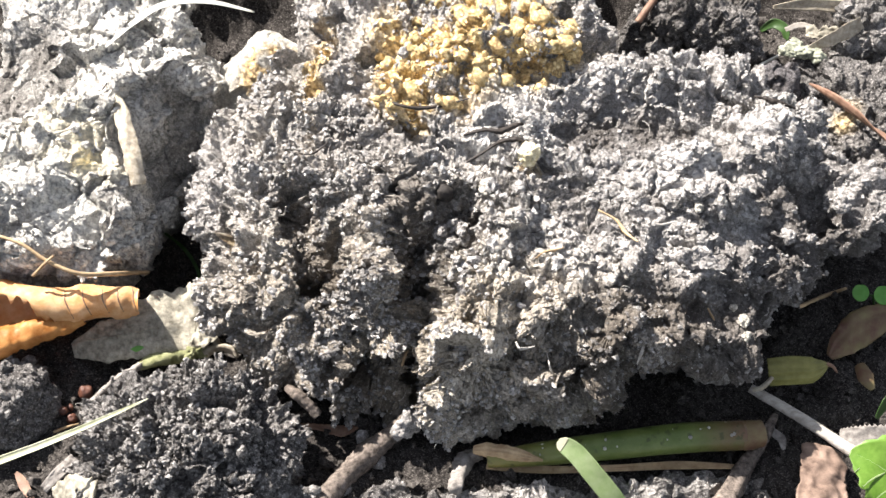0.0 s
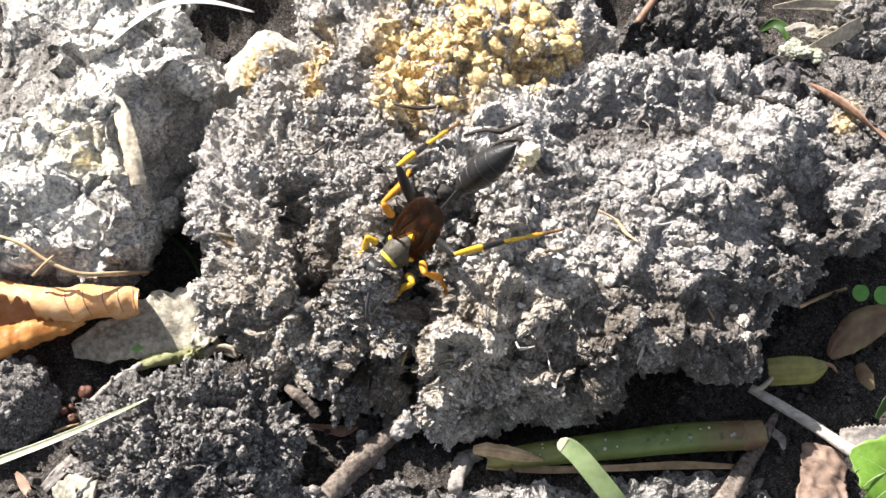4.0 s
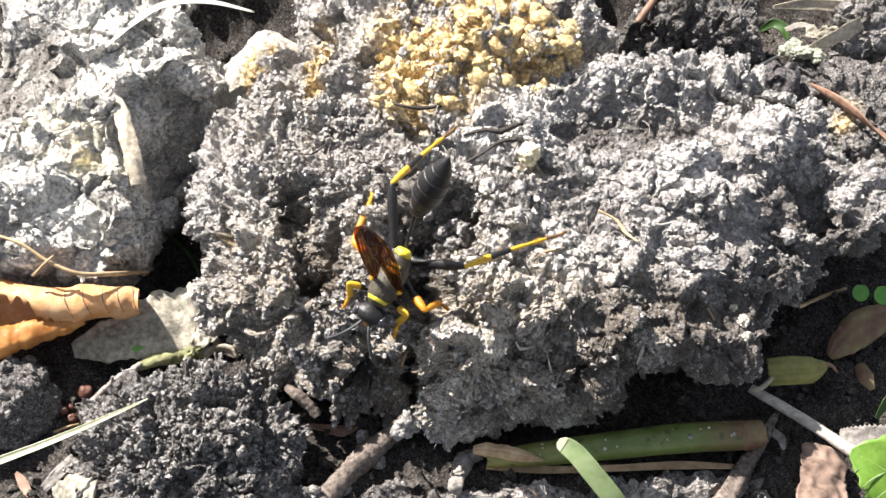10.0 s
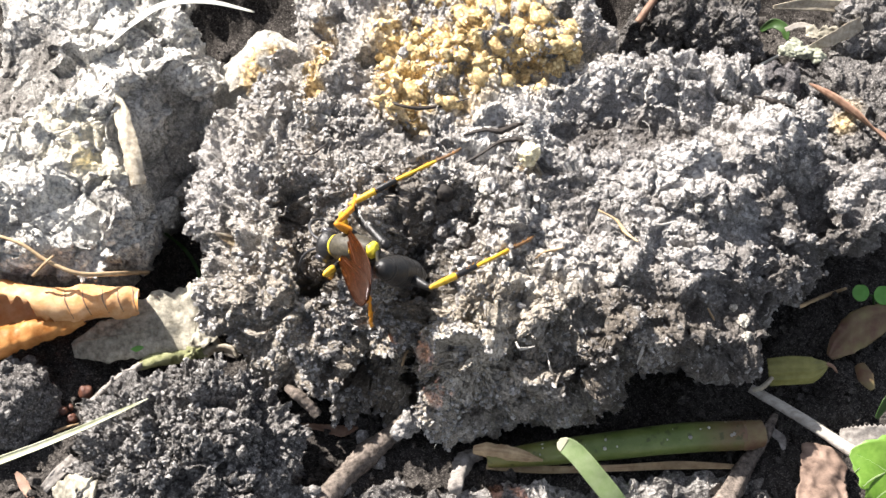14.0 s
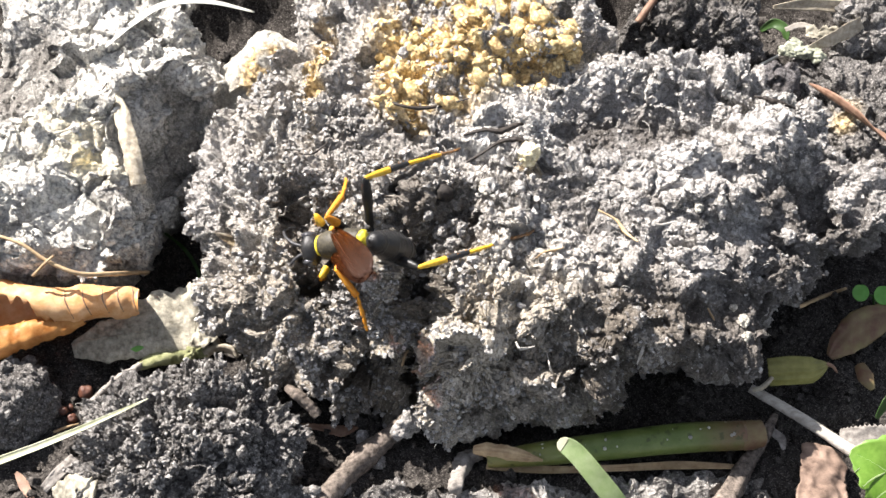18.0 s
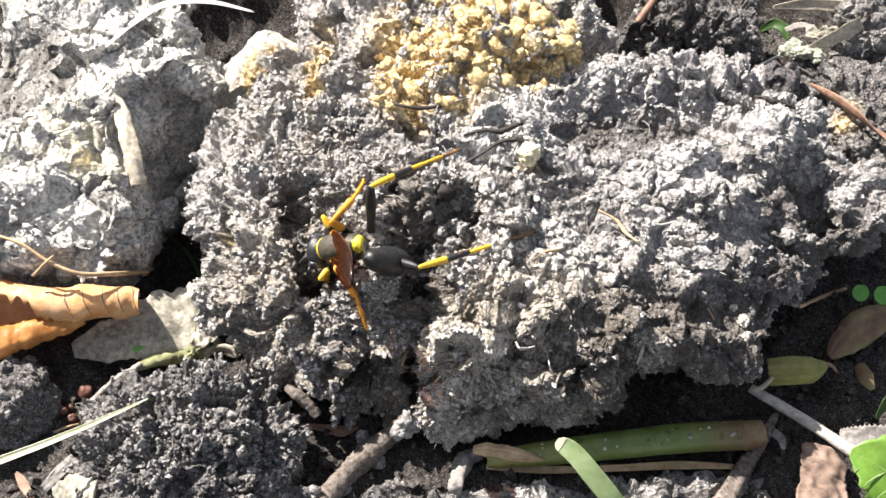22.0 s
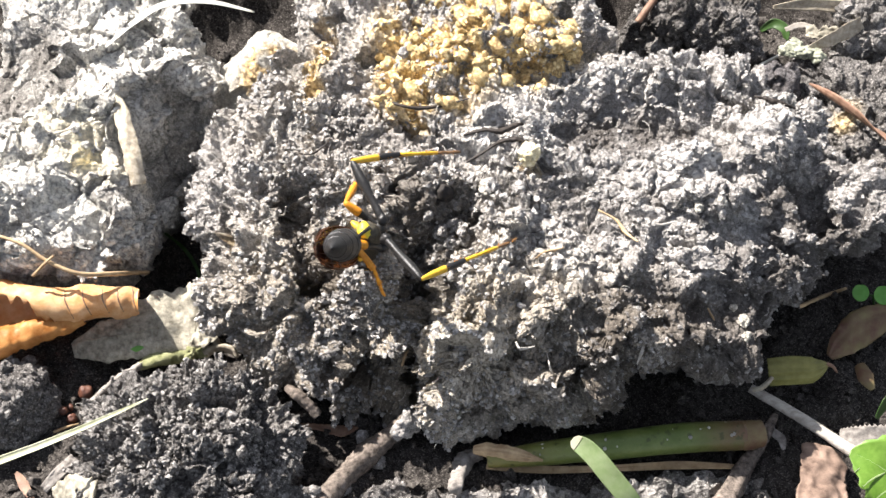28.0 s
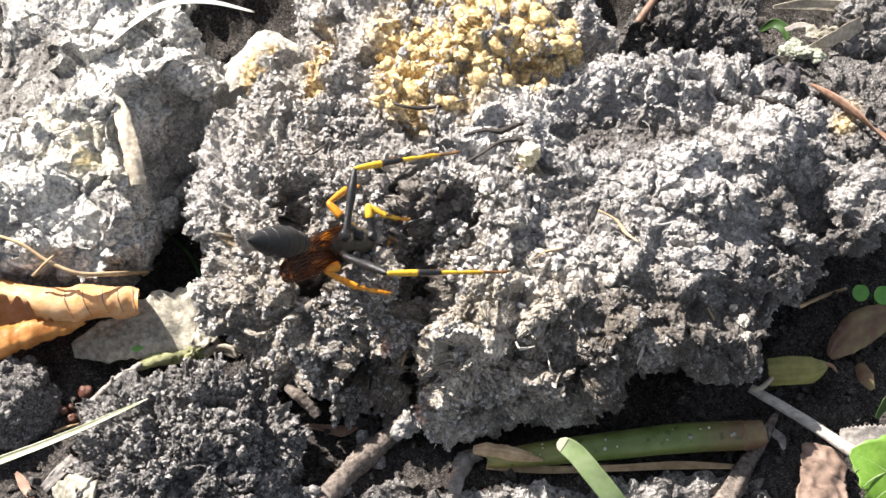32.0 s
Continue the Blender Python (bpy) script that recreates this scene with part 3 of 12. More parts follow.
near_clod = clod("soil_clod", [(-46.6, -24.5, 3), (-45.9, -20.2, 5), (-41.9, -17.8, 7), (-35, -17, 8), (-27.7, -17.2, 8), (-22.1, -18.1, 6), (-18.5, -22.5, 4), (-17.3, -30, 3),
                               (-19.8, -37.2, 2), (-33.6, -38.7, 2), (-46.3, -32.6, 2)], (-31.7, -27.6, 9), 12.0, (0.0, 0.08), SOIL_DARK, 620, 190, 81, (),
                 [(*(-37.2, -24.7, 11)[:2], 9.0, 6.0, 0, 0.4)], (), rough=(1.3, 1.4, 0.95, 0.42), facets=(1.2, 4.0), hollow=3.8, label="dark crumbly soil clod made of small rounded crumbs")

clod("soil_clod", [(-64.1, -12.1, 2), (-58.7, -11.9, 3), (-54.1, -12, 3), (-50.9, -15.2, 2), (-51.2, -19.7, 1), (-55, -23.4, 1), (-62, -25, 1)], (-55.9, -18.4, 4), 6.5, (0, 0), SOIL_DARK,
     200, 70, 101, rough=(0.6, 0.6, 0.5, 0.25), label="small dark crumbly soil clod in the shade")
# Bank in shade: painted with the darker soil, its sunlit crumbs as pale patches.
clod("soil_clod", [(-17.4, -32.2, 1), (-6.7, -29.2, 1), (8.3, -29.5, 1), (15.5, -30, 1), (22.7, -28.2, 1), (32.9, -27.6, 1), (39.3, -28.2, 1), (42.4, -32.2, 1), (36.2, -36.8, 1), (-5.9, -39, 1)],
     (11.7, -33.4, 2), 3.0, (0, 0), SOIL_DARK, 420, 90, 111, dry=[(33, -31.5, 3.5, 3.5, 0, 1.4), (12.5, -31.5, 3.5, 2.4, 0, 1.4), (24.5, -31.0, 3.5, 2.6, 0, 1.3), (5.0, -32.0, 5.0, 3.0, 0, 1.0)], rough=(1.3, 0.8, 0.6, 0.32), hollow=2.2, facets=(0.9, 4.0), label="low bank of grey crumbly soil")
# The gap's shade is put into this dark clod's colour as well.
clod("soil_clod", [(27.1, 44.6, 6), (29.7, 47.4, 8), (33.5, 54.2, 9), (44.7, 53, 9), (47.6, 40, 6), (42.5, 39, 5), (35.4, 40.1, 5), (28.7, 42.1, 5)], (37.1, 44.5, 8), 12.0, (0, 0), SOIL_DARK,
     260, 90, 121, rough=(0.8, 0.8, 0.55, 0.3), facets=(1.0, 5.0), hollow=2.4, damp=[(37.0, 46.0, 14.0, 8.0, 0, 0.8)], dry=[(*(33.2, 42.8, 11)[:2], 4.0, 3.0, 0, 0.6)], label="dark crumbly soil clod behind the large clod")
clod("soil_clod", [(59.7, 43.5, 6), (62, 50.1, 7), (67.8, 55.2, 8), (78.1, 54, 8), (76.9, 40.6, 6), (62.7, 40.6, 5)], (68.8, 45.6, 8), 12.0, (0, 0), SOIL_DARK,
     240, 80, 131, rough=(0.7, 0.7, 0.5, 0.3), facets=(0.7, 5.0), hollow=1.5, dry=[(*(63.2, 41.6, 11)[:2], 8.0, 8.0, 0, 0.5)], label="grey soil clod dusted with pale crumbs")
clod("soil_clod", [(52.5, 39, 4), (57.5, 39.4, 5), (63.8, 38.1, 6), (75.5, 37.2, 6), (75.1, 15.5, 4), (64.8, 10.3, 3), (57.6, 16.5, 4), (53.5, 28, 4)], (63.4, 26.5, 7), 9.5, (0, 0), SOIL_DARK,
     360, 110, 141, rough=(0.9, 0.8, 0.5, 0.3), facets=(0.9, 6.0), hollow=1.8, dry=[(*(58.1, 27, 9)[:2], 3.0, 3.0, 0, 0.6)], ochre=[(*(58, 26.4, 9)[:2], 2.0, 3.0, 0, 0.5)], label="grey crumbly soil clod with a little yellow lichen")
clod("stone", [(-32.8, 32.5, 7), (-32, 34.7, 9), (-29, 37.4, 11), (-25.3, 37.7, 13), (-21, 36.2, 12), (-18.5, 34.7, 10), (-18.7, 28.9, 8), (-23.9, 25.5, 7), (-29.5, 26.8, 6), (-32.4, 29.5, 6)],
     (-25.5, 30.8, 12), 16.5, (0.03, 0.12), STONE_PALE, 200, 80, 151, dry=[(*(-23.7, 32.9, 15)[:2], 6.0, 5.0, 0, 0.8)], ochre=[(*(-25.4, 29.9, 16)[:2], 3.6, 2.2, 20, 1.4), (*(-26.5, 25.8, 14)[:2], 3.6, 2.0, 0, 1.2), (*(-21.7, 31.1, 14)[:2], 1.6, 3.0, 0, 0.9)],
     rough=(0.6, 0.2, 0.05, 0.04), facets=(0.7, 5.0, 0.1), steep=1.6, deep=1.3, label="small pale stone with a rusty orange stain", category="stone")
clod("stone", [(44.6, 33.6, 5), (45.6, 36.0, 6), (49.0, 37.4, 6), (52.2, 35.0, 6), (52.6, 31.5, 5), (50.4, 28.6, 4), (46.8, 29.5, 4)], (48.6, 32.6, 6), 9.6, (-0.12, 0.25), STONE_GREY,
     160, 60, 161, rough=(0.5, 0.3, 0.05, 0.04), facets=(0.9, 4.0, 0.2), steep=3.0, deep=1.4, label="small flat purplish grey stone", category="stone")


def scatter(name, count, small, large, choose, mat, label, seed, sink=0.2, skew=2.2):
    """Loose crumbs lying on the soil, as one object of stuff: angular grains, the larger ones with more faces."""
    rng = np.random.default_rng(seed)
    bm = bmesh.new()
    bmesh.ops.create_icosphere(bm, subdivisions=1, radius=1.0)
    ball = np.array([v.co[:] for v in bm.verts])
    tris = np.array([[v.index for v in f.verts] for f in bm.faces])
    bm.free()
    chip = np.array([(1, 0, 0), (-1, 0, 0), (0, 1, 0), (0, -1, 0), (0, 0, 1), (0, 0, -1)], float)
    chip_tris = np.array([(0, 2, 4), (2, 1, 4), (1, 3, 4), (3, 0, 4), (2, 0, 5), (1, 2, 5), (3, 1, 5), (0, 3, 5)])
    spots, ways, moist = [], [], []
    for ob, share in choose:
        co, nr = SURFACES[ob]
        inside = np.where((np.abs(co[:, 0]) < 64) & (co[:, 1] > -48) & (co[:, 1] < 56))[0]
        share_of = FIELDS[ob]["area"][inside] * FIELDS[ob]["loose"][inside] if ob in FIELDS else np.ones(len(inside))
        pick = rng.choice(inside, int(count * share), p=share_of / share_of.sum())
        spots.append(co[pick]), ways.append(nr[pick])
        # Grains take over the clod's darkening, its painted shade included.
        moist.append(FIELDS[ob]["damp"][pick] if ob in FIELDS else np.zeros(len(pick)))
    spots, ways, moist = np.concatenate(spots), np.concatenate(ways), np.concatenate(moist)
    size = small * (large / small) ** (rng.random(len(spots)) ** skew)
    limit = small * (large / small) ** 0.45
    verts, faces, wet, at = [], [], [], 0
    for form, sides, chosen in ((ball, tris, size > limit), (chip, chip_tris, size <= limit)):
        k, n = int(chosen.sum()), len(form)
        shapes = form[None] * (1 + 0.34 * rng.normal(size=(40, n, 1))).clip(0.4, 1.7) * rng.uniform(0.55, 1.3, (40, 1, 3)) + rng.normal(0, 0.12, (40, n, 3))
        v = shapes[rng.integers(0, 40, k)] * size[chosen][:, None, None]
        turn = rng.uniform(0, 6.28, k)
        c, q = np.cos(turn)[:, None], np.sin(turn)[:, None]
        v = np.stack([v[..., 0] * c - v[..., 1] * q, v[..., 0] * q + v[..., 1] * c, v[..., 2]], -1)
        v += (spots[chosen] + ways[chosen] * (size[chosen] * (1 - sink) * 0.6)[:, None])[:, None]
        faces += [tuple(f) for f in (sides[None] + (at + np.arange(k) * n)[:, None, None]).reshape(-1, 3).tolist()]
        verts.append(v.reshape(-1, 3)), wet.append(np.repeat(moist[chosen], n))
        at += k * n
    verts = np.concatenate(verts)
    me = mesh_of(name, verts, faces, mat, False, {"dry": np.full(len(verts), 0.25), "ochre": np.zeros(len(verts)), "damp": np.concatenate(wet)})
    return tagged(new(name, me), label, "soil crumbs", kind="stuff")


def pieces(owner, name, count, small, large, mat, seed, inside=None, label="", kinds=14, sink=0.35):
    """Single crumbs or lumps set in a clod: objects of their own on shared meshes, parts of the clod."""
    rng = np.random.default_rng(seed)
    co, nr = SURFACES[owner]
    base = np.array(owner.location) * 1000
    ok = (np.abs(co[:, 0]) < 60) & (co[:, 1] > -42) & (co[:, 1] < 50)
    if inside is not None:
        ok &= sum(falloff(co[:, 0], co[:, 1], b) for b in inside) > 0.45
    ok &= FIELDS[owner]["damp"] < 0.35
    spots = rng.choice(np.where(ok)[0], count)
    bm = bmesh.new()
    bmesh.ops.create_icosphere(bm, subdivisions=2, radius=1.0)
    ball = np.array([v.co[:] for v in bm.verts])
    tris = [tuple(v.index for v in f.verts) for f in bm.faces]
    bm.free()
    meshes = []
    for k in range(kinds):
        size = small + (large - small) * k / (kinds - 1)
        d = 1 + 0.50 * fbm(ball + 9 * k, 0.8, 3, seed + k) + 0.2 * np.clip(crumbs(ball + 5 * k, 0.6, seed + k), -1, 1)
        v = ball * d[:, None] * rng.uniform(0.6, 1.3, (1, 3)) * size
        meshes.append((size, mesh_of(name, v, tris, mat, "crust" in name, {"dry": np.full(len(v), 0.2), "ochre": np.full(len(v), 1.0 if "crust" in name else 0.0), "damp": np.zeros(len(v))})))
    for n, i in enumerate(spots):
        size, me = meshes[int(kinds * rng.random() ** 1.7)]
        ob = new(name, me)
        ob.parent = owner
        ob.location = (co[i] - base + nr[i] * size * (1 - sink) * 0.6) * 0.001
        ob.rotation_euler = tuple(rng.uniform(0, 6.28, 3))
        if label:
            tagged(ob, label)


pieces(main_clod, "crumb", 240, 0.25, 0.75, SOIL, 301)
pieces(main_clod, "crust_lump", 170, 0.35, 1.3, SOIL, 302, inside=MAIN_OCHRE[:4], label="ochre crust lump", sink=0.9)
pieces(near_clod, "crumb", 120, 0.25, 0.7, SOIL_DARK, 303)
pieces(left_clod, "crumb", 60, 0.3, 0.8, SOIL_PALE, 304)
for ob in [o for o in SURFACES if o.name.startswith("soil_clod") and o not in (main_clod, near_clod, left_clod)]:
    pieces(ob, "crumb", 26, 0.25, 0.8, ob.data.materials[0], 310 + len(ob.name))
scatter("soil_crumbs", 68000, 0.07, 0.38, [(main_clod, 1.0)], SOIL_GRAIN, "loose grey soil crumbs lying on the large clod", 5, sink=0.5, skew=1.8)
scatter("soil_crumbs", 11000, 0.07, 0.42, [(near_clod, 1.0)], DARK_GRAIN, "loose dark soil crumbs lying on the near clod", 7, sink=0.6, skew=1.8)
scatter("soil_crumbs", 7000, 0.06, 0.34, [(left_clod, 1.0)], PALE_GRAIN, "loose pale soil crumbs lying on the dry clod", 8)
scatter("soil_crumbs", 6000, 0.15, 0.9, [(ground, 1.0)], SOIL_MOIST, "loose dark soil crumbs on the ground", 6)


# ---- plant litter ----
def tube(points, radii, n=24, sides=8, wobble=0.0, seed=0):
    """A round stem through points, its radius gliding along; closed at both ends."""
    c = spline(points, n)
    r = np.interp(np.linspace(0, 1, n), np.linspace(0, 1, len(radii)), radii)
    t = np.gradient(c, axis=0)
    t /= np.linalg.norm(t, axis=1, keepdims=True)
    shift = 7.3 * seed
    up = np.array([0.1, 0.2, 1.0]) if abs(t[0, 2]) < 0.9 else np.array([1.0, 0.1, 0])
    verts = []
    for i in range(n):
        a = np.cross(t[i], up)
        a /= np.linalg.norm(a)
        b = np.cross(a, t[i])
        for k in range(sides):
            w = 2 * math.pi * k / sides
            q = Vector((i * 3.0 / n + seed, 1.6 * math.cos(w), 1.6 * math.sin(w) + shift))
            rr = r[i] * (1 + wobble * (2.2 * noise.noise(q) + 1.2 * noise.noise(q * 2.7 + Vector((i * 0.35, 0, 0)))))
            verts.append(c[i] + rr * (math.cos(w) * a + math.sin(w) * b))
    faces = [(i * sides + k, i * sides + (k + 1) % sides, (i + 1) * sides + (k + 1) % sides, (i + 1) * sides + k) for i in range(n - 1) for k in range(sides)]
    faces += [tuple(range(sides))[::-1], tuple(range((n - 1) * sides, n * sides))]
    return np.array(verts), faces


def blade(points, widths, up=(0, -0.4, 1), fold=0.2, thick=0.12, n=28, across=8, teeth=0.0, waves=0.0, tooth=14, ribs=0.0, ragged=0.0):
    """A leaf or grass blade along points, half widths gliding along it, folded up at its sides by fold, with real thickness."""
    c = spline(points, n)
    u = np.linspace(0, 1, n)
    w = np.interp(u, np.linspace(0, 1, len(widths)), widths)
    t = np.gradient(c, axis=0)
    t /= np.linalg.norm(t, axis=1, keepdims=True) + 1e-9
    top, low = [], []
    for i in range(n):
        side = np.cross(t[i], np.array(up, float))
        side /= np.linalg.norm(side)
        nor = np.cross(side, t[i])
        jag = 1 + teeth * ((i * tooth / n) % 1.0 - 0.5)
        torn = [1 + ragged * (1.6 * noise.noise(Vector((7 * u[i], e, n + widths[0]))) + 0.9 * noise.noise(Vector((19 * u[i], e, 3)))) for e in (5.0, 9.0)]
        for k in range(across + 1):
            v = 2 * k / across - 1
            vv = v * (jag if k in (0, across) else 1) * (torn[0] if v < 0 else torn[1])
            z = fold * w[i] * v * v + waves * w[i] * (1.6 * noise.noise(Vector((6 * u[i], 2 * v, 3 * n)))) + ribs * math.cos(v * 12)
            p = c[i] + side * vv * w[i] + nor * z
            th = thick * (1 - 0.7 * v * v)
            top.append(p + nor * th / 2)
            low.append(p - nor * th / 2)
    m = across + 1
    k = n * m
    faces = []
    for i in range(n - 1):
        for j in range(across):
            a = i * m + j
            faces += [(a, a + 1, a + m + 1, a + m), (k + a, k + a + m, k + a + m + 1, k + a + 1)]
        a, b = i * m, i * m + across
        faces += [(a, a + m, k + a + m, k + a), (b, k + b, k + b + m, b + m)]
    for j in range(across):
        faces += [(j, k + j, k + j + 1, j + 1), ((n - 1) * m + j, (n - 1) * m + j + 1, k + (n - 1) * m + j + 1, k + (n - 1) * m + j)]
    return np.array(top + low), faces


def join(*shapes):
    verts, faces, at = [], [], 0
    for v, f in shapes:
        verts.append(np.asarray(v, float))
        faces += [tuple(int(i) + at for i in q) for q in f]
        at += len(v)
    return np.concatenate(verts), faces


def rolled_leaf(points, radii, start, stop, thick=0.25, n=60, around=26, teeth=0.12, gape=0.0):
    """A dry leaf rolled into a scroll along points; start and stop: the turn in degrees of its two margins; gape opens its first end."""
    c = spline(points, n)
    r = np.interp(np.linspace(0, 1, n), np.linspace(0, 1, len(radii)), radii)
    t = np.gradient(c, axis=0)
    t /= np.linalg.norm(t, axis=1, keepdims=True)
    rings = []
    for sign in (0.5, -0.5):
        for i in range(n):
            a = np.cross(t[i], (0, 0, 1.0))
            a /= np.linalg.norm(a)
            b = np.cross(a, t[i])
            for k in range(around + 1):
                f = k / around
                if k == around:
                    f += teeth * (((i * 0.37) % 1.0) * 0.5 + 0.8 * noise.noise(Vector((i * 0.3, 2, 1))) - 0.3)
                ajar = gape * min(1.0, max(0.0, (0.56 - i / n) / 0.16))
                w = radians(start + ajar * 0.75 + (stop + ajar * 0.25 - start) * f)
                rr = r[i] * (1.0 - 0.25 * f) + sign * thick + 0.5 * noise.noise(Vector((i * 0.11, f * 3, r[0]))) + 0.22 * noise.noise(Vector((i * 0.5 + 4 * f, f * 2, 9))) + 0.1 * abs(math.sin(i * 0.42 + 2.2 * f))
                rings.append(c[i] + rr * (math.cos(w) * a + math.sin(w) * b))
    m, k = around + 1, n * (around + 1)
    faces = []
    for i in range(n - 1):
        for j in range(around):
            a = i * m + j
            faces += [(a, a + m, a + m + 1, a + 1), (k + a, k + a + 1, k + a + m + 1, k + a + m)]
        a, b = i * m, i * m + around
        faces += [(a, k + a, k + a + m, a + m), (b, b + m, k + b + m, k + b)]
    for j in range(around):
        for q in (0, (n - 1) * m):
            faces.append((q + j, q + j + 1, k + q + j + 1, k + q + j))
    return np.array(rings), faces


def single(name, shape, mat, label, category, group="", smooth=True):
    return thing(name, shape[0], shape[1], mat, label, category, group, smooth=smooth)


# A dry orange leaf rolled up beside the pale clod, and a grey-beige one under it.
dry_leaf = holder("dry_leaf", (-51.6, -5.1, 2), "curled dry orange-brown leaf with ragged margins", "leaf")
LEAF_ROLL = rolled_leaf([(-68.2, -5.8, 8), (-59.9, -6, 8), (-51.8, -6.3, 7.6), (-45.2, -5.5, 7.2), (-40.4, -5.1, 6.8)], [3.6, 3.7, 3.0, 2.5, 1.9], 215, -28, teeth=0.3, gape=105)
part("blade", LEAF_ROLL, LEAF_ORANGE, dry_leaf)
part("lower_lobe", rolled_leaf([(-67.7, -12.7, 5), (-60.4, -11.5, 5.5), (-53.9, -9.5, 6), (-47.2, -7.9, 7)], [3.0, 2.7, 1.9, 0.7], 190, -20, teeth=0.3), LEAF_DEEP, dry_leaf)
for i in (31, 36, 42, 47, 53):
    part("vein", tube([LEAF_ROLL[0][(i + k // 4) * 27 + k] for k in range(9, 24, 3)], [0.03, 0.09, 0.05], 16, 6), LEAF_BROWN, dry_leaf)
pale_leaf = holder("dead_leaf", (-40.6, -7.7, 2), "grey-beige dead leaf lying folded on the soil", "leaf")
part("blade", blade([(-49.6, -9.4, 1.6), (-45.2, -8.4, 2.4), (-40.4, -7.4, 3.3), (-36.0, -6.2, 4.0), (-32.6, -5.5, 3.9)], [1.0, 2.7, 3.8, 4.7, 4.4], (0.1, -0.5, 1), -0.08, 0.22, 64, 20, waves=0.12, ribs=0.03, ragged=0.16), LEAF_BEIGE, pale_leaf)
part("torn_lobe", blade([(-33.2, -7.6, 3.8), (-31.6, -8.0, 3.6), (-30.2, -7.8, 3.2)], [2.0, 1.7, 0.5], (0.1, -0.5, 1), 0.1, 0.22, 22, 10, waves=0.15, ragged=0.3), LEAF_BEIGE, pale_leaf, "torn corner of the leaf")
part("midrib", tube([(-48, -8.3, 2.3), (-42.6, -7.8, 3.2), (-36.6, -6.6, 3.8), (-32, -5.8, 3.7)], [0.2, 0.16, 0.08], 16, 6), LEAF_BEIGE, pale_leaf)

# Pale straws and narrow leaves.
single("dry_grass_blade", blade([(-47.4, 30.3, 17.9), (-43.8, 35.9, 17.3), (-39.6, 38.7, 17.9), (-33.7, 40, 17), (-27.4, 39.9, 15)], [0.15, 0.42, 0.45, 0.36, 0.12], fold=0.25, thick=0.15), STRAW,
       "bleached white dry grass blade arching over the soil", "grass blade")
single("dry_leaf", blade([(-45.0, 22.6, 18.0), (-43.3, 17.4, 17.4), (-42.0, 13.0, 16.0), (-41.1, 9.4, 13.6)], [0.3, 1.05, 1.2, 1.25, 1.1], (0.3, -0.6, 1), -0.22, 0.22, 44, 10, waves=0.12, ragged=0.14), LEAF_STRAW,
       "narrow straw-coloured dry leaf lying on the pale clod", "leaf")
single("root_fibre", join(tube([(-45.3, 24.3, 16.7), (-46, 26.2, 17.4), (-46.5, 27.8, 16.8)], [0.16, 0.14, 0.08], 12, 6), tube([(-46, 26, 17.4), (-46.6, 24.1, 17.2), (-47.2, 23.3, 16.8)], [0.14, 0.12, 0.07], 12, 6)),
       FIBRE_DARK, "thin forked dark root fibre on the pale clod", "root fibre")
single("dry_stalk", tube([(-59.8, 0.2, 15.6), (-55, -1.3, 15.2), (-51.7, -2.9, 13.6), (-47.4, -4.3, 12.6), (-43.2, -2.4, 9.8), (-40.6, 2.4, 3.0)], [0.22, 0.25, 0.28, 0.3, 0.34, 0.3], 40, 7, 0.06), STRAW_BROWN,
       "thin bent brown dry stalk lying against the pale clod", "stalk")
single("dry_stalk", tube([(-53.4, -4.6, 12.4), (-51.7, -3.6, 13.8), (-50.6, -2.6, 14.2)], [0.2, 0.22, 0.15], 12, 6), STRAW_BROWN, "short thin brown dry stalk", "stalk")
single("grass_blade", blade([(-39.8, 10.9, 0.8), (-37.5, 11.3, -4.1), (-35.5, 8.5, -4.9), (-34.9, 5.9, -4.7)], [0.12, 0.28, 0.25, 0.1], fold=0.2, thick=0.1), GREEN_DARK, "thin dark green grass blade in the gap between clods", "grass blade")
single("grass_blade", blade([(-58.2, -31.3, 9), (-54, -30.1, 10), (-47.3, -27.7, 11), (-40.4, -25.1, 12.5), (-36, -23.7, 14)], [0.5, 0.52, 0.42, 0.27, 0.05], fold=0.5, thick=0.14), BLADE_PALE,
       "pale sunlit grass blade crossing the crumbly clod", "grass blade")

def husk(at, size, seed):
    rng = np.random.default_rng(seed)
    bm = bmesh.new()
    bmesh.ops.create_icosphere(bm, subdivisions=3, radius=1.0)
    p = np.array([v.co[:] for v in bm.verts])
    f = [[v.index for v in q.verts] for q in bm.faces]
    bm.free()
    d = 1 + 0.16 * fbm(p * 3 + rng.random(3) * 40, 1.4, 3, seed)
    return p * d[:, None] * size + np.array(at), f


def lump(at, size, seed):
    """A rough lump of crumbs grown together."""
    bm = bmesh.new()
    bmesh.ops.create_icosphere(bm, subdivisions=5, radius=1.0)
    p = np.array([v.co[:] for v in bm.verts])
    f = [[v.index for v in q.verts] for q in bm.faces]
    bm.free()
    d = 0.9 + 0.35 * fbm(p + 3.1 * seed, 1.3, 2, seed) + 0.22 * np.clip(crumbs(p + seed, 0.42, seed), -1, 1) + 0.08 * np.clip(crumbs(p, 0.2, seed + 1), -1, 1)
    return p * d[:, None] * size + np.array(at), f


# Mossy stem with a tiny round leaf, red seed husks and chips.
moss_stem = holder("mossy_stem", (-35.7, -13.9, 5), "mossy green decaying stem lying between the clods", "stem")
part("stalk", tube([(-40.6, -11.9, 1.6), (-38.6, -10.9, 1.5), (-36.4, -10.2, 1.4), (-34.4, -9.9, 1.3), (-31.6, -9.4, 1.2)], [0.45, 0.95, 1.05, 0.8, 0.7], 50, 14, 0.14, 5), MOSS, moss_stem)
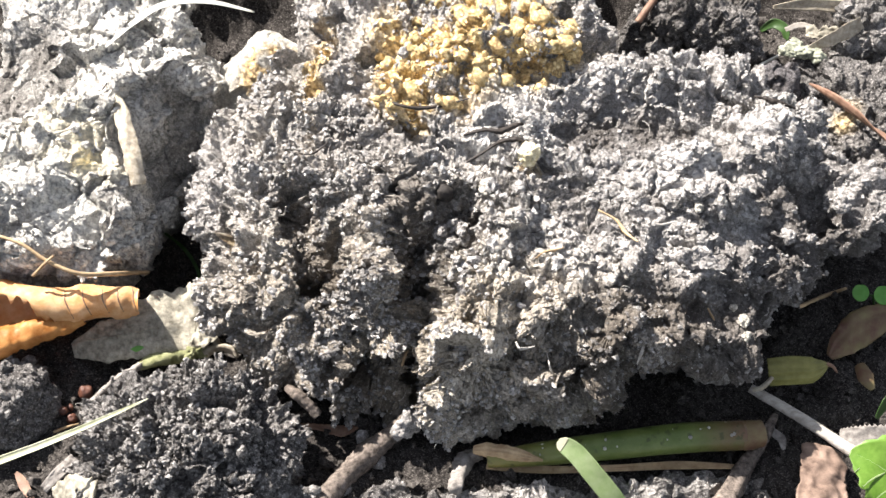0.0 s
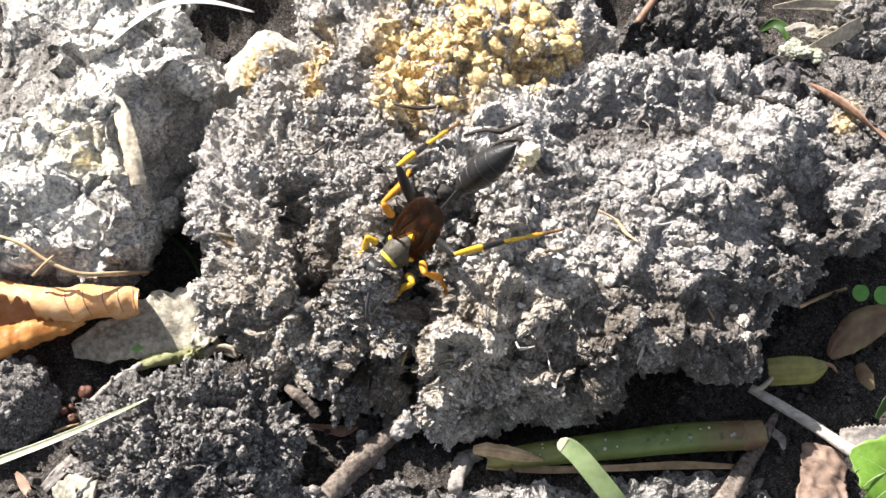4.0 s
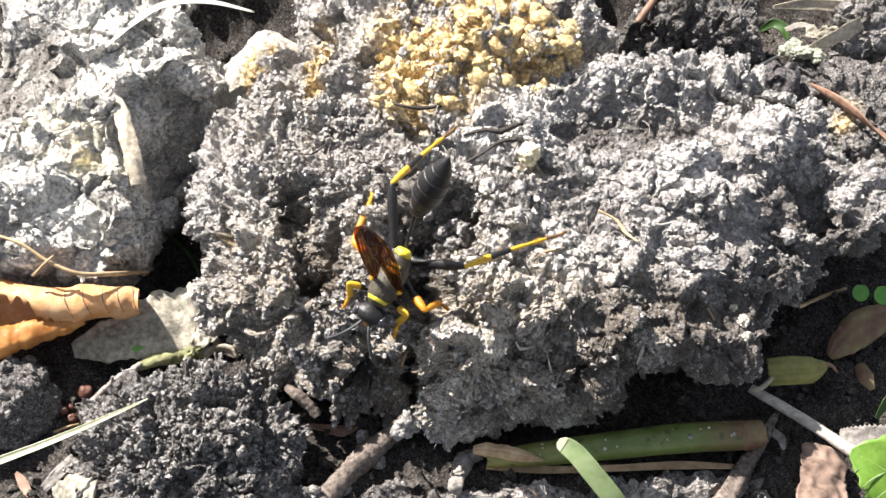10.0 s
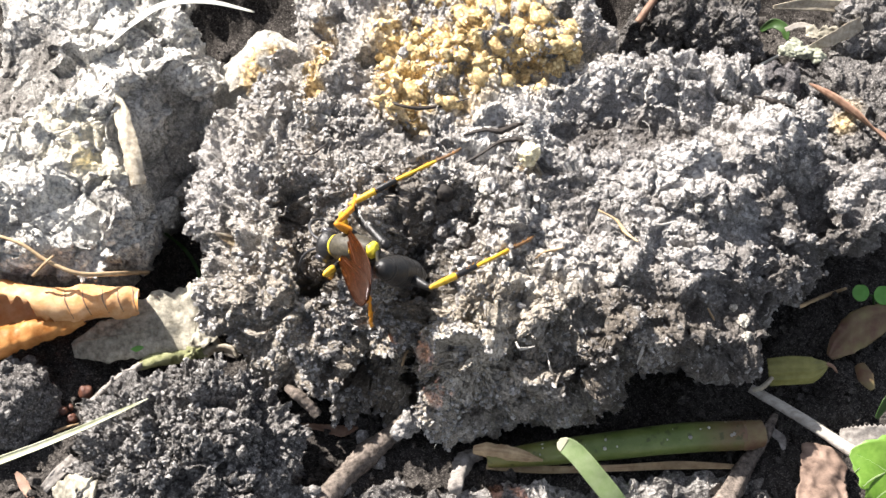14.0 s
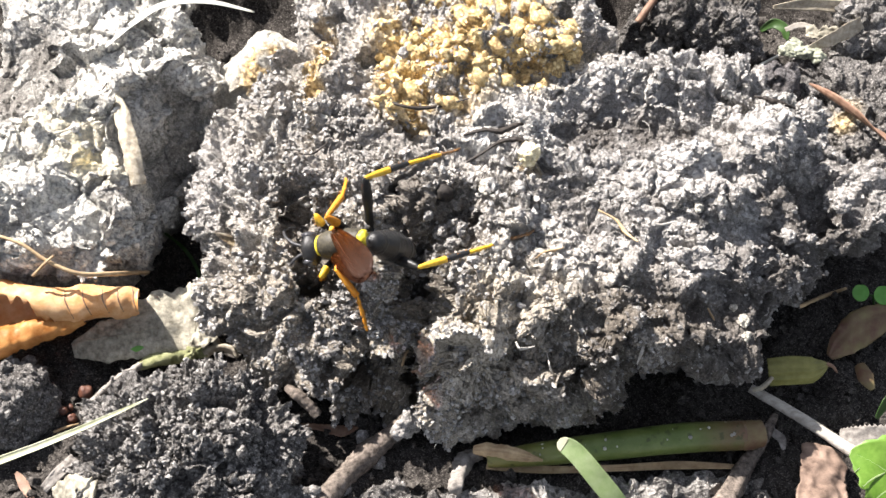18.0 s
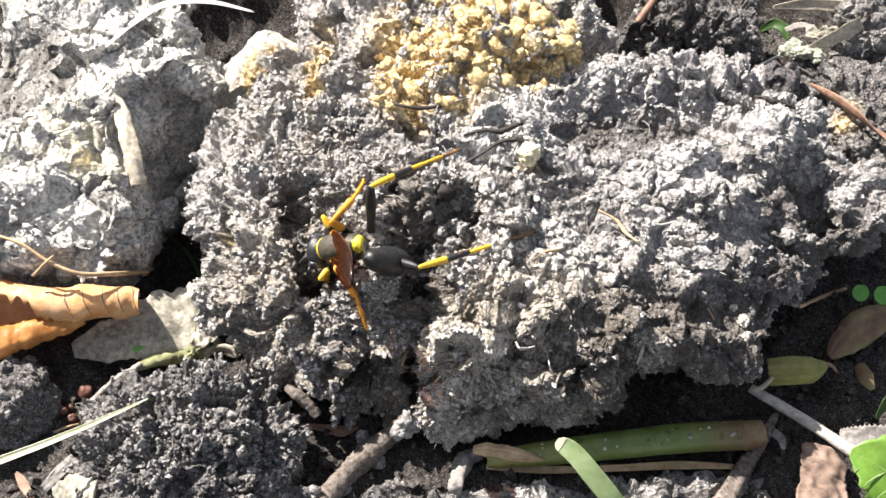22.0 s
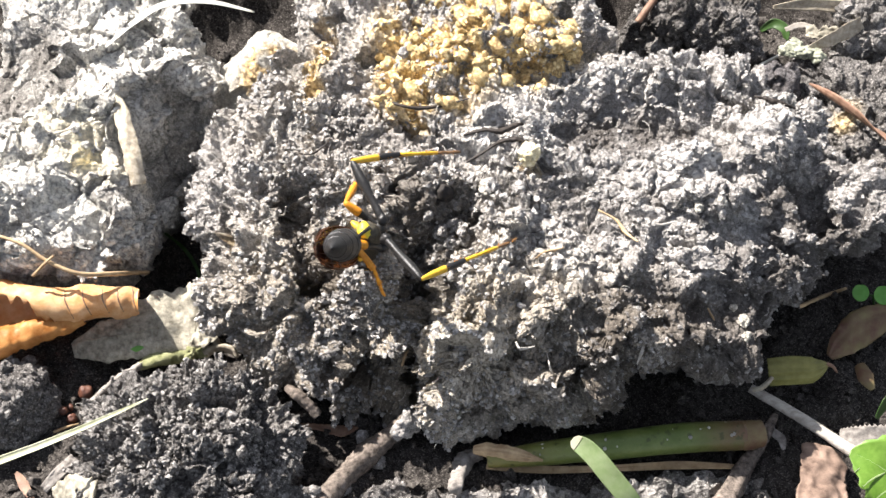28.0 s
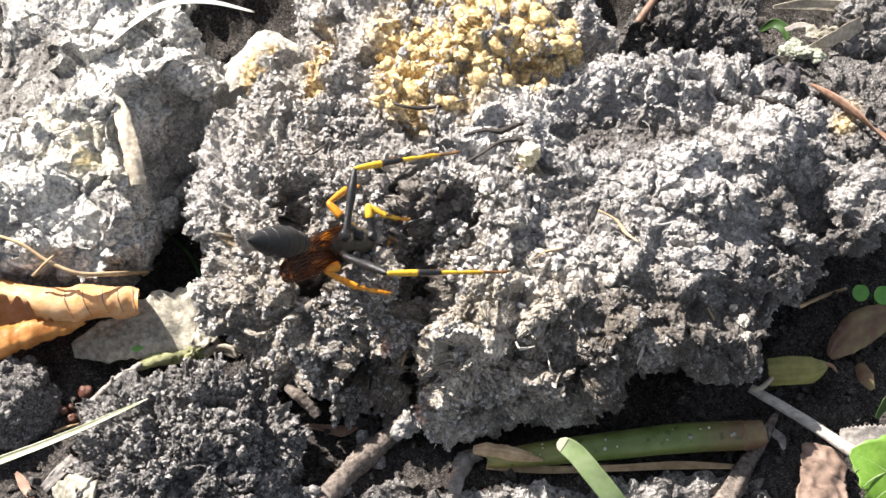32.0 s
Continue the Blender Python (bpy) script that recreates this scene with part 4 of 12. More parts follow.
part("dry_end", tube([(-32.0, -9.5, 1.2), (-30.2, -8.9, 1.8), (-28.4, -9.2, 1.5), (-27.6, -10.0, 0.8)], [0.7, 0.6, 0.55, 0.25], 26, 10, 0.25, 8), LEAF_STRAW, moss_stem, "pale dry knotted end")
part("old_end", tube([(-46.2, -20.3, 5.0), (-43.4, -17.0, 5.0), (-41.6, -13.9, 3.2), (-40.2, -11.6, 1.7)], [0.3, 0.55, 0.6, 0.5], 40, 10, 0.3, 4), TWIG_GREY, moss_stem, "grey bark of the rotten end")
part("leaflet", blade([(-42.0, -9.7, 1.6), (-40.6, -9.7, 1.9), (-38.9, -10.1, 1.2)], [0.3, 0.85, 0.25], (0, -0.6, 1), fold=0.2, thick=0.12, n=20), CLOVER, moss_stem, "small fresh green leaflet")
part("side_shoot", tube([(-34.4, -10.1, 1.0), (-33.6, -11.6, 1.9), (-34.2, -13.2, 1.6)], [0.35, 0.3, 0.15], 16, 8, 0.2), MOSS, moss_stem)
part("knot", lump((-33.9, -9.8, 1.6), 0.95, 33), MOSS, moss_stem)
part("bud", lump((-30.4, -8.3, 2.3), 0.5, 34), LEAF_STRAW, moss_stem)


single("seed_husk", husk((-47.5, -14.8, 0), 1.0, 3), SEED_RED, "reddish brown round seed husk on dark soil", "seed")
single("seed_husk", join(husk((-48.7, -18.9, 0.1), 0.7, 4), husk((-49.9, -17.9, 0.5), 0.6, 5), husk((-49.2, -17.2, 0), 0.5, 6)), SEED_RED, "cluster of small reddish brown seed husks", "seed")
single("seed", husk((0.2, 2.2, 21.4), 1.2, 8), BLACK_SEED, "round black seed half buried in a pit of the clod", "seed")


def on_clod(x, y):
    """The height of the large clod's skin near a place."""
    co = SURFACES[main_clod][0]
    return co[np.argsort((co[:, 0] - x) ** 2 + (co[:, 1] - y) ** 2)[:12], 2].max()


single("soil_pellet", lump((5.7, 1.7, on_clod(5.7, 1.7) + 0.3), 1.05, 9), STONE_PALE, "small round pale pellet on the large clod", "pellet")
single("soil_pellet", lump((10.9, 6.4, on_clod(10.9, 6.4) + 0.3), 1.35, 10), CHALK, "pale yellow chalky pellet on the large clod", "pellet")
single("bark_chip", blade([(-50.6, -29.5, 1), (-48.5, -28.2, 2.9), (-47, -25.8, 2.2)], [0.6, 0.8, 0.7], fold=0.3, thick=0.5, n=14, waves=0.2), TWIG_GREY, "small grey-green chip of bark", "bark chip")
single("bark_chip", blade([(-48.9, -30.9, 1.7), (-46.1, -31, 4.1), (-42.9, -32.4, 6)], [1.3, 1.7, 1.5], fold=0.05, thick=0.5, n=40, across=14, waves=0.1, ragged=0.2), LEAF_BEIGE, "pale grey chip of bark on the soil", "bark chip")
single("dry_leaf", blade([(-54.8, -26.8, 0.3), (-53.5, -28.5, 0.5), (-52, -31.2, 0.7)], [0.2, 0.7, 0.5], fold=0.3, thick=0.15, n=14), LEAF_BROWN, "small narrow brown dry leaf", "leaf")
single("dry_stalk", tube([(-50.6, -21.4, 1), (-48.9, -20.6, 1), (-47.6, -19.8, 0.4)], [0.2, 0.2, 0.1], 10, 6), STRAW_BROWN, "short pale brown stalk end", "stalk")

# Twigs under the large clod.
single("twig", tube([(-15.7, -33.3, 3.3), (-12.5, -28.4, 2), (-9.7, -25.1, 2), (-6.8, -22.6, 2.5), (-4.5, -22, 4.8)], [1.65, 1.3, 1.5, 1.1, 1.25], 90, 22, 0.09, 2), TWIG_DARK, "thick broken brown twig dusted with soil", "twig")
single("soil_pellet", lump((-4.6, -22, 4.3), 1.8, 12), SOIL, "lump of grey soil stuck on the twig", "pellet")
single("twig", tube([(-19.9, -18.4, 7.4), (-18.6, -19.6, 7.8), (-17.2, -20.7, 7.2), (-15.9, -21.8, 6.2)], [0.5, 0.75, 0.72, 0.6], 40, 16, 0.2, 3), TWIG_DARK, "short pale grey twig sticking out under the clod", "twig")
single("dry_stalk", blade([(-18.6, -20.3, 1), (-15.4, -20.7, 0.9), (-13.2, -20.9, 0.4), (-11, -21, 1.7)], [0.25, 0.5, 0.85, 0.15], fold=0.3, thick=0.25, n=26, waves=0.3, teeth=0.3), LEAF_BROWN, "small torn brown leaf scrap on dark soil", "leaf")
single("twig", tube([(1.5, -31.4, 4.8), (2.2, -27.7, 2.3), (3, -25.4, 1.4), (4.9, -24.6, 1.4)], [0.9, 1.0, 1.1, 0.7], 44, 16, 0.22, 4), TWIG_GREY, "bent grey twig crusted with soil", "twig")

# The green stem, cut end brown, with a dry straw along it.
stem = holder("plant_stem", (22.3, -23.4, 1), "thick green plant stem lying on the soil, brown at one end", "stem")
part("stalk", tube([(5.6, -26.3, 2.8), (11.9, -25.6, 3), (21.3, -24.5, 3.2), (30.1, -23.5, 3.3), (38.6, -23.0, 3.2)], [1.0, 1.5, 1.8, 1.95, 1.9], 60, 22, 0.015), GREEN_STEM, stem)
part("dry_end", tube([(38.2, -23.0, 3.2), (39.6, -22.9, 3.2), (40.9, -22.7, 3.2), (41.2, -22.65, 3.2)], [1.9, 1.86, 1.75, 1.2], 16, 18, 0.04), LEAF_RED, stem, "withered brown end of the stem")
part("sheath", blade([(3.8, -25.6, 4.0), (6.2, -26.0, 4.5), (9.0, -26.6, 4.7), (12.6, -27.2, 4.4)], [0.5, 1.1, 0.9, 0.15], (0, -0.8, 1), -0.5, 0.2, 40, 16, ribs=0.06, ragged=0.15), STRAW_BROWN, stem, "split dry brown sheath")
single("dry_straw", blade([(5.5, -27.1, 2.5), (12.7, -26.8, 1), (21.3, -27.1, 2), (30.2, -25.8, 0.3), (37.4, -26.3, 0.9)], [0.35, 0.5, 0.42, 0.55, 0.3], fold=0.4, thick=0.2, across=12, ribs=0.06, waves=0.2), STRAW_BROWN, "long thin brown straw beside the green stem", "straw")

# Right side: leaves, clover, twigs.
bud = holder("olive_leaf", (46.3, -14.2, 4), "small olive green leaf with a pale stalk", "leaf")
part("blade", blade([(42.4, -14.9, 5), (45.2, -14.9, 5.5), (48.2, -14.8, 5.5), (50.2, -13.7, 5)], [1.9, 2.0, 1.8, 0.5], (0, -0.9, 0.8), -0.3, 0.25, across=16, ribs=0.10), OLIVE, bud)
part("stalk", tube([(40.1, -17.1, 4.6), (41.4, -16.9, 4.9), (42.8, -15.5, 5)], [0.3, 0.35, 0.3], 12, 7), LEAF_STRAW, bud)
part("tip", tube([(50.1, -13.5, 5), (50.9, -13.8, 5), (51.5, -14.5, 4.5)], [0.35, 0.25, 0.1], 10, 6), LEAF_BROWN, bud)
single("withered_leaf", blade([(51.6, -10.6, 2), (53.6, -8.9, 3), (56.0, -7.2, 3.8), (60.5, -4.6, 4)], [0.5, 2.0, 2.5, 1.6], (-0.4, -0.8, 1), -0.25, 0.25, 40, 16, waves=0.12, ribs=0.05, ragged=0.06), LEAF_RED, "withered red-green leaf in the shade", "leaf")
single("withered_leaf", blade([(55.5, -11.4, 1.5), (55.9, -13.7, 2), (56.7, -15.3, 1.5)], [0.7, 1.1, 0.3], (-0.2, -0.8, 1), -0.2, 0.25, n=16), LEAF_RED, "small brownish withered leaf end", "leaf")


def leaflet(at, r, tilt):
    """A round leaflet on a short thread of a stalk."""
    x, y, z = at
    rings = [(0.02, 0.04), (0.5, 0.0), (0.9, 0.05), (1.0, 0.12)]
    v, f, n = [], [], 28
    for side in (0.07, -0.07):
        for q, h in rings:
            for k in range(n):
                w = 2 * math.pi * k / n
                notch = 1 - 0.10 * math.exp(-((w - math.pi / 2) / 0.25) ** 2) * (q > 0.8)
                v.append((x + r * q * notch * math.cos(w), y + r * q * notch * math.sin(w) * math.cos(tilt), z + r * q * math.sin(w) * math.sin(tilt) + h * r + side))
    m = len(rings)
    for s in range(2):
        for i in range(m - 1):
            for k in range(n):
                a, b = (s * m + i) * n + k, (s * m + i) * n + (k + 1) % n
                f.append((a, b, b + n, a + n) if s == 0 else (a, a + n, b + n, b))
    for k in range(n):
        a, b = (m - 1) * n + k, (m - 1) * n + (k + 1) % n
        f.append((a, b, b + m * n, a + m * n))
    return np.array(v), f


clover = holder("seedling", (58.7, -3.5, 1), "seedling with two small round green leaves", "seedling")
part("leaflet", leaflet((56.3, -2.4, 5), 1.15, 0.5), CLOVER, clover)
part("leaflet", leaflet((59.3, -2.8, 5), 1.30, 0.5), CLOVER, clover)
part("stalk", tube([(58.8, -4.7, 0), (58.4, -3.4, 3), (58.1, -2.5, 4.6)], [0.2, 0.18, 0.15], 14, 6), GREEN_DARK, clover)
part("stalk", tube([(57.1, -2.6, 4.8), (58.1, -2.5, 4.6), (58.8, -2.8, 4.8)], [0.12, 0.15, 0.12], 8, 6), GREEN_DARK, clover)
single("twig", tube([(40.4, -15.6, 2.4), (46.6, -20.2, 2.5), (52.3, -25.3, 3), (58.6, -30.0, 3)], [0.62, 0.7, 0.78, 0.85], 60, 14, 0.05, 6), TWIG_PALE, "straight pale grey twig on dark soil", "twig")
single("twig", tube([(34.4, -33.9, 4.6), (37.8, -27.7, 1.5), (41, -23.1, 1.1), (43.5, -18.8, 1)], [1.5, 1.2, 0.8, 0.4], 80, 20, 0.2, 7), TWIG_DARK, "dark brown twig leaning over the stem", "twig")
single("curled_husk", blade([(42.5, -21, 1.1), (43.6, -22.6, 1.3), (43.5, -24.6, 2.4)], [0.4, 0.7, 0.3], fold=0.6, thick=0.15, n=14), TWIG_GREY, "small curled grey husk", "husk")
single("bark_chip", blade([(49.0, -24.0, 1.6), (48.4, -27.0, 2.2), (47.8, -30.0, 2.6), (46.9, -34.5, 2.8)], [2.7, 3.1, 3.2, 3.0], (0.1, -0.5, 1), -0.06, 1.1, 60, 22, waves=0.12, ribs=0.05, ragged=0.12), BARK_PINK, "broken pinkish brown chip of bark", "bark chip")
single("dead_leaf", blade([(51.7, -21.3, 0.1), (54.8, -22, 0.6), (59.1, -22.4, 0.6)], [0.8, 1.8, 2.2], (0, -0.5, 1), 0.15, 0.2, waves=0.1, teeth=0.3), TWIG_GREY, "crumpled grey dead leaf", "leaf")
nettle = holder("green_leaf", (55.6, -29.7, 4), "bright green leaf with a toothed margin in the sun", "leaf")
part("blade", blade([(54.2, -41, 21), (51.2, -38.7, 22), (48.4, -37, 23), (46, -35.7, 23)], [4.5, 4.6, 3.4, 0.3], (0.0, -0.4, 1), 0.22, 0.15, 36, 8, teeth=0.22, tooth=7), GREEN_LEAF, nettle)
part("midrib", tube([(54.2, -41, 20.9), (51.2, -38.7, 21.9), (48.4, -37, 22.9), (46.3, -35.9, 23)], [0.3, 0.25, 0.18, 0.08], 20, 6), GREEN_BLADE, nettle)
part("side_vein", tube([(51.6, -39.5, 22.4), (51.2, -37.1, 22.7), (50.3, -35.8, 23)], [0.14, 0.1, 0.05], 10, 5), GREEN_BLADE, nettle)
part("side_vein", tube([(50, -38.1, 22.4), (49.5, -36.4, 22.7), (48.8, -35.5, 23)], [0.14, 0.1, 0.05], 10, 5), GREEN_BLADE, nettle)
part("side_vein", tube([(48.7, -36.9, 22.4), (48.2, -35.9, 22.7), (47.5, -35.4, 23)], [0.14, 0.1, 0.05], 10, 5), GREEN_BLADE, nettle)
part("side_vein", tube([(51.6, -39.5, 22.4), (49.6, -40.3, 22.7), (48.1, -41.4, 23)], [0.14, 0.1, 0.05], 10, 5), GREEN_BLADE, nettle)
part("side_vein", tube([(49.9, -37.9, 22.4), (48.1, -38.9, 22.7), (46.8, -40, 23)], [0.14, 0.1, 0.05], 10, 5), GREEN_BLADE, nettle)
part("side_vein", tube([(48.5, -36.7, 22.4), (47.1, -37.4, 22.7), (46.1, -38.2, 23)], [0.14, 0.1, 0.05], 10, 5), GREEN_BLADE, nettle)
part("stalk", tube([(54.2, -41, 21), (60, -40.5, 14), (67.5, -36.3, 0)], [0.3, 0.4, 0.5], 16, 6), GREEN_DARK, nettle)
single("dark_leaf", blade([(55.6, -20.9, 4), (56.5, -19.4, 5), (57.8, -17.9, 6)], [0.8, 1.8, 1.2], (0.9, -0.6, 0.3), 0.2, 0.15, n=16), GREEN_DARK, "dark green leaf edge in the shade", "leaf")

# The upper right: dry blades, lichen and a little green leaf.
single("dry_grass_blade", blade([(54, 33.5, 6.6), (56.4, 28.0, 9.4), (59.6, 21.4, 11.6), (64.6, 15.0, 11.6)], [0.12, 0.95, 1.4, 1.4], (1.0, -0.6, 0.5), 0.3, 0.18, 40, 12, ribs=0.03, ragged=0.06), LEAF_BROWN, "reddish brown dry grass blade on grey soil", "grass blade")
single("dry_straw", blade([(50.4, 48.6, 7.0), (54.5, 48.2, 8.0), (59.0, 47.4, 8.6), (64.5, 46.5, 9.0)], [0.25, 0.9, 1.0, 0.7], (0, -0.9, 0.5), 0.2, 0.2, 30, 8, ragged=0.1), LEAF_STRAW, "flat pale dry straw in the shade", "straw")
single("dry_straw", blade([(54.6, 39.8, 7.6), (57.0, 40.3, 8.4), (59.8, 41.4, 9.2), (62.4, 42.8, 9.8)], [0.3, 0.9, 1.2, 1.0], (0, -0.9, 0.5), 0.2, 0.2, 30, 8, ragged=0.1), LEAF_STRAW, "broad pale dry straw leaning on a clod", "straw")
single("dry_straw", blade([(52.0, 44.8, 6.0), (54.2, 45.4, 6.4), (56.4, 45.0, 6.4)], [0.3, 0.5, 0.25], (0, -0.6, 1), 0.2, 0.2, 20, 6, ragged=0.2), TWIG_PALE, "thin grey dry straw", "straw")
single("dead_leaf", blade([(54.8, 43.6, 6.6), (57.4, 43.0, 7.2), (60.0, 42.8, 7.4)], [0.7, 1.1, 0.5], (0, -0.6, 1), 0.1, 0.2, 40, 12, waves=0.2, ragged=0.5), LEAF_BEIGE, "torn beige dead leaf in the shade", "leaf")
single("dry_stalk", tube([(49.3, 44.1, -1.3), (51.3, 45.7, -1.7), (53.8, 47, -1.3)], [0.3, 0.3, 0.2], 12, 6), STRAW, "short white stalk end", "stalk")
single("dry_stalk", tube([(29, 42.8, 9.8), (30.4, 44.3, 10.9), (32.3, 47.2, 11.5)], [0.5, 0.6, 0.5], 12, 7), LEAF_BROWN, "reddish brown stalk standing in the soil", "stalk")
single("green_leaf", blade([(50.4, 52.2, -2.1), (52.4, 52.9, -1.2), (54, 51.7, -1.2), (54.3, 50.1, -2.1)], [0.3, 0.8, 0.8, 0.3], (0, -0.8, 1), 0.3, 0.12), GREEN_DARK, "small curled dark green leaf in the shade", "leaf")
lichen = holder("lichen_tuft", (53.9, 39.5, 5), "pale green-grey lichen tuft on the soil", "lichen")
for k, (at, size) in enumerate((((51.9, 39.6, 7.0), 1.3), ((53.6, 39.3, 7.2), 1.5), ((55.4, 38.8, 7.0), 1.3), ((56.6, 38.4, 6.6), 0.8), ((53.0, 40.9, 7.2), 0.9))):
    tuft = lump((0, 0, 0), size, 70 + k)
    part("lobe", (tuft[0] * np.array((1.1, 1.0, 0.7)) + np.array(at), tuft[1]), LICHEN, lichen)

# Roots and threads on the large clod.
def fibre(points, radii, mat, label):
    return single("root_fibre", tube(points, radii, 44, 7, 0.4, len(points)), mat, label, "root fibre")


fibre([(-8.7, 17.3, 22.5), (-6.2, 13.3, 25.8), (-3.2, 12.6, 25.8), (0.4, 14, 24.8), (3.5, 14.7, 25.3)], [0.12, 0.2, 0.22, 0.18, 0.1], FIBRE_DARK, "dark thin root lying across the large clod")
fibre([(2.6, 9.4, 24.2), (5.4, 9.9, 24.6), (7.4, 9.6, 24.8), (9.6, 10.8, 24.6), (10.6, 11.0, 24.2)], [0.12, 0.25, 0.34, 0.28, 0.1], FIBRE_DARK, "thick wet dark root lying across the large clod")
fibre([(3.0, 5.4, 23.6), (5.0, 6.4, 24.2), (7.2, 7.9, 24.6), (9.4, 8.2, 24.8), (11.4, 7.6, 24.4)], [0.1, 0.2, 0.22, 0.3, 0.1], FIBRE_DARK, "dark forked root lying across the large clod")
fibre([(41.6, 18.2, 21.5), (43.0, 17.4, 22.0), (45.0, 16.8, 21.8), (47.0, 16.6, 21.0)], [0.2, 0.38, 0.4, 0.2], FIBRE_DARK, "short dark root piece on the clod's shoulder")
fibre([(-19.6, 10, 19.9), (-17.6, 8.6, 21.2), (-16.1, 9.2, 21.5), (-14.9, 10.6, 21.5)], [0.08, 0.14, 0.12, 0.08], FIBRE_DARK, "dark thin root on the large clod")
fibre([(19.6, -1.4, 22.5), (21.8, -3.2, 22.7), (22.8, -5.1, 22.8), (24.1, -6.8, 23.3)], [0.15, 0.25, 0.25, 0.12], STRAW_BROWN, "little brown root end on the large clod")
fibre([(11.5, -8.2, 21.7), (12.6, -7.7, 22.4), (14.1, -7.4, 22.5), (14.9, -7.5, 23)], [0.1, 0.18, 0.16, 0.08], STRAW_BROWN, "little brown root end on the large clod")
fibre([(25.6, -2.8, 22.8), (27, -3.5, 22.3), (29.1, -3.1, 22.5)], [0.1, 0.14, 0.1], FIBRE_PALE, "fine pale root hair on the large clod")
fibre([(24.2, -16.8, 17.5), (26.3, -17.2, 18.6), (28.2, -15.7, 18.2), (30.4, -14.3, 17.3)], [0.07, 0.18, 0.2, 0.07], FIBRE_PALE, "white rootlet hanging from the large clod")
fibre([(25.4, -17.1, 17.9), (24.7, -18, 17.1), (24.4, -18.6, 16.3), (24, -19.1, 14.4)], [0.16, 0.14, 0.22, 0.07], FIBRE_PALE, "white rootlet hanging from the large clod")
fibre([(8.9, -18.6, 18.8), (9.2, -19.8, 19.4), (10.3, -18.8, 17.8), (11.2, -18.8, 18.2)], [0.16, 0.2, 0.14, 0.07], FIBRE_PALE, "white rootlet curling out of the clod")
fibre([(12.8, -18.3, 15.8), (13.0, -20.3, 16.4), (13.4, -20.7, 14.2), (12.7, -23.0, 14.2)], [0.08, 0.12, 0.16, 0.08], FIBRE_PALE, "white rootlet hanging from the large clod")
fibre([(11.4, -12, 20.7), (12.1, -13, 17.8), (11.4, -15.8, 17.7), (9.8, -16.7, 16.6)], [0.1, 0.14, 0.14, 0.1], FIBRE_PALE, "thin pale root along the edge of the clod")
fibre([(-23.3, 0.5, 17.5), (-21.7, 0.5, 18.7), (-20.9, 3.1, 15.5), (-20.5, 3, 17.4)], [0.1, 0.1, 0.1, 0.08], FIBRE_PALE, "fine curled pale root hair over the pit")
fibre([(-4.2, -14.8, 12.7), (-3.5, -14.8, 11.8), (-2.9, -13.7, 7.2)], [0.3, 0.4, 0.2], FIBRE_PALE, "short pale rootlet in the crack")
fibre([(-4.4, -15.4, 11.7), (-4.9, -16.2, 11.3), (-5.2, -16.8, 10.1)], [0.12, 0.2, 0.1], STRAW_BROWN, "short brown rootlet in the crack")

fibre([(32.9, -12.8, 17.5), (33.3, -13.4, 17.1), (33.9, -13.7, 16)], [0.1, 0.14, 0.08], STRAW_BROWN, "little brown root end on the large clod")
single("dry_stalk", tube([(46, -9.3, 12.5), (52.1, -0.6, 1.4), (55.7, 0.9, 1.3)], [0.25, 0.3, 0.2], 14, 7, 0.08, 3), STRAW_BROWN, "short brown stalk in the gap beside the clod", "stalk")
single("soil_pellet", lump((37.7, -13.2, 14.9), 0.8, 21), STONE_PALE, "pale chalky pellet stuck to the clod", "pellet")
single("soil_pellet", lump((37.7, -15.3, 14.7), 0.65, 22), STONE_PALE, "pale chalky pellet stuck to the clod", "pellet")

for at, size, mat, words in (((44, -2.4, 18), 0.95, SOIL, "round grey crumb of soil on the clod's side"), ((47.3, -2, 17.3), 0.6, SOIL, "small grey crumb of soil on the clod's side"),
                             ((52.3, 3.7, 16.5), 1.1, SOIL, "cluster of pale soil crumbs on the clod's side"), ((36.6, -11.5, 15.6), 0.45, STONE_PALE, "tiny pale chalky pellet stuck to the clod"),
                             ((34.9, -1.3, 24.1), 0.75, STONE_PALE, "pale yellowish crumb on the large clod"), ((32, -1.6, 23.5), 0.7, STONE_PALE, "pale yellowish crumb on the large clod"),
                             ((-8.4, -25.5, 0.4), 0.9, SOIL, "lump of soil crumbs beside the twig"), ((-12.5, -29.7, 1), 0.8, SOIL, "small grey lump of soil at the twig's foot"), ((-10.5, -22.2, 1.1), 0.8, SOIL, "lump of soil crumbs beside the twig")):
    single("soil_pellet", lump(at, size, 60 + int(size * 100)), mat, words, "pellet")

rng = np.random.default_rng(77)
for k in range(26):
    spot = (1.8 + 2.6 * rng.normal() * 0.8, -2.6 + 2.4 * rng.normal() * 0.8)
    co = SURFACES[main_clod][0]
    low = co[np.argmin((co[:, 0] - spot[0]) ** 2 + (co[:, 1] - spot[1]) ** 2)]
    size = rng.uniform(0.4, 0.8)
    single("soil_pellet", lump((low[0], low[1], low[2] + 0.3 * size), size, 80 + k), SOIL, "round pellet of moist soil in the dug pit", "pellet", "mud pellets in the pit")
for k in range(22):
    u = rng.uniform(0.15, 0.95)
    turn = rng.uniform(1.0, 2.6)
    c = np.array((5.6 + 33 * u, -26.3 + 3.3 * u, 2.9 + 0.4 * u))
    size = rng.uniform(0.1, 0.26)
    speck = husk((0, 0, 0), size, 120 + k)
    part("soil_speck", (speck[0] + c + (1.35 + 0.6 * min(1, u * 1.4)) * np.array((0, -math.cos(turn) * 0.9, math.sin(turn))), speck[1]), PALE_GRAIN, stem, "pale speck of soil")


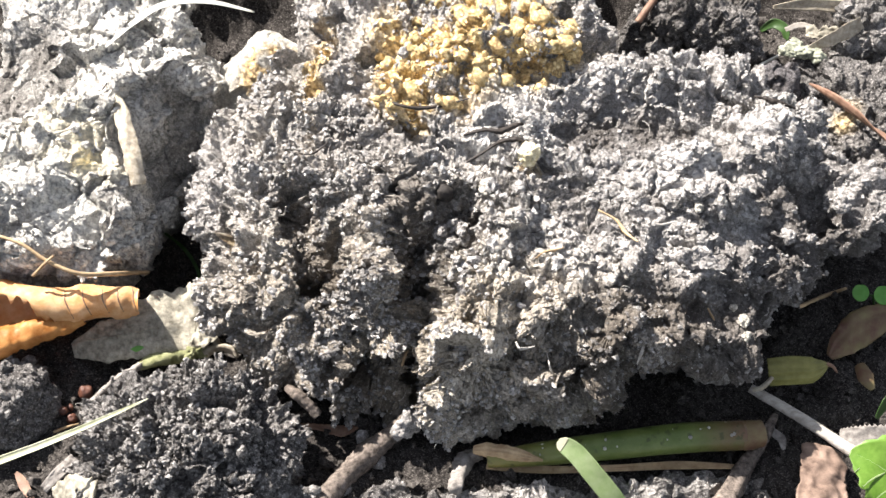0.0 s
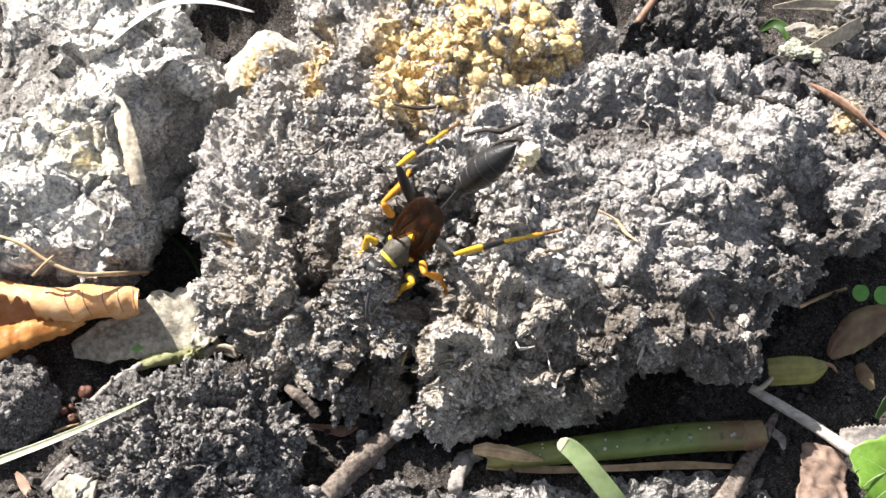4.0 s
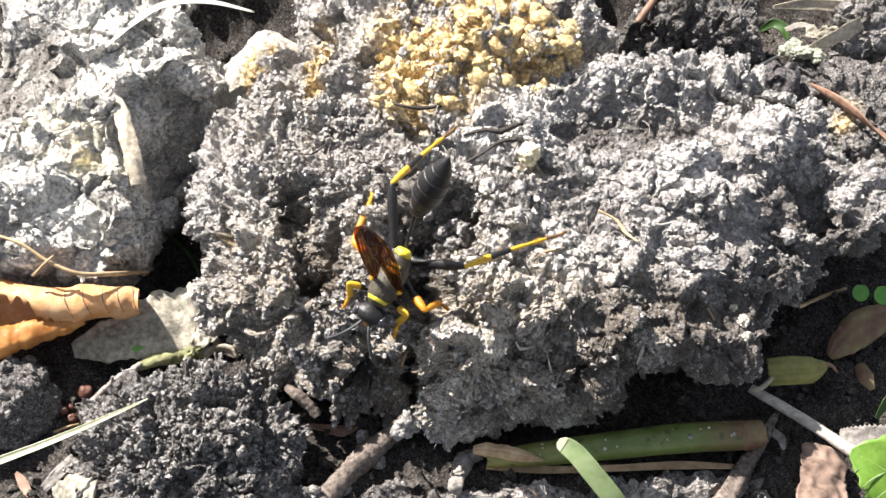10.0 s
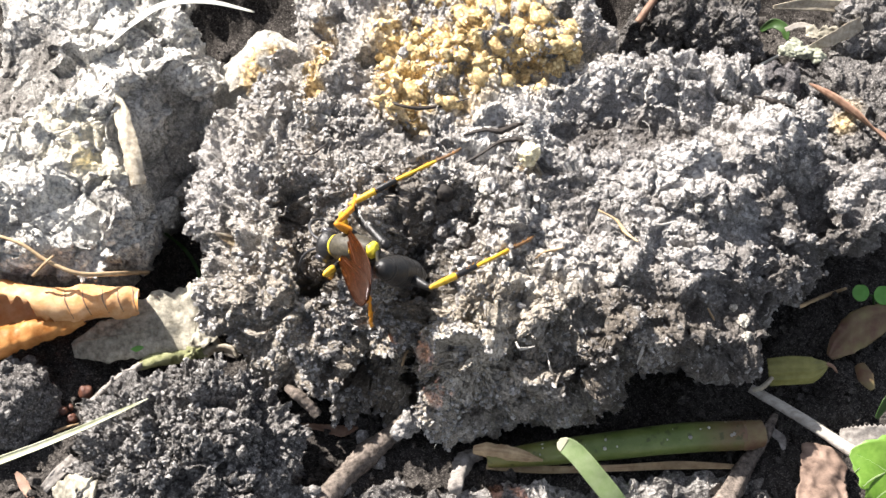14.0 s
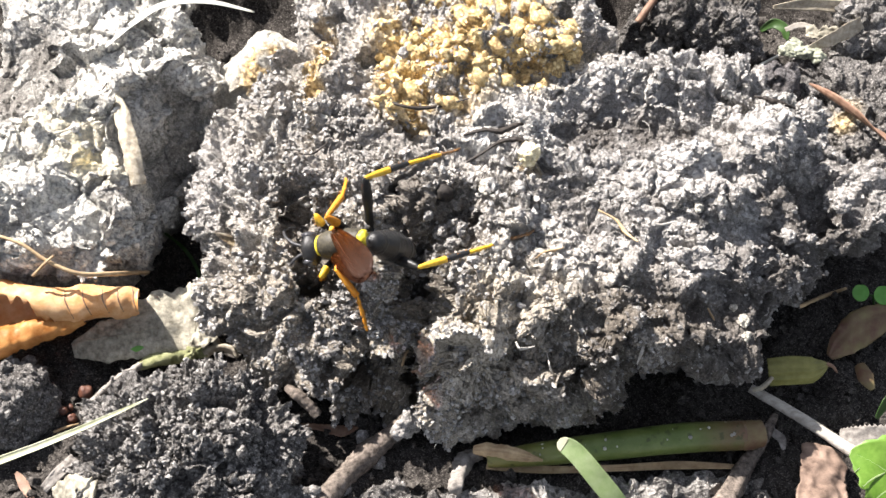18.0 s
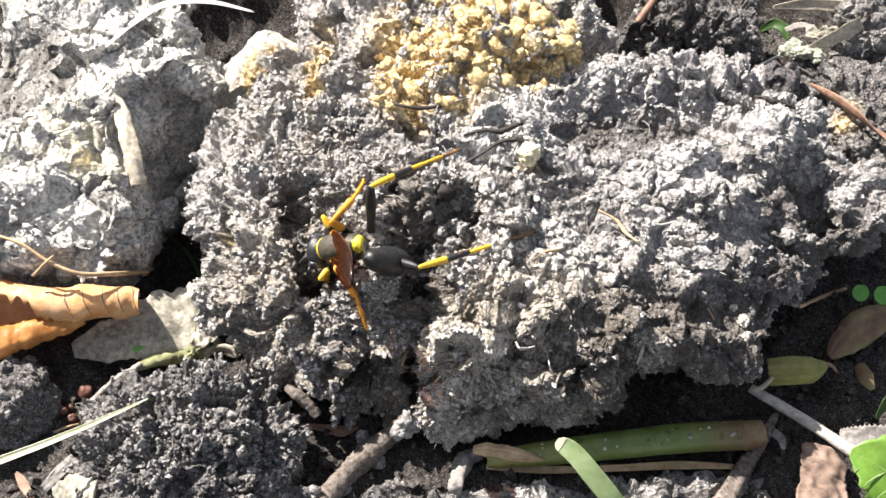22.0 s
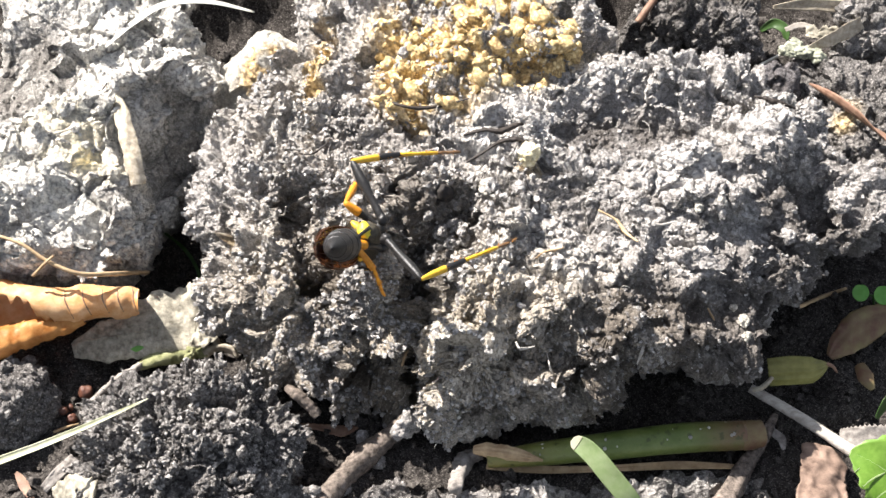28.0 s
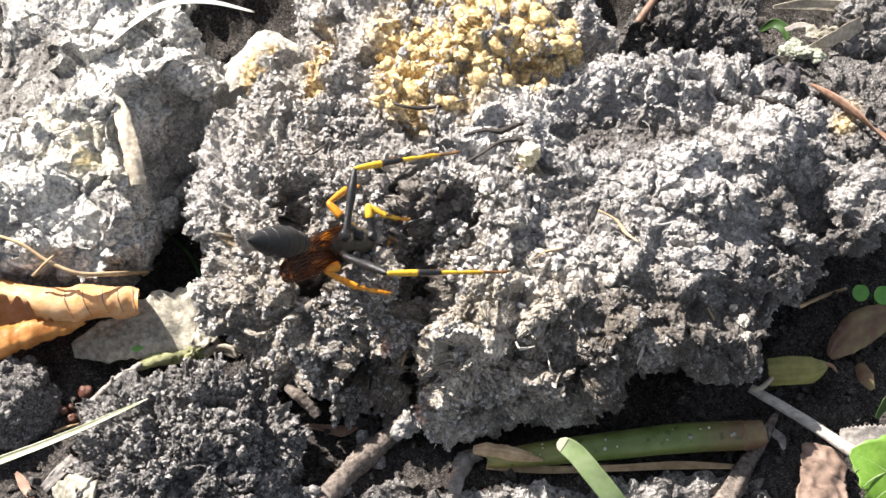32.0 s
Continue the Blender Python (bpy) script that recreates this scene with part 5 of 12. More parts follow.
def root_hairs(name, count, owners, mat, label, seed):
    """Fine curled root hairs lying over the soil, as stuff."""
    rng = np.random.default_rng(seed)
    shapes = []
    for owner, share in owners:
        co, nr = SURFACES[owner]
        inside = np.where((np.abs(co[:, 0]) < 60) & (co[:, 1] > -42) & (co[:, 1] < 48))[0]
        for i in rng.choice(inside, int(count * share)):
            way = rng.normal(size=3) * np.array((1, 1, 0.3))
            way /= np.linalg.norm(way)
            turn = np.cross(way, nr[i]) * rng.uniform(-1.0, 1.0)
            length = rng.uniform(0.6, 2.6)
            lift = co[i] + nr[i] * 0.25
            pts = [lift, lift + way * length * 0.35 + nr[i] * 0.3, lift + way * length * 0.7 + turn * length * 0.3 + nr[i] * 0.35, lift + way * length * 0.85 + turn * length * 0.7]
            shapes.append(tube(pts, [0.05, 0.045, 0.03], 9, 4))
    v, f = join(*shapes)
    return tagged(new(name, mesh_of(name, v, f, mat)), label, "root hairs", kind="stuff")


root_hairs("root_hairs", 100, [(main_clod, 0.85), (near_clod, 0.15)], FIBRE_PALE, "fine pale root hairs curling out of the soil", 91)
root_hairs("root_hairs", 150, [(main_clod, 0.6), (near_clod, 0.2), (ground, 0.2)], FIBRE_DARK, "fine dark root hairs on the soil", 92)

# The blade of grass before the camera, which sways.
sway_blade = single("grass_blade", blade([(25.7, -37.5, 0), (21.9, -36.1, 8), (18.6, -33.1, 11), (16, -30.1, 12), (14.1, -28.6, 12)], [0.9, 0.98, 1.05, 1.1, 1.15, 1.2, 1.25, 1.26, 1.26, 1.25, 1.24, 1.22, 1.2, 1.15, 1.05, 0.85, 0.3], (0, -0.6, 1), 0.25, 0.2, 90, 12), GREEN_BLADE,
                    "broad fresh green grass blade with a pale blunt tip", "grass blade")
part("tip", blade([(14.75, -29.12, 12.12), (14.4, -28.83, 12.1), (14.02, -28.5, 12.08)], [0.98, 0.86, 0.32], (0, -0.6, 1), 0.25, 0.22, 16, 10), BLADE_TIP, sway_blade, "pale withered tip of the blade")


# ---- the mud wasps; their own space has x forward, z up, in millimetres from the thorax's middle ----
def insect_coat(name, a, b_col, rough, spec, scale=2500):
    m = plain(name, a, b_col, scale, rough, spec, 0.35)
    m.node_tree.nodes["Principled BSDF"].inputs["Sheen Weight"].default_value = 0.02 if max(b_col) < 0.1 else 0.0
    return m


W_BLACK = insect_coat("wasp_black", (0.006, 0.006, 0.0065), (0.017, 0.016, 0.016), 0.42, 0.4)
W_THORAX = insect_coat("wasp_thorax", (0.022, 0.019, 0.013), (0.085, 0.072, 0.046), 0.55, 0.4)
W_YELLOW = insect_coat("wasp_yellow", (0.52, 0.28, 0.012), (0.72, 0.46, 0.04), 0.45, 0.4, 1400)
W_ORANGE = insect_coat("wasp_orange", (0.50, 0.17, 0.010), (0.74, 0.33, 0.025), 0.45, 0.4, 1400)
W_BROWN = insect_coat("wasp_brown", (0.10, 0.05, 0.02), (0.18, 0.09, 0.03), 0.45, 0.5)
W_HAIR = insect_coat("wasp_hair", (0.06, 0.05, 0.04), (0.16, 0.14, 0.11), 0.7, 0.3)
W_EYE = insect_coat("wasp_eye", (0.03, 0.03, 0.033), (0.08, 0.08, 0.09), 0.22, 0.6, 6000)
W_LEMON = insect_coat("wasp_lemon", (0.58, 0.46, 0.02), (0.78, 0.66, 0.06), 0.45, 0.4, 1400)
W_FEELER = insect_coat("wasp_feeler", (0.02, 0.02, 0.022), (0.07, 0.068, 0.07), 0.5, 0.4)


def wing_film(name):
    """Amber film: part clear, part glossy."""
    m, t, b = material(name, 0.2, 0, 1.0)
    co = t.nodes.new("ShaderNodeTexCoord")
    xyz = t.nodes.new("ShaderNodeSeparateXYZ")
    t.links.new(co.outputs["Object"], xyz.inputs[0])
    along = node(t, "ShaderNodeMapRange", From_Min=0.006, From_Max=0.0145)
    t.links.new(xyz.outputs["X"], along.inputs["Value"])
    col = mix(t, noise_fac(t, 500, 3), (0.06, 0.021, 0.006), (0.13, 0.046, 0.014))
    col = mix(t, along.outputs["Result"], col, (0.13, 0.08, 0.062))
    t.links.new(col, b.inputs["Base Color"])
    bump(t, b, noise_fac(t, 1600, 3), 0.18, 0.0002)
    clear = node(t, "ShaderNodeBsdfTransparent", Color=(0.56, 0.35, 0.22, 1))
    ms = node(t, "ShaderNodeMixShader", Fac=0.22)
    t.links.new(clear.outputs["BSDF"], ms.inputs[1])
    t.links.new(b.outputs["BSDF"], ms.inputs[2])
    t.links.new(ms.outputs["Shader"], t.nodes["Material Output"].inputs["Surface"])
    return m


W_WING = wing_film("wasp_wing")
W_VEIN = insect_coat("wasp_vein", (0.05, 0.018, 0.008), (0.11, 0.04, 0.018), 0.45, 0.4)


def spindle(profile, sides=28, wide=1.0, tall=1.0, n=40, at=(0, 0, 0), bend=0.0):
    """A body turned round x: profile rows are (x, radius)."""
    p = np.array(profile, float)
    row = spline(np.column_stack([p, np.zeros(len(p))]), n)
    v, f = [], []
    for x, r, _ in row:
        for k in range(sides):
            w = 2 * math.pi * k / sides
            v.append((at[0] + x, at[1] + max(r, 0.01) * wide * math.cos(w), at[2] + max(r, 0.01) * tall * math.sin(w) + bend * x * x))
    for i in range(n - 1):
        for k in range(sides):
            a, b = i * sides + k, i * sides + (k + 1) % sides
            f.append((a, b, b + sides, a + sides))
    f += [tuple(range(sides))[::-1], tuple(range((n - 1) * sides, n * sides))]
    return np.array(v), f


def patch_on(profile, x0, x1, a0, a1, wide, tall, lift=0.05, bend=0.0, n=12, m=14):
    """A raised coloured plate on a spindle between x0 and x1 and the turns a0 and a1 (degrees, 90 is the back)."""
    p = np.array(profile, float)
    row = spline(np.column_stack([p, np.zeros(len(p))]), 80)
    v, f = [], []
    for layer in (lift, -0.12):
        for i in range(n):
            x = x0 + (x1 - x0) * i / (n - 1)
            r = np.interp(x, row[:, 0], row[:, 1]) if row[0, 0] < row[-1, 0] else np.interp(x, row[::-1, 0], row[::-1, 1])
            for k in range(m):
                w = radians(a0 + (a1 - a0) * k / (m - 1))
                edge = 1.0 if 0 < i < n - 1 and 0 < k < m - 1 else 0.0
                rr = r + (layer if layer < 0 else layer * (0.2 + 0.8 * edge))
                v.append((x, rr * wide * math.cos(w), rr * tall * math.sin(w) + bend * x * x))
    q = n * m
    for i in range(n - 1):
        for k in range(m - 1):
            a = i * m + k
            f += [(a, a + 1, a + m + 1, a + m), (q + a, q + a + m, q + a + m + 1, q + a + 1)]
        f += [(i * m, i * m + m, q + i * m + m, q + i * m), (i * m + m - 1, q + i * m + m - 1, q + i * m + 2 * m - 1, i * m + 2 * m - 1)]
    for k in range(m - 1):
        b = (n - 1) * m + k
        f += [(k, q + k, q + k + 1, k + 1), (b, b + 1, q + b + 1, q + b)]
    return np.array(v), f


THORAX = [(3.9, 0.5), (3.5, 1.25), (2.6, 1.75), (1.2, 2.05), (-0.3, 1.95), (-1.6, 1.75), (-2.9, 1.35), (-3.6, 0.7), (-3.8, 0.25)]
GASTER = [(0, 0.25), (0.35, 0.85), (1.1, 1.28), (1.8, 1.38), (2.2, 1.46), (3.6, 1.86), (5.4, 1.95), (7.4, 1.68), (9.2, 1.1), (10.5, 0.5), (11.2, 0.08)]
HIPS = {"front": (2.2, 1.0, -1.7), "middle": (-0.6, 1.3, -2.0), "hind": (-3.0, 1.2, -1.9)}
THIGH = {"front": 4.0, "middle": 5.5, "hind": 8.5}
SHIN = {"front": 5.5, "middle": 9.0, "hind": 16.0}
NECK, WAIST, WING_ROOT = (3.75, 0, 0.1), (-3.75, 0, 0.1), (0.9, 1.5, 1.2)


def spikes(bases, ways, length, thick, seed):
    """Fine hairs: thin three-sided spikes."""
    rng = np.random.default_rng(seed)
    v, f = [], []
    for b, w in zip(bases, ways):
        w = np.array(w) + rng.normal(0, 0.35, 3)
        w /= np.linalg.norm(w)
        a = np.cross(w, (0.3, 0.5, 0.8))
        a /= np.linalg.norm(a)
        c = np.cross(w, a)
        n = len(v)
        for k in range(3):
            v.append(np.array(b) + thick * (math.cos(2.1 * k) * a + math.sin(2.1 * k) * c))
        v.append(np.array(b) + w * length * rng.uniform(0.6, 1.3))
        f += [(n, n + 1, n + 3), (n + 1, n + 2, n + 3), (n + 2, n, n + 3)]
    return np.array(v), f


def fuzz(profile, x0, x1, count, length, seed):
    """Short hairs all round a spindle."""
    rng = np.random.default_rng(seed)
    p = np.array(profile, float)
    p = p[np.argsort(p[:, 0])]
    x, w = rng.uniform(x0, x1, count), rng.uniform(0, 2 * math.pi, count)
    r = np.interp(x, p[:, 0], p[:, 1]) * 0.95
    bases = np.column_stack([x, r * 0.92 * np.cos(w), r * np.sin(w)])
    ways = np.column_stack([np.full(count, -0.4), np.cos(w), np.sin(w)])
    return spikes(bases, ways, length, 0.035, seed)


def bristles(start, stop, rise0, rise1, radius, count, length, seed):
    """Bristles along a lower leg, leaning towards the foot."""
    rng = np.random.default_rng(seed)
    u, w = rng.random(count), rng.uniform(0, 2 * math.pi, count)
    x = start + (stop - start) * u
    z = rise0 + (rise1 - rise0) * u
    bases = np.column_stack([x, radius * 0.8 * np.cos(w), z + radius * 0.8 * np.sin(w)])
    ways = np.column_stack([np.full(count, 1.1), np.cos(w), np.sin(w)])
    return spikes(bases, ways, length, 0.045, seed)


def tagged_part(name, parent, shape, mat, label="", at=(0, 0, 0)):
    """A part of an insect in its own local space, hung on its parent at a point."""
    ob = new(name, mesh_of(name, shape[0], shape[1], mat))
    ob.parent = parent
    ob.location = Vector(at) * 0.001
    return tagged(ob, label)


def wing_shape(length, width, side, hind=False):
    n, m = 30, 9
    v, f = [], []
    for layer in (0.03, -0.03):
        for i in range(n):
            u = i / (n - 1)
            lead = width * (0.10 + 0.42 * math.sin(math.pi * min(1, u * 0.62 + 0.06)) ** 0.8) * (1 - u ** 9) ** 0.5
            trail = width * (0.04 + 0.58 * u ** 0.7) * (1 - u ** 7) ** 0.5
            for k in range(m):
                q = k / (m - 1)
                y = lead * (1 - q) - trail * q
                v.append((u * length, side * y, layer + 0.2 * math.sin(q * 19) * (0.3 + u) + 0.25 * math.sin(u * 2.4)))
    q = n * m
    for i in range(n - 1):
        for k in range(m - 1):
            a = i * m + k
            f += [(a, a + 1, a + m + 1, a + m), (q + a, q + a + m, q + a + m + 1, q + a + 1)]
        f += [(i * m, i * m + m, q + i * m + m, q + i * m), (i * m + m - 1, q + i * m + m - 1, q + i * m + 2 * m - 1, i * m + 2 * m - 1)]
    for k in range(m - 1):
        b = (n - 1) * m + k
        f += [(k, q + k, q + k + 1, k + 1), (b, b + 1, q + b + 1, q + b)]
    return np.array(v), f


def wing_veins(length, width, side):
    lines = [[(0, 0.10, 0.05), (0.35, 0.42, 0.1), (0.75, 0.46, 0.2), (0.96, 0.2, 0.12)], [(0, 0.05, 0.05), (0.4, 0.18, 0.12), (0.8, 0.14, 0.2)],
             [(0, 0.0, 0.05), (0.4, -0.08, 0.12), (0.85, -0.14, 0.2)], [(0.1, -0.06, 0.05), (0.45, -0.26, 0.12), (0.8, -0.42, 0.2)],
             [(0.05, 0.08, 0.05), (0.4, 0.3, 0.12), (0.9, 0.3, 0.2)], [(0.1, 0.02, 0.05), (0.5, 0.05, 0.12), (0.95, 0.0, 0.2)], [(0.1, -0.03, 0.05), (0.45, -0.18, 0.12), (0.88, -0.3, 0.2)],
             [(0.55, 0.44, 0.18), (0.6, 0.15, 0.2), (0.58, -0.12, 0.18)], [(0.74, 0.44, 0.2), (0.76, 0.14, 0.22), (0.74, -0.14, 0.2)]]
    return [tube([(x * length, side * y * width, z + 0.06 + 0.22 * math.sin(x * 2.4)) for x, y, z in line], [0.09, 0.07, 0.05], 14, 5) for line in lines]


def mud_wasp(label):
    body = new("mud_wasp")
    body.empty_display_size = 0.004
    tagged(body, label, "wasp", "wasps on the soil clod")
    moving = {"body": body}
    thorax = tagged_part("thorax", body, spindle(THORAX, 32, 0.92, 1.0, 44), W_THORAX)
    tagged_part("collar", thorax, patch_on(THORAX, 2.85, 3.3, 28, 152, 0.92, 1.0, 0.10), W_LEMON, label="yellow collar")
    tagged_part("scutellum", thorax, patch_on(THORAX, -1.15, -0.6, 55, 125, 0.92, 1.0, 0.12), W_LEMON, label="yellow bar on the back")
    tagged_part("scutellum", thorax, patch_on(THORAX, -1.75, -1.4, 65, 115, 0.92, 1.0, 0.10), W_LEMON, label="yellow bar on the back")
    rump = husk((0, 0, 0), 0.9, 44)
    tagged_part("rump_spot", thorax, (rump[0] * np.array((0.85, 1.25, 0.95)) + np.array((-3.3, 0, 0.6)), rump[1]), W_LEMON, label="yellow spot before the waist")
    tagged_part("hairs", thorax, fuzz(THORAX, -3.2, 3.4, 420, 0.5, 61), W_HAIR, label="short grey-brown hairs")
    for side in (1, -1):
        tagged_part("wing_plate", thorax, husk((0.95, side * 1.75, 0.75), 0.42, 40), W_YELLOW)
    # head, hung at the neck
    head = tagged_part("head", body, spindle([(-0.2, 0.35), (0.2, 1.1), (0.8, 1.75), (1.5, 1.8), (2.1, 1.3), (2.4, 0.5)], 28, 1.12, 0.85, 26), W_BLACK, "black head", NECK)
    for side in (1, -1):
        e = husk((0, 0, 0), 1.0, 50)
        tagged_part("eye", head, (e[0] * np.array((0.75, 0.55, 1.1)), e[1]), W_EYE, "glossy dark eye", (1.35, side * 1.7, 0.1))
        tagged_part("antenna", head, tube([(2.0, side * 0.4, 0.5), (3.0, side * 0.9, 1.4), (4.6, side * 1.9, 1.6), (6.2, side * 3.0, 1.0), (7.2, side * 3.7, -0.2), (7.4, side * 3.9, -1.5)], [0.26, 0.2, 0.2, 0.19, 0.16, 0.1], 34, 8), W_FEELER, "thin black antenna")
        tagged_part("mandible", head, tube([(2.0, side * 0.8, -0.6), (2.9, side * 0.7, -0.9), (3.4, side * 0.15, -1.0)], [0.28, 0.22, 0.08], 10, 7), W_BROWN)
    tagged_part("face_plate", head, husk((2.1, 0, 0.1), 0.7, 51), W_ORANGE, "orange face plate")
    moving["head"] = head
    # waist and hind body
    moving["petiole"] = tagged_part("petiole", body, tube([(0, 0, 0), (2, 0, 0.12), (4.2, 0, 0.08), (6.0, 0, 0)], [0.28, 0.2, 0.22, 0.34], 24, 10), W_BLACK, "thread-thin black waist", WAIST)
    gaster = tagged_part("gaster", body, spindle(GASTER, 32, 1.0, 0.96, 56), W_BLACK, "glossy black pointed hind body", (-9.75, 0, 0.1))
    for x in (1.9, 3.9, 5.7, 7.4, 8.8):
        r = np.interp(x, [g[0] for g in GASTER], [g[1] for g in GASTER])
        tagged_part("segment_rim", gaster, spindle([(x - 0.35, r - 0.04), (x, r + 0.09), (x + 0.16, r - 0.08)], 32, 1.0, 0.96, 8), W_BLACK)
    moving["gaster"] = gaster
    for side, word in ((1, "left"), (-1, "right")):
        fore = tagged_part("wing", body, wing_shape(16.5, 3.6, side), W_WING, "amber translucent wing", (WING_ROOT[0], side * WING_ROOT[1], WING_ROOT[2]))
        for line in wing_veins(16.5, 3.6, side):
            tagged_part("vein", fore, line, W_VEIN, "dark red-brown vein")
        moving["wing", word] = fore
        for pair in ("front", "middle", "hind"):
            a, b = THIGH[pair], SHIN[pair]
            hip = (HIPS[pair][0], side * HIPS[pair][1], HIPS[pair][2])
            thick = {"front": 0.50, "middle": 0.56, "hind": 0.70}[pair]
            femur = tagged_part("femur", body, spindle([(-0.3, 0.2), (0.4, thick * 0.8), (a * 0.35, thick * 0.75), (a * 0.65, thick), (a * 0.92, thick * 0.7), (a + 0.1, 0.2)], 14, 0.85, 1.0, 22), W_BLACK, "black upper leg", hip)
            base = husk((0, 0, 0), 0.85, 80)
            tagged_part("coxa", femur, (base[0] * np.array((0.9, 0.8, 0.8)) + np.array((0.1, 0, 0.1)), base[1]), W_BLACK)
            if pair != "hind":
                tagged_part("knee", femur, spindle([(a * 0.55, 0.2), (a * 0.62, thick * 1.03), (a * 0.8, thick * 0.98), (a * 0.96, thick * 0.76), (a + 0.15, 0.2)], 14, 0.88, 1.03, 16), W_ORANGE if pair == "middle" else W_YELLOW, "orange-yellow knee")
            t1 = b * (0.42 if pair == "hind" else 0.46)
            tone = W_YELLOW if pair == "hind" else W_ORANGE if pair == "middle" else W_YELLOW
            s = 0.55 if pair == "hind" else 1.0
            arch = 0.025 if pair == "hind" else 0.10
            h = arch * b
            tibia = tagged_part("tibia", body, tube([(-0.1, 0, 0), (t1 * s * 0.5, 0, h * s * 0.55), (t1 * s, 0, h * s)], [0.24, 0.42, 0.44], 14, 10), tone, "yellow lower leg", (hip[0], hip[1], hip[2] + 1))
            if pair == "hind":
                tagged_part("tibia_end", tibia, tube([(t1 * s, 0, h * s), (t1 * 0.8, 0, h * 0.85), (t1, 0, h)], [0.43, 0.42, 0.32], 10, 10), W_BLACK, "black end of the lower leg")
            for sp in (0.18, -0.18):
                tagged_part("spur", tibia, tube([(t1, sp, h), (t1 + 0.6, sp * 2.4, h - 0.15), (t1 + 1.0, sp * 2.8, h - 0.35)], [0.08, 0.06, 0.02], 6, 5), W_BROWN)
            t2 = t1 + (b - t1) * 0.62
            tagged_part("tarsus", tibia, tube([(t1 - 0.1, 0, h), (t1 + (b - t1) * 0.3, 0, h * 0.75), (t2, 0, h * 0.42)], [0.22, 0.25, 0.27, 0.2, 0.26, 0.28, 0.18], 22, 8), tone, "yellow foot")
            tagged_part("foot", tibia, tube([(t2, 0, h * 0.42), (b * 0.93, 0, h * 0.1), (b - 0.15, 0.12, 0), (b + 0.1, 0.25, -0.2)], [0.18, 0.24, 0.16, 0.23, 0.15, 0.2, 0.05], 14, 7), W_ORANGE if pair != "hind" else W_BROWN, "brown foot end")
            tagged_part("bristles", tibia, join(bristles(t1 * 0.4, t1, h * 0.4, h, 0.42, 26, 0.45, 71), bristles(t1, b * 0.95, h, h * 0.1, 0.24, 36, 0.5, 72)), W_ORANGE, "fine orange bristles")
            moving["femur", pair, word], moving["tibia", pair, word] = femur, tibia
    return moving


digger = mud_wasp("black and yellow mud wasp with amber wings digging in the clod")
visitor = mud_wasp("black and yellow mud wasp with amber wings passing by the clod")



# ---- everything that moves ----
def at(x, y, z, rx, ry, rz):
    """A pose from millimetres and degrees."""
    return pose(x * 0.001, y * 0.001, z * 0.001, rx, ry, rz)


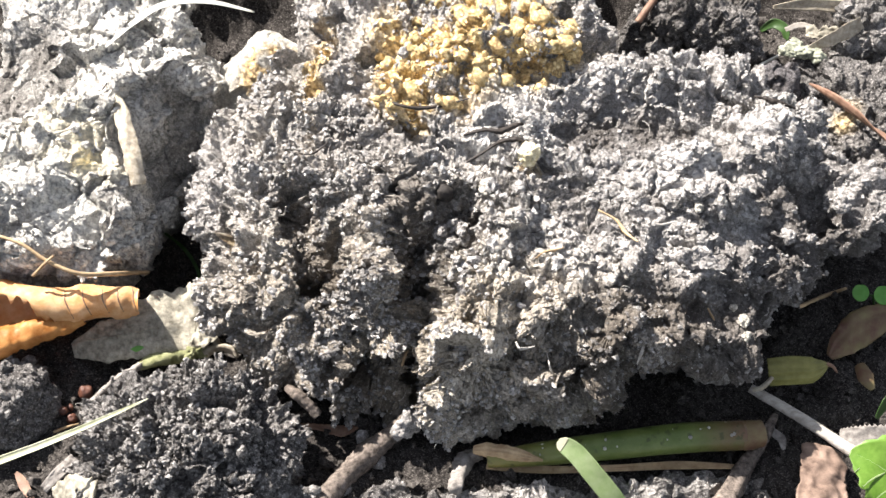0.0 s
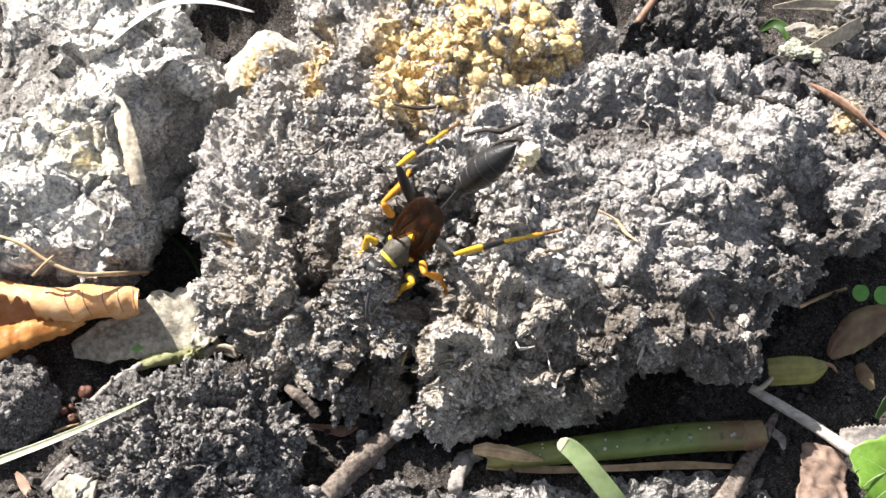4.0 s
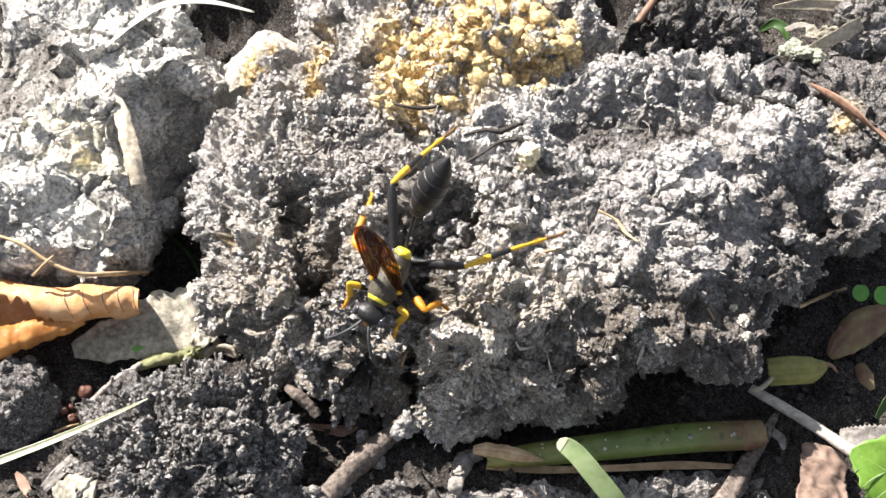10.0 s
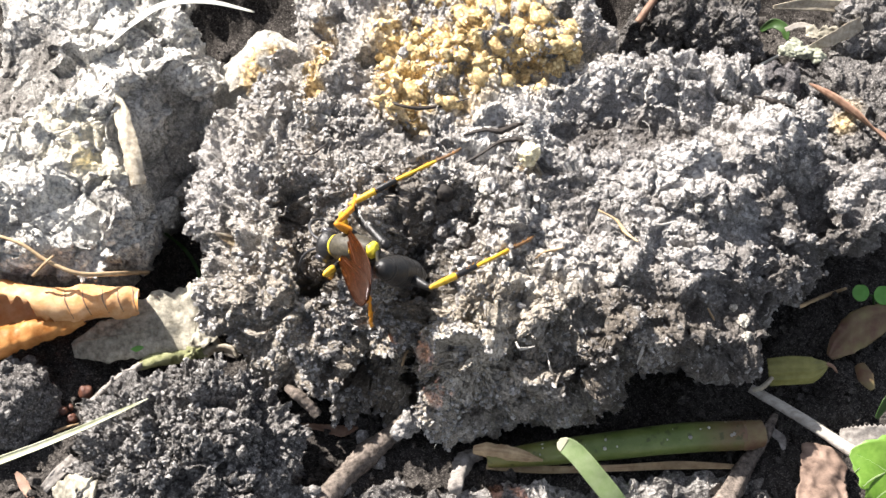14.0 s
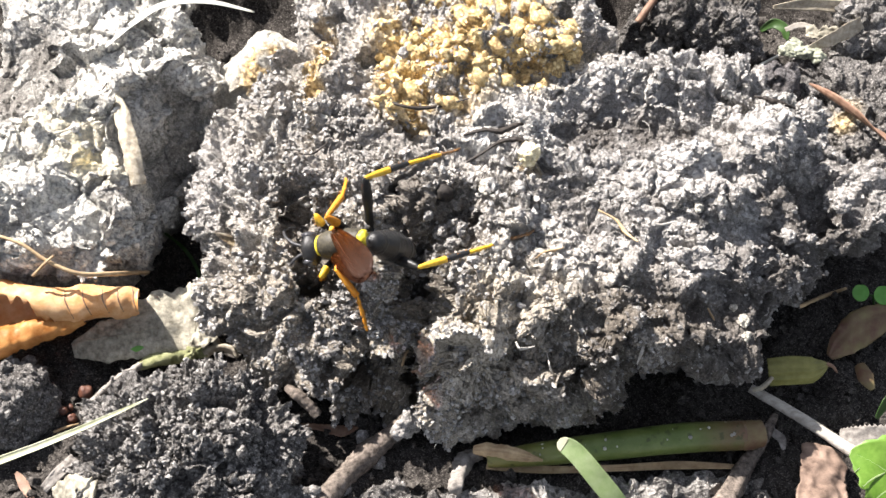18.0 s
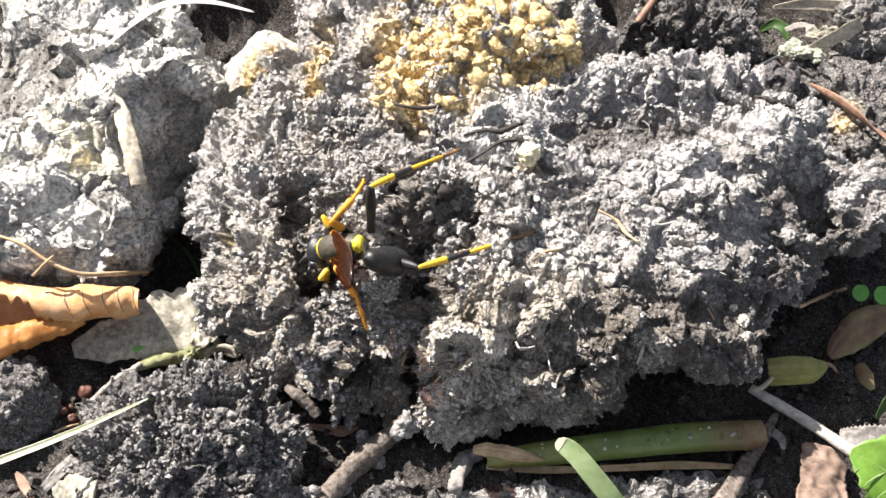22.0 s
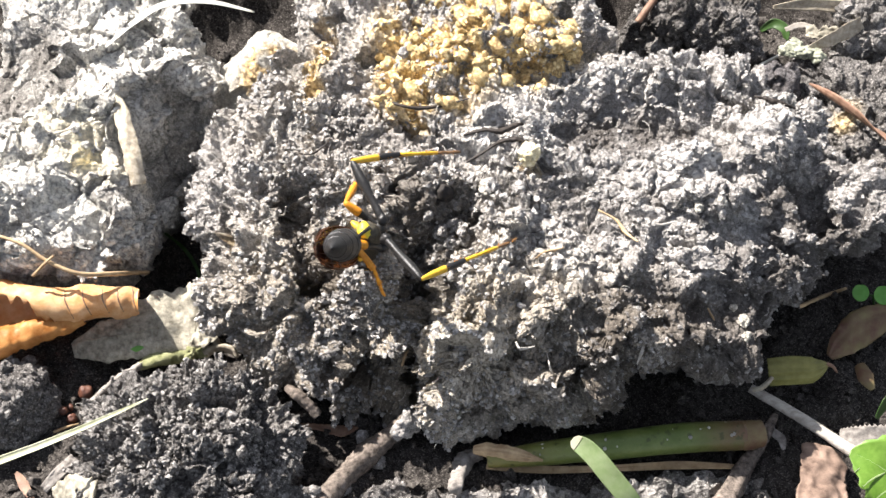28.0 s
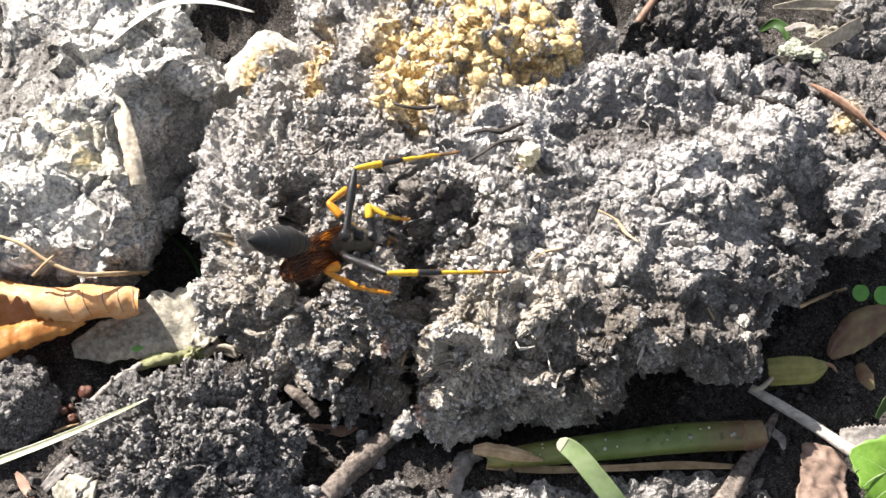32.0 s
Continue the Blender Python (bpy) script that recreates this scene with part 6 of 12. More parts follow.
def motions():
    home = sway_blade.location.copy()
    walk(sway_blade, [(t, pose(home.x + a * 0.001, home.y + b * 0.0004, home.z, 0, 0, 0)) for t, a, b in ((0, 0, 0), (3, 0.0, 0), (6, 0.35, 0), (7, 0.5, 0.2), (9, 0.0, 0), (13, 0, 0), (17, 0.2, 0.1), (19, -0.15, 0), (23, -0.2, 0), (25, 0.1, 0.1), (27.5, 1.2, 0.4), (28, 1.7, 0.5), (28.6, 0.6, 0.2), (29, 0, 0), (32, 0, 0))])
    d, v = digger, visitor
    walk(d["body"], [(0, at(104.02, 29.52, 60, -30.1, 42.8, 120.9)), (0.3, at(66.9, 21.57, 45, -33.6, 37, 147.9)), (0.5, at(36.85, 20.1, 32, -29, 24.3, 176.7)), (0.6, at(27.98, 17.97, 27.84, -28.3, 19.9, 175)), (0.7, at(24.21, 15.91, 27.04, -31.7, 36.1, -179.8)), (0.8, at(21.02, 8.91, 26.88, -20.5, 31.4, -139.8)), (0.9, at(19.99, 8.21, 27.11, -19.3, 47.7, -131.6)), (1, at(14.58, 2.15, 27.41, -25.2, 30.9, -155.3)), (1.1, at(12.36, 1.41, 26.85, -27.7, 22, -173.8)), (1.2, at(12.59, 3.76, 26.83, -28.1, 18.6, 166.8)), (1.3, at(8.29, 3.72, 26.85, -28.4, 21, 177.3)), (1.4, at(4.45, 0.48, 26.87, -27.1, 25.1, -167)), (1.5, at(1.61, -5.14, 25.95, -23.6, 35.4, -147.9)), (1.6, at(0.94, -4.41, 26.12, -28.2, 44.8, -156.1)), (1.8, at(-1.43, -4.48, 24.87, -26.4, 25.4, -163.2)), (2, at(-2.69, -3.56, 23, -26.3, 9.9, -171.1)), (2.5, at(-2.43, -4.54, 22.83, -30.6, 31.3, 178.2)), (3, at(-4.13, -5.04, 22.25, -20.2, 22.1, -140.5)), (3.5, at(-4.36, -7.22, 23.39, -20, 22.2, -139.7)), (4.5, at(-4.5, -7.28, 23.68, -22.2, 18.2, -147.5)), (5.5, at(-6.18, -8.09, 24.76, -32.8, 35, 167.4)), (5.8, at(-5.48, -6.67, 23.04, -29.3, 24.5, 161.2)), (6, at(-8.55, -5.32, 26.69, -27.5, 16, 163.6)), (6.2, at(-11.25, -6.53, 23.39, -23.8, 18.7, -153.7)), (6.5, at(-5.09, -7.14, 24.6, -25, 32.6, -153.6)), (7, at(-4.83, -6.46, 23.19, -24.4, 12.4, -157.2)), (7.5, at(-1.68, -3.9, 22.15, -30.7, 29.1, 169.2)), (8, at(-2.66, -3.64, 22.99, -27.4, 15.3, 164.2)), (8.5, at(-3.04, -5, 22.15, -31.5, 38.2, -174.9)), (9, at(-4.07, -8.12, 23.38, -18.9, 23.6, -136.3)), (9.5, at(-5.03, -9.08, 23.07, -17.6, 24.8, -132.4)), (10, at(-6.39, -12.68, 23.99, -14, 27.3, -122.8)), (10.5, at(-7.67, -12.42, 24.37, -30.6, 43.7, -164.4)), (11, at(-8.27, -12.72, 24.08, -37.9, 55.3, -170.9)), (11.5, at(-9.01, -12.74, 23.82, -25.4, 41.2, -150.5)), (12, at(-8.98, -12.41, 24.25, -18.8, 21.8, -136.1)), (12.5, at(-10.05, -9.83, 23.87, -30.8, 35, -176.3)), (13, at(-10.94, -7.82, 22.84, -28.1, 27.2, 143.7)), (13.5, at(-10.4, -8.15, 22.92, -32.1, 34.3, 147.8)), (14, at(-10.84, -7.61, 22.98, -29.1, 26.5, 151.4)), (14.5, at(-10.95, -7.78, 22.84, -28.2, 19, 166.1)), (15.5, at(-11.77, -6.74, 21.97, -27.9, 17.3, 167.3)), (16.5, at(-12.43, -7.09, 22.15, -27.8, 16.3, 171)), (17, at(-12.6, -6.61, 21.96, -27.5, 14.4, 173.7)), (17.5, at(-12.51, -6.14, 21.83, -28.4, 20, 173.7)), (18, at(-12.5, -5.74, 21.58, -30.3, 28.1, 170.5)), (18.5, at(-12.28, -6.09, 21.53, -30, 30.6, -179.2)), (19, at(-12.01, -6.2, 21.65, -28.6, 31.7, -169)), (19.5, at(-12.31, -5.76, 21.54, -30.7, 32, 178.3)), (20, at(-12.68, -4.67, 20.27, -31.1, 30, 165.7)), (20.5, at(-12.35, -5.51, 20.59, -35.9, 42, 168.7)), (21, at(-11.99, -6.44, 21.17, -44.8, 55.1, 169)), (21.5, at(-12.32, -5.75, 20.48, -38.1, 44.2, 161)), (22, at(-12.54, -5.66, 20.54, -33.6, 36.2, 158.3)), (22.5, at(-12.58, -5.53, 20.57, -39.3, 48, 169.2)), (23, at(-12.53, -5.49, 20.47, -41.3, 47.7, 154.8)), (23.5, at(-12.6, -5.23, 20.38, -48.9, 55.6, 156.2)), (24, at(-12.51, -5.43, 20.75, -55.9, 62.3, 160.7)), (24.5, at(-11.52, -5.75, 20.84, -35.9, 40.3, 155.5)), (25, at(-10.58, -7.22, 23.24, -28.8, 22.3, 163.1)), (25.5, at(-10.59, -7.7, 23.14, -32.4, 33.6, 164.1)), (26.5, at(-10.24, -7.84, 23.83, -33.9, 50.4, 161.8)), (27.5, at(-9.92, -7.76, 24.44, -47.3, 70.6, 141.4)), (28, at(-9.48, -7.77, 24.69, -50.5, 76.1, 139.2)), (28.5, at(-10.55, -8.24, 24.97, -119.8, 59.5, 56.7)), (29, at(-11.32, -7.41, 23.03, -101, 39.9, 53.4)), (29.5, at(-10.13, -8.49, 25.78, -124.1, 56.2, 50.3)), (30, at(-9.31, -8.23, 26.25, -137.2, 67, 46.8)), (30.5, at(-9.95, -7.58, 25.62, -130.7, 59.2, 47.2)), (31, at(-11, -5.79, 23.23, -128.1, 50, 41.8)), (31.5, at(-10.54, -7.88, 25.41, -131.3, 50.8, 40.3)), (32, at(-11.58, -6.68, 23.13, -117.1, 38.1, 36))])
    walk(d["head"], [(0, at(3.75, 0, 0.1, 0, 25, 0)), (0.3, at(3.75, 0, 0.1, 0, 25, 0)), (0.5, at(3.75, 0, 0.1, 0, 25, 0)), (0.6, at(3.75, 0, 0.1, 0, 25, 0)), (0.7, at(3.75, 0, 0.1, 0, 25, 0)), (0.8, at(3.75, 0, 0.1, 0, 25, 0)), (0.9, at(3.75, 0, 0.1, 0, 25, 0)), (1, at(3.75, 0, 0.1, 0, 25, 0)), (1.1, at(3.75, 0, 0.1, 0, 25, 0)), (1.2, at(3.75, 0, 0.1, 0, 25, 0)), (1.3, at(3.75, 0, 0.1, 0, 25, 0)), (1.4, at(3.75, 0, 0.1, 0, 25, 0)), (1.5, at(3.75, 0, 0.1, 0, 25, 0)), (1.6, at(3.75, 0, 0.1, 0, 25, 0)), (1.8, at(3.75, 0, 0.1, 0, 25, 0)), (2, at(3.75, 0, 0.1, 0, 25, 0)), (2.5, at(3.75, 0, 0.1, 0, 25, 0)), (3, at(3.75, 0, 0.1, 0, 25, 0)), (3.5, at(3.75, 0, 0.1, 0, 25, 0)), (4.5, at(3.75, 0, 0.1, 0, 25, 0)), (5.5, at(3.75, 0, 0.1, 0, 25, 0)), (5.8, at(3.75, 0, 0.1, 0, 25, 0)), (6, at(3.75, 0, 0.1, 0, 10, 0)), (6.2, at(3.75, 0, 0.1, 0, 10, 0)), (6.5, at(3.75, 0, 0.1, 0, 25, 0)), (7, at(3.75, 0, 0.1, 0, 25, 0)), (7.5, at(3.75, 0, 0.1, 0, 25, 0)), (8, at(3.75, 0, 0.1, 0, 25, 0)), (8.5, at(3.75, 0, 0.1, 0, 25, 0)), (9, at(3.75, 0, 0.1, 0, 25, 0)), (9.5, at(3.75, 0, 0.1, 0, 25, 0)), (10, at(3.75, 0, 0.1, 0, 25, 0)), (10.5, at(3.75, 0, 0.1, 0, 25, 0)), (11, at(3.75, 0, 0.1, 0, 25, 0)), (11.5, at(3.75, 0, 0.1, 0, 25, 0)), (12, at(3.75, 0, 0.1, 0, 25, 0)), (12.5, at(3.75, 0, 0.1, 0, 25, 0)), (13, at(3.75, 0, 0.1, 0, 25, 0)), (13.5, at(3.75, 0, 0.1, 0, 25, 0)), (14, at(3.75, 0, 0.1, 0, 25, 0)), (14.5, at(3.75, 0, 0.1, 0, 25, 0)), (15.5, at(3.75, 0, 0.1, 0, 25, 0)), (16.5, at(3.75, 0, 0.1, 0, 25, 0)), (17, at(3.75, 0, 0.1, 0, 5, 0)), (17.5, at(3.75, 0, 0.1, 0, 25, 0)), (18, at(3.75, 0, 0.1, 0, 25, 0)), (18.5, at(3.75, 0, 0.1, 0, 25, 0)), (19, at(3.75, 0, 0.1, 0, 25, 0)), (19.5, at(3.75, 0, 0.1, 0, 25, 0)), (20, at(3.75, 0, 0.1, 0, 25, 0)), (20.5, at(3.75, 0, 0.1, 0, 25, 0)), (21, at(3.75, 0, 0.1, 0, 25, 0)), (21.5, at(3.75, 0, 0.1, 0, 25, 0)), (22, at(3.75, 0, 0.1, 0, 25, 0)), (22.5, at(3.75, 0, 0.1, 0, 25, 0)), (23, at(3.75, 0, 0.1, 0, 25, 0)), (23.5, at(3.75, 0, 0.1, 0, 25, 0)), (24, at(3.75, 0, 0.1, 0, 25, 0)), (24.5, at(3.75, 0, 0.1, 0, 25, 0)), (25, at(3.75, 0, 0.1, 0, 25, 0)), (25.5, at(3.75, 0, 0.1, 0, 25, 0)), (26.5, at(3.75, 0, 0.1, 0, 25, 0)), (27.5, at(3.75, 0, 0.1, 0, 25, 0)), (28, at(3.75, 0, 0.1, 0, 25, 0)), (28.5, at(3.75, 0, 0.1, 0, 25, 0)), (29, at(3.75, 0, 0.1, 0, 25, 0)), (29.5, at(3.75, 0, 0.1, 0, 25, 0)), (30, at(3.75, 0, 0.1, 0, 25, 0)), (30.5, at(3.75, 0, 0.1, 0, 25, 0)), (31, at(3.75, 0, 0.1, 0, 25, 0)), (31.5, at(3.75, 0, 0.1, 0, 25, 0)), (32, at(3.75, 0, 0.1, 0, 25, 0))])
    walk(d["petiole"], [(0, at(-3.75, 0, 0.1, 0, -8.7, -180)), (0.3, at(-3.75, 0, 0.1, 0, -8.7, -180)), (0.5, at(-3.75, 0, 0.1, 0, -8.7, -180)), (0.6, at(-3.75, 0, 0.1, 1.2, 31.3, -174.3)), (0.7, at(-3.75, 0, 0.1, 0.8, 50.8, -174.8)), (0.8, at(-3.75, 0, 0.1, -2.8, 29, 179.6)), (0.9, at(-3.75, 0, 0.1, -4.1, 53.8, 177.8)), (1, at(-3.75, 0, 0.1, -1.5, 3.8, -177.3)), (1.1, at(-3.75, 0, 0.1, -2.7, 34.4, 179.1)), (1.2, at(-3.75, 0, 0.1, 12.2, 41.5, -157)), (1.3, at(-3.75, 0, 0.1, 4.4, 46.6, -168.2)), (1.4, at(-3.75, 0, 0.1, 3.2, 38.9, -170)), (1.5, at(-3.75, 0, 0.1, 2.2, -22.8, -176.3)), (1.6, at(-3.75, 0, 0.1, 3.6, -16.2, 179.5)), (1.8, at(-3.75, 0, 0.1, 3.1, -9.5, -178.5)), (2, at(-3.75, 0, 0.1, 2.8, -0.5, -174.2)), (2.5, at(-3.75, 0, 0.1, 2.6, -1.6, -165.2)), (3, at(-3.75, 0, 0.1, 3, -5.4, -172.2)), (3.5, at(-3.75, 0, 0.1, 4.1, -20.7, -177)), (4.5, at(-3.75, 0, 0.1, 4.6, -29.2, -178.1)), (5.5, at(-3.75, 0, 0.1, 3.4, -5.9, -174.3)), (5.8, at(-3.75, 0, 0.1, 2.6, -17.3, -170.5)), (6, at(-3.75, 0, 0.1, 4.9, 32.7, -155.1)), (6.2, at(-3.75, 0, 0.1, -5.7, 18, -179.5)), (6.5, at(-3.75, 0, 0.1, -4.8, -28.3, 171.5)), (7, at(-3.75, 0, 0.1, -17, -37.9, -166.5)), (7.5, at(-3.75, 0, 0.1, -8.4, -21.3, 176.5)), (8, at(-3.75, 0, 0.1, -11.5, -29.2, -176.4)), (8.5, at(-3.75, 0, 0.1, -12.3, -32, -174.8)), (9, at(-3.75, 0, 0.1, -4, -41.9, 171.5)), (9.5, at(-3.75, 0, 0.1, -14.4, -50.9, -174.2)), (10, at(-3.75, 0, 0.1, -16.9, -43.3, -170.8)), (10.5, at(-3.75, 0, 0.1, -13.8, -19.6, -176.6)), (11, at(-3.75, 0, 0.1, -21.7, -37.3, -160.2)), (11.5, at(-3.75, 0, 0.1, -21.7, -44, -160.3)), (12, at(-3.75, 0, 0.1, -8, -59.1, -177.6)), (12.5, at(-3.75, 0, 0.1, -18.2, -47.7, -165)), (13, at(-3.75, 0, 0.1, -9.1, -41.7, -177.9)), (13.5, at(-3.75, 0, 0.1, 1.6, -38.2, 165.6)), (14, at(-3.75, 0, 0.1, 13.5, -38.5, 146.4)), (14.5, at(-3.75, 0, 0.1, -0.2, -53.2, 165.4)), (15.5, at(-3.75, 0, 0.1, -9.1, -53, 176.5)), (16.5, at(-3.75, 0, 0.1, -17.4, -51.6, -173)), (17, at(-3.75, 0, 0.1, -21.6, -54.4, -167.9)), (17.5, at(-3.75, 0, 0.1, -5, -58, 172.3)), (18, at(-3.75, 0, 0.1, 5.3, -54.2, 159.9)), (18.5, at(-3.75, 0, 0.1, -2.9, -56.2, 169.8)), (19, at(-3.75, 0, 0.1, -9.3, -54.6, 177.6)), (19.5, at(-3.75, 0, 0.1, -0.8, -54.5, 167.3)), (20, at(-3.75, 0, 0.1, 3, -50.6, 162.5)), (20.5, at(-3.75, 0, 0.1, -6.4, -46.6, 174.9)), (21, at(-3.75, 0, 0.1, -9.9, -35.7, -179.7)), (21.5, at(-3.75, 0, 0.1, 1.5, -39.6, 161.7)), (22, at(-3.75, 0, 0.1, 10.2, -36.3, 147.6)), (22.5, at(-3.75, 0, 0.1, -1.1, -42.2, 165.4)), (23, at(-3.75, 0, 0.1, -4.3, -39.2, 170.3)), (23.5, at(-3.75, 0, 0.1, -5.4, -34.2, 172.1)), (24, at(-3.75, 0, 0.1, -6.4, -33.5, 173.9)), (24.5, at(-3.75, 0, 0.1, 1.1, -36.4, 160.8)), (25, at(-3.75, 0, 0.1, 13.6, -42.2, 141.3)), (25.5, at(-3.75, 0, 0.1, 0.3, -45.3, 160.3)), (26.5, at(-3.75, 0, 0.1, 6, -45.8, 152.3)), (27.5, at(-3.75, 0, 0.1, 11.2, -40.4, 144.8)), (28, at(-3.75, 0, 0.1, 16.1, -31, 136.5)), (28.5, at(-3.75, 0, 0.1, 9, -16.7, 153.8)), (29, at(-3.75, 0, 0.1, 5.7, -6.9, 169.6)), (29.5, at(-3.75, 0, 0.1, 6.1, -7.5, 166.3)), (30, at(-3.75, 0, 0.1, 6.4, -5.1, 163.8)), (30.5, at(-3.75, 0, 0.1, 6, -3.8, 168.6)), (31, at(-3.75, 0, 0.1, 5.7, -0.3, 176.7)), (31.5, at(-3.75, 0, 0.1, 5.6, 2.6, 171.1)), (32, at(-3.75, 0, 0.1, 8.3, 18.9, -174.7))])
    walk(d["gaster"], [(0, at(-9.6, 0, 1, 0, 4.2, 180)), (0.3, at(-9.6, 0, 1, 0, 4.2, 180)), (0.5, at(-9.6, 0, 1, 0, 4.2, 180)), (0.6, at(-8.85, -0.51, -3.01, 1.8, 41.4, -175.6)), (0.7, at(-7.52, -0.34, -4.55, 12.7, 58.2, -161.4)), (0.8, at(-9, 0.04, -2.81, -10.9, 31.4, 166.4)), (0.9, at(-7.29, 0.14, -4.74, -21.8, 42.6, 148.4)), (1, at(-9.73, -0.28, -0.29, -6.7, 25.8, 174.7)), (1.1, at(-8.7, 0.08, -3.29, -8.8, 5.1, 167)), (1.2, at(-7.89, -1.75, -3.88, -6.5, 12, -177.9)), (1.3, at(-7.78, -0.84, -4.26, -7.8, 9.1, 174.7)), (1.4, at(-8.35, -0.81, -3.67, -8.8, 5.7, 167.2)), (1.5, at(-9.27, -0.36, 2.43, -9.2, 6.6, 163.8)), (1.6, at(-9.51, 0.05, 1.77, -7.1, 17, 174.1)), (1.8, at(-9.67, -0.15, 1.09, -7, -14.9, 175.8)), (2, at(-9.72, -0.6, 0.15, -8.4, -6.7, -176.9)), (2.5, at(-9.55, -1.53, 0.27, -8.7, -10.2, -175.1)), (3, at(-9.67, -0.81, 0.66, -4.6, -25.1, 171.5)), (3.5, at(-9.35, -0.29, 2.23, -2.8, -44.8, 168.4)), (4.5, at(-8.98, -0.17, 3.03, -0.6, -45.6, 165.3)), (5.5, at(-9.69, -0.59, 0.72, -3.6, -12.6, 171.4)), (5.8, at(-9.4, -0.94, 1.88, -8.3, -15.5, -169.4)), (5.9, at(-8.87, -1.54, -0.63, -7.8, 22.7, -161)), (6, at(-8.33, -2.13, -3.14, 3.8, 60.1, -144.5)), (6.2, at(-9.46, -0.05, -1.75, -24.1, -0.8, 168.8)), (6.5, at(-8.97, 0.78, 2.95, -22.2, -25, 160.5)), (7, at(-8.35, -1.11, 3.79, -27.4, -52.6, 168.5)), (7.5, at(-9.33, 0.34, 2.28, -34.1, 9.5, -175.9)), (8, at(-8.98, -0.33, 3.03, -34.3, -11.7, -166)), (8.5, at(-8.82, -0.46, 3.28, -32.3, -2.9, 178.7)), (9, at(-8.17, 0.66, 4.1, -26.9, -26.1, 157.5)), (9.5, at(-7.51, -0.38, 4.76, -30.2, -62.7, 162)), (10, at(-8.06, -0.7, 4.22, -37.2, -51.6, 170.3)), (10.5, at(-9.39, -0.34, 2.11, -42.6, -23, 178.9)), (10.75, at(-8.82, -0.98, 2.92, -43.8, 37.5, 170.5)), (11, at(-8.24, -1.61, 3.74, -176.8, 78.6, 33.6)), (11.5, at(-7.82, -1.46, 4.26, -62.3, 71.8, 149.7)), (12, at(-6.83, -0.13, 5.25, -43.7, 48.5, 170.7)), (12.5, at(-7.65, -1.05, 4.54, -4.3, 72.9, -145.6)), (13, at(-8.23, -0.16, 4.09, 74.2, 69.1, -64)), (13.5, at(-8.32, 1.17, 3.81, 101.1, 70.9, -35.5)), (14, at(-7.66, 2.6, 3.83, 90.5, 79.5, -46.4)), (14.5, at(-7.23, 0.91, 4.91, 18.3, 81.6, -119.3)), (15.5, at(-7.36, 0.22, 4.89, 10.3, 82.8, -127.4)), (16.5, at(-7.45, -0.45, 4.8, 1.2, 83, -136.6)), (17, at(-7.16, -0.73, 4.98, -34.4, 83.4, -172.3)), (17.5, at(-6.9, 0.43, 5.19, -67.9, 85.2, 153.9)), (18, at(-7.05, 1.2, 4.97, -158.4, 86, 63.3)), (18.5, at(-7.04, 0.59, 5.08, -165.5, 80.2, 56.2)), (19, at(-7.22, 0.14, 4.99, -169.5, 78.3, 52.1)), (19.5, at(-7.15, 0.77, 4.98, 153, 85.4, 14.3)), (20, at(-7.38, 1.15, 4.73, 70, 81.8, -69.1)), (20.5, at(-7.86, 0.36, 4.46, 106.1, 81.3, -32.6)), (21, at(-8.62, -0.02, 3.6, 134.2, 77, -4)), (21.5, at(-8.14, 1.45, 3.93, 120.7, 75.7, -17.9)), (22, at(-7.83, 2.59, 3.65, 124.4, 78.2, -14)), (22.5, at(-8.05, 1.12, 4.13, 153.2, 72.1, 15.7)), (23, at(-8.33, 0.78, 3.9, 121.7, 65.6, -17.9)), (23.5, at(-8.66, 0.68, 3.48, 140.7, 59.7, 3.3)), (24, at(-8.72, 0.53, 3.42, 150.4, 55.4, 14.8)), (24.5, at(-8.31, 1.59, 3.66, 132.3, 67, -5.7)), (25, at(-7.22, 2.78, 4.13, 125.2, 82.9, -13)), (25.5, at(-7.72, 1.42, 4.37, 154.5, 75.9, 16.8)), (26, at(-7.59, 1.68, 4.38, -88.5, 37.5, 139.9)), (26.5, at(-7.46, 1.94, 4.4, -86.5, -22.4, 152.6)), (27.5, at(-7.48, 2.63, 3.99, -84.9, -33.4, 149.1)), (28, at(-7.48, 3.54, 3.19, -86.4, -21.4, 152.4)), (28.5, at(-8.91, 2.54, 1.83, -88.3, 4.7, 165.3)), (29, at(-9.61, 1.07, 0.82, -86, 10.7, -177.6)), (29.5, at(-9.53, 1.41, 0.88, -88.4, 9.7, 169)), (30, at(-9.49, 1.67, 0.63, -89.6, 5.4, 159.7)), (30.5, at(-9.62, 1.18, 0.5, -89, 3.5, 167.6)), (31, at(-9.74, 0.34, 0.13, -88.6, 4.2, 173.7)), (31.5, at(-9.67, 0.92, -0.17, -88.7, 6.4, 173)), (32, at(-9.4, -0.52, -1.84, -87.3, 7.4, -175.2))])
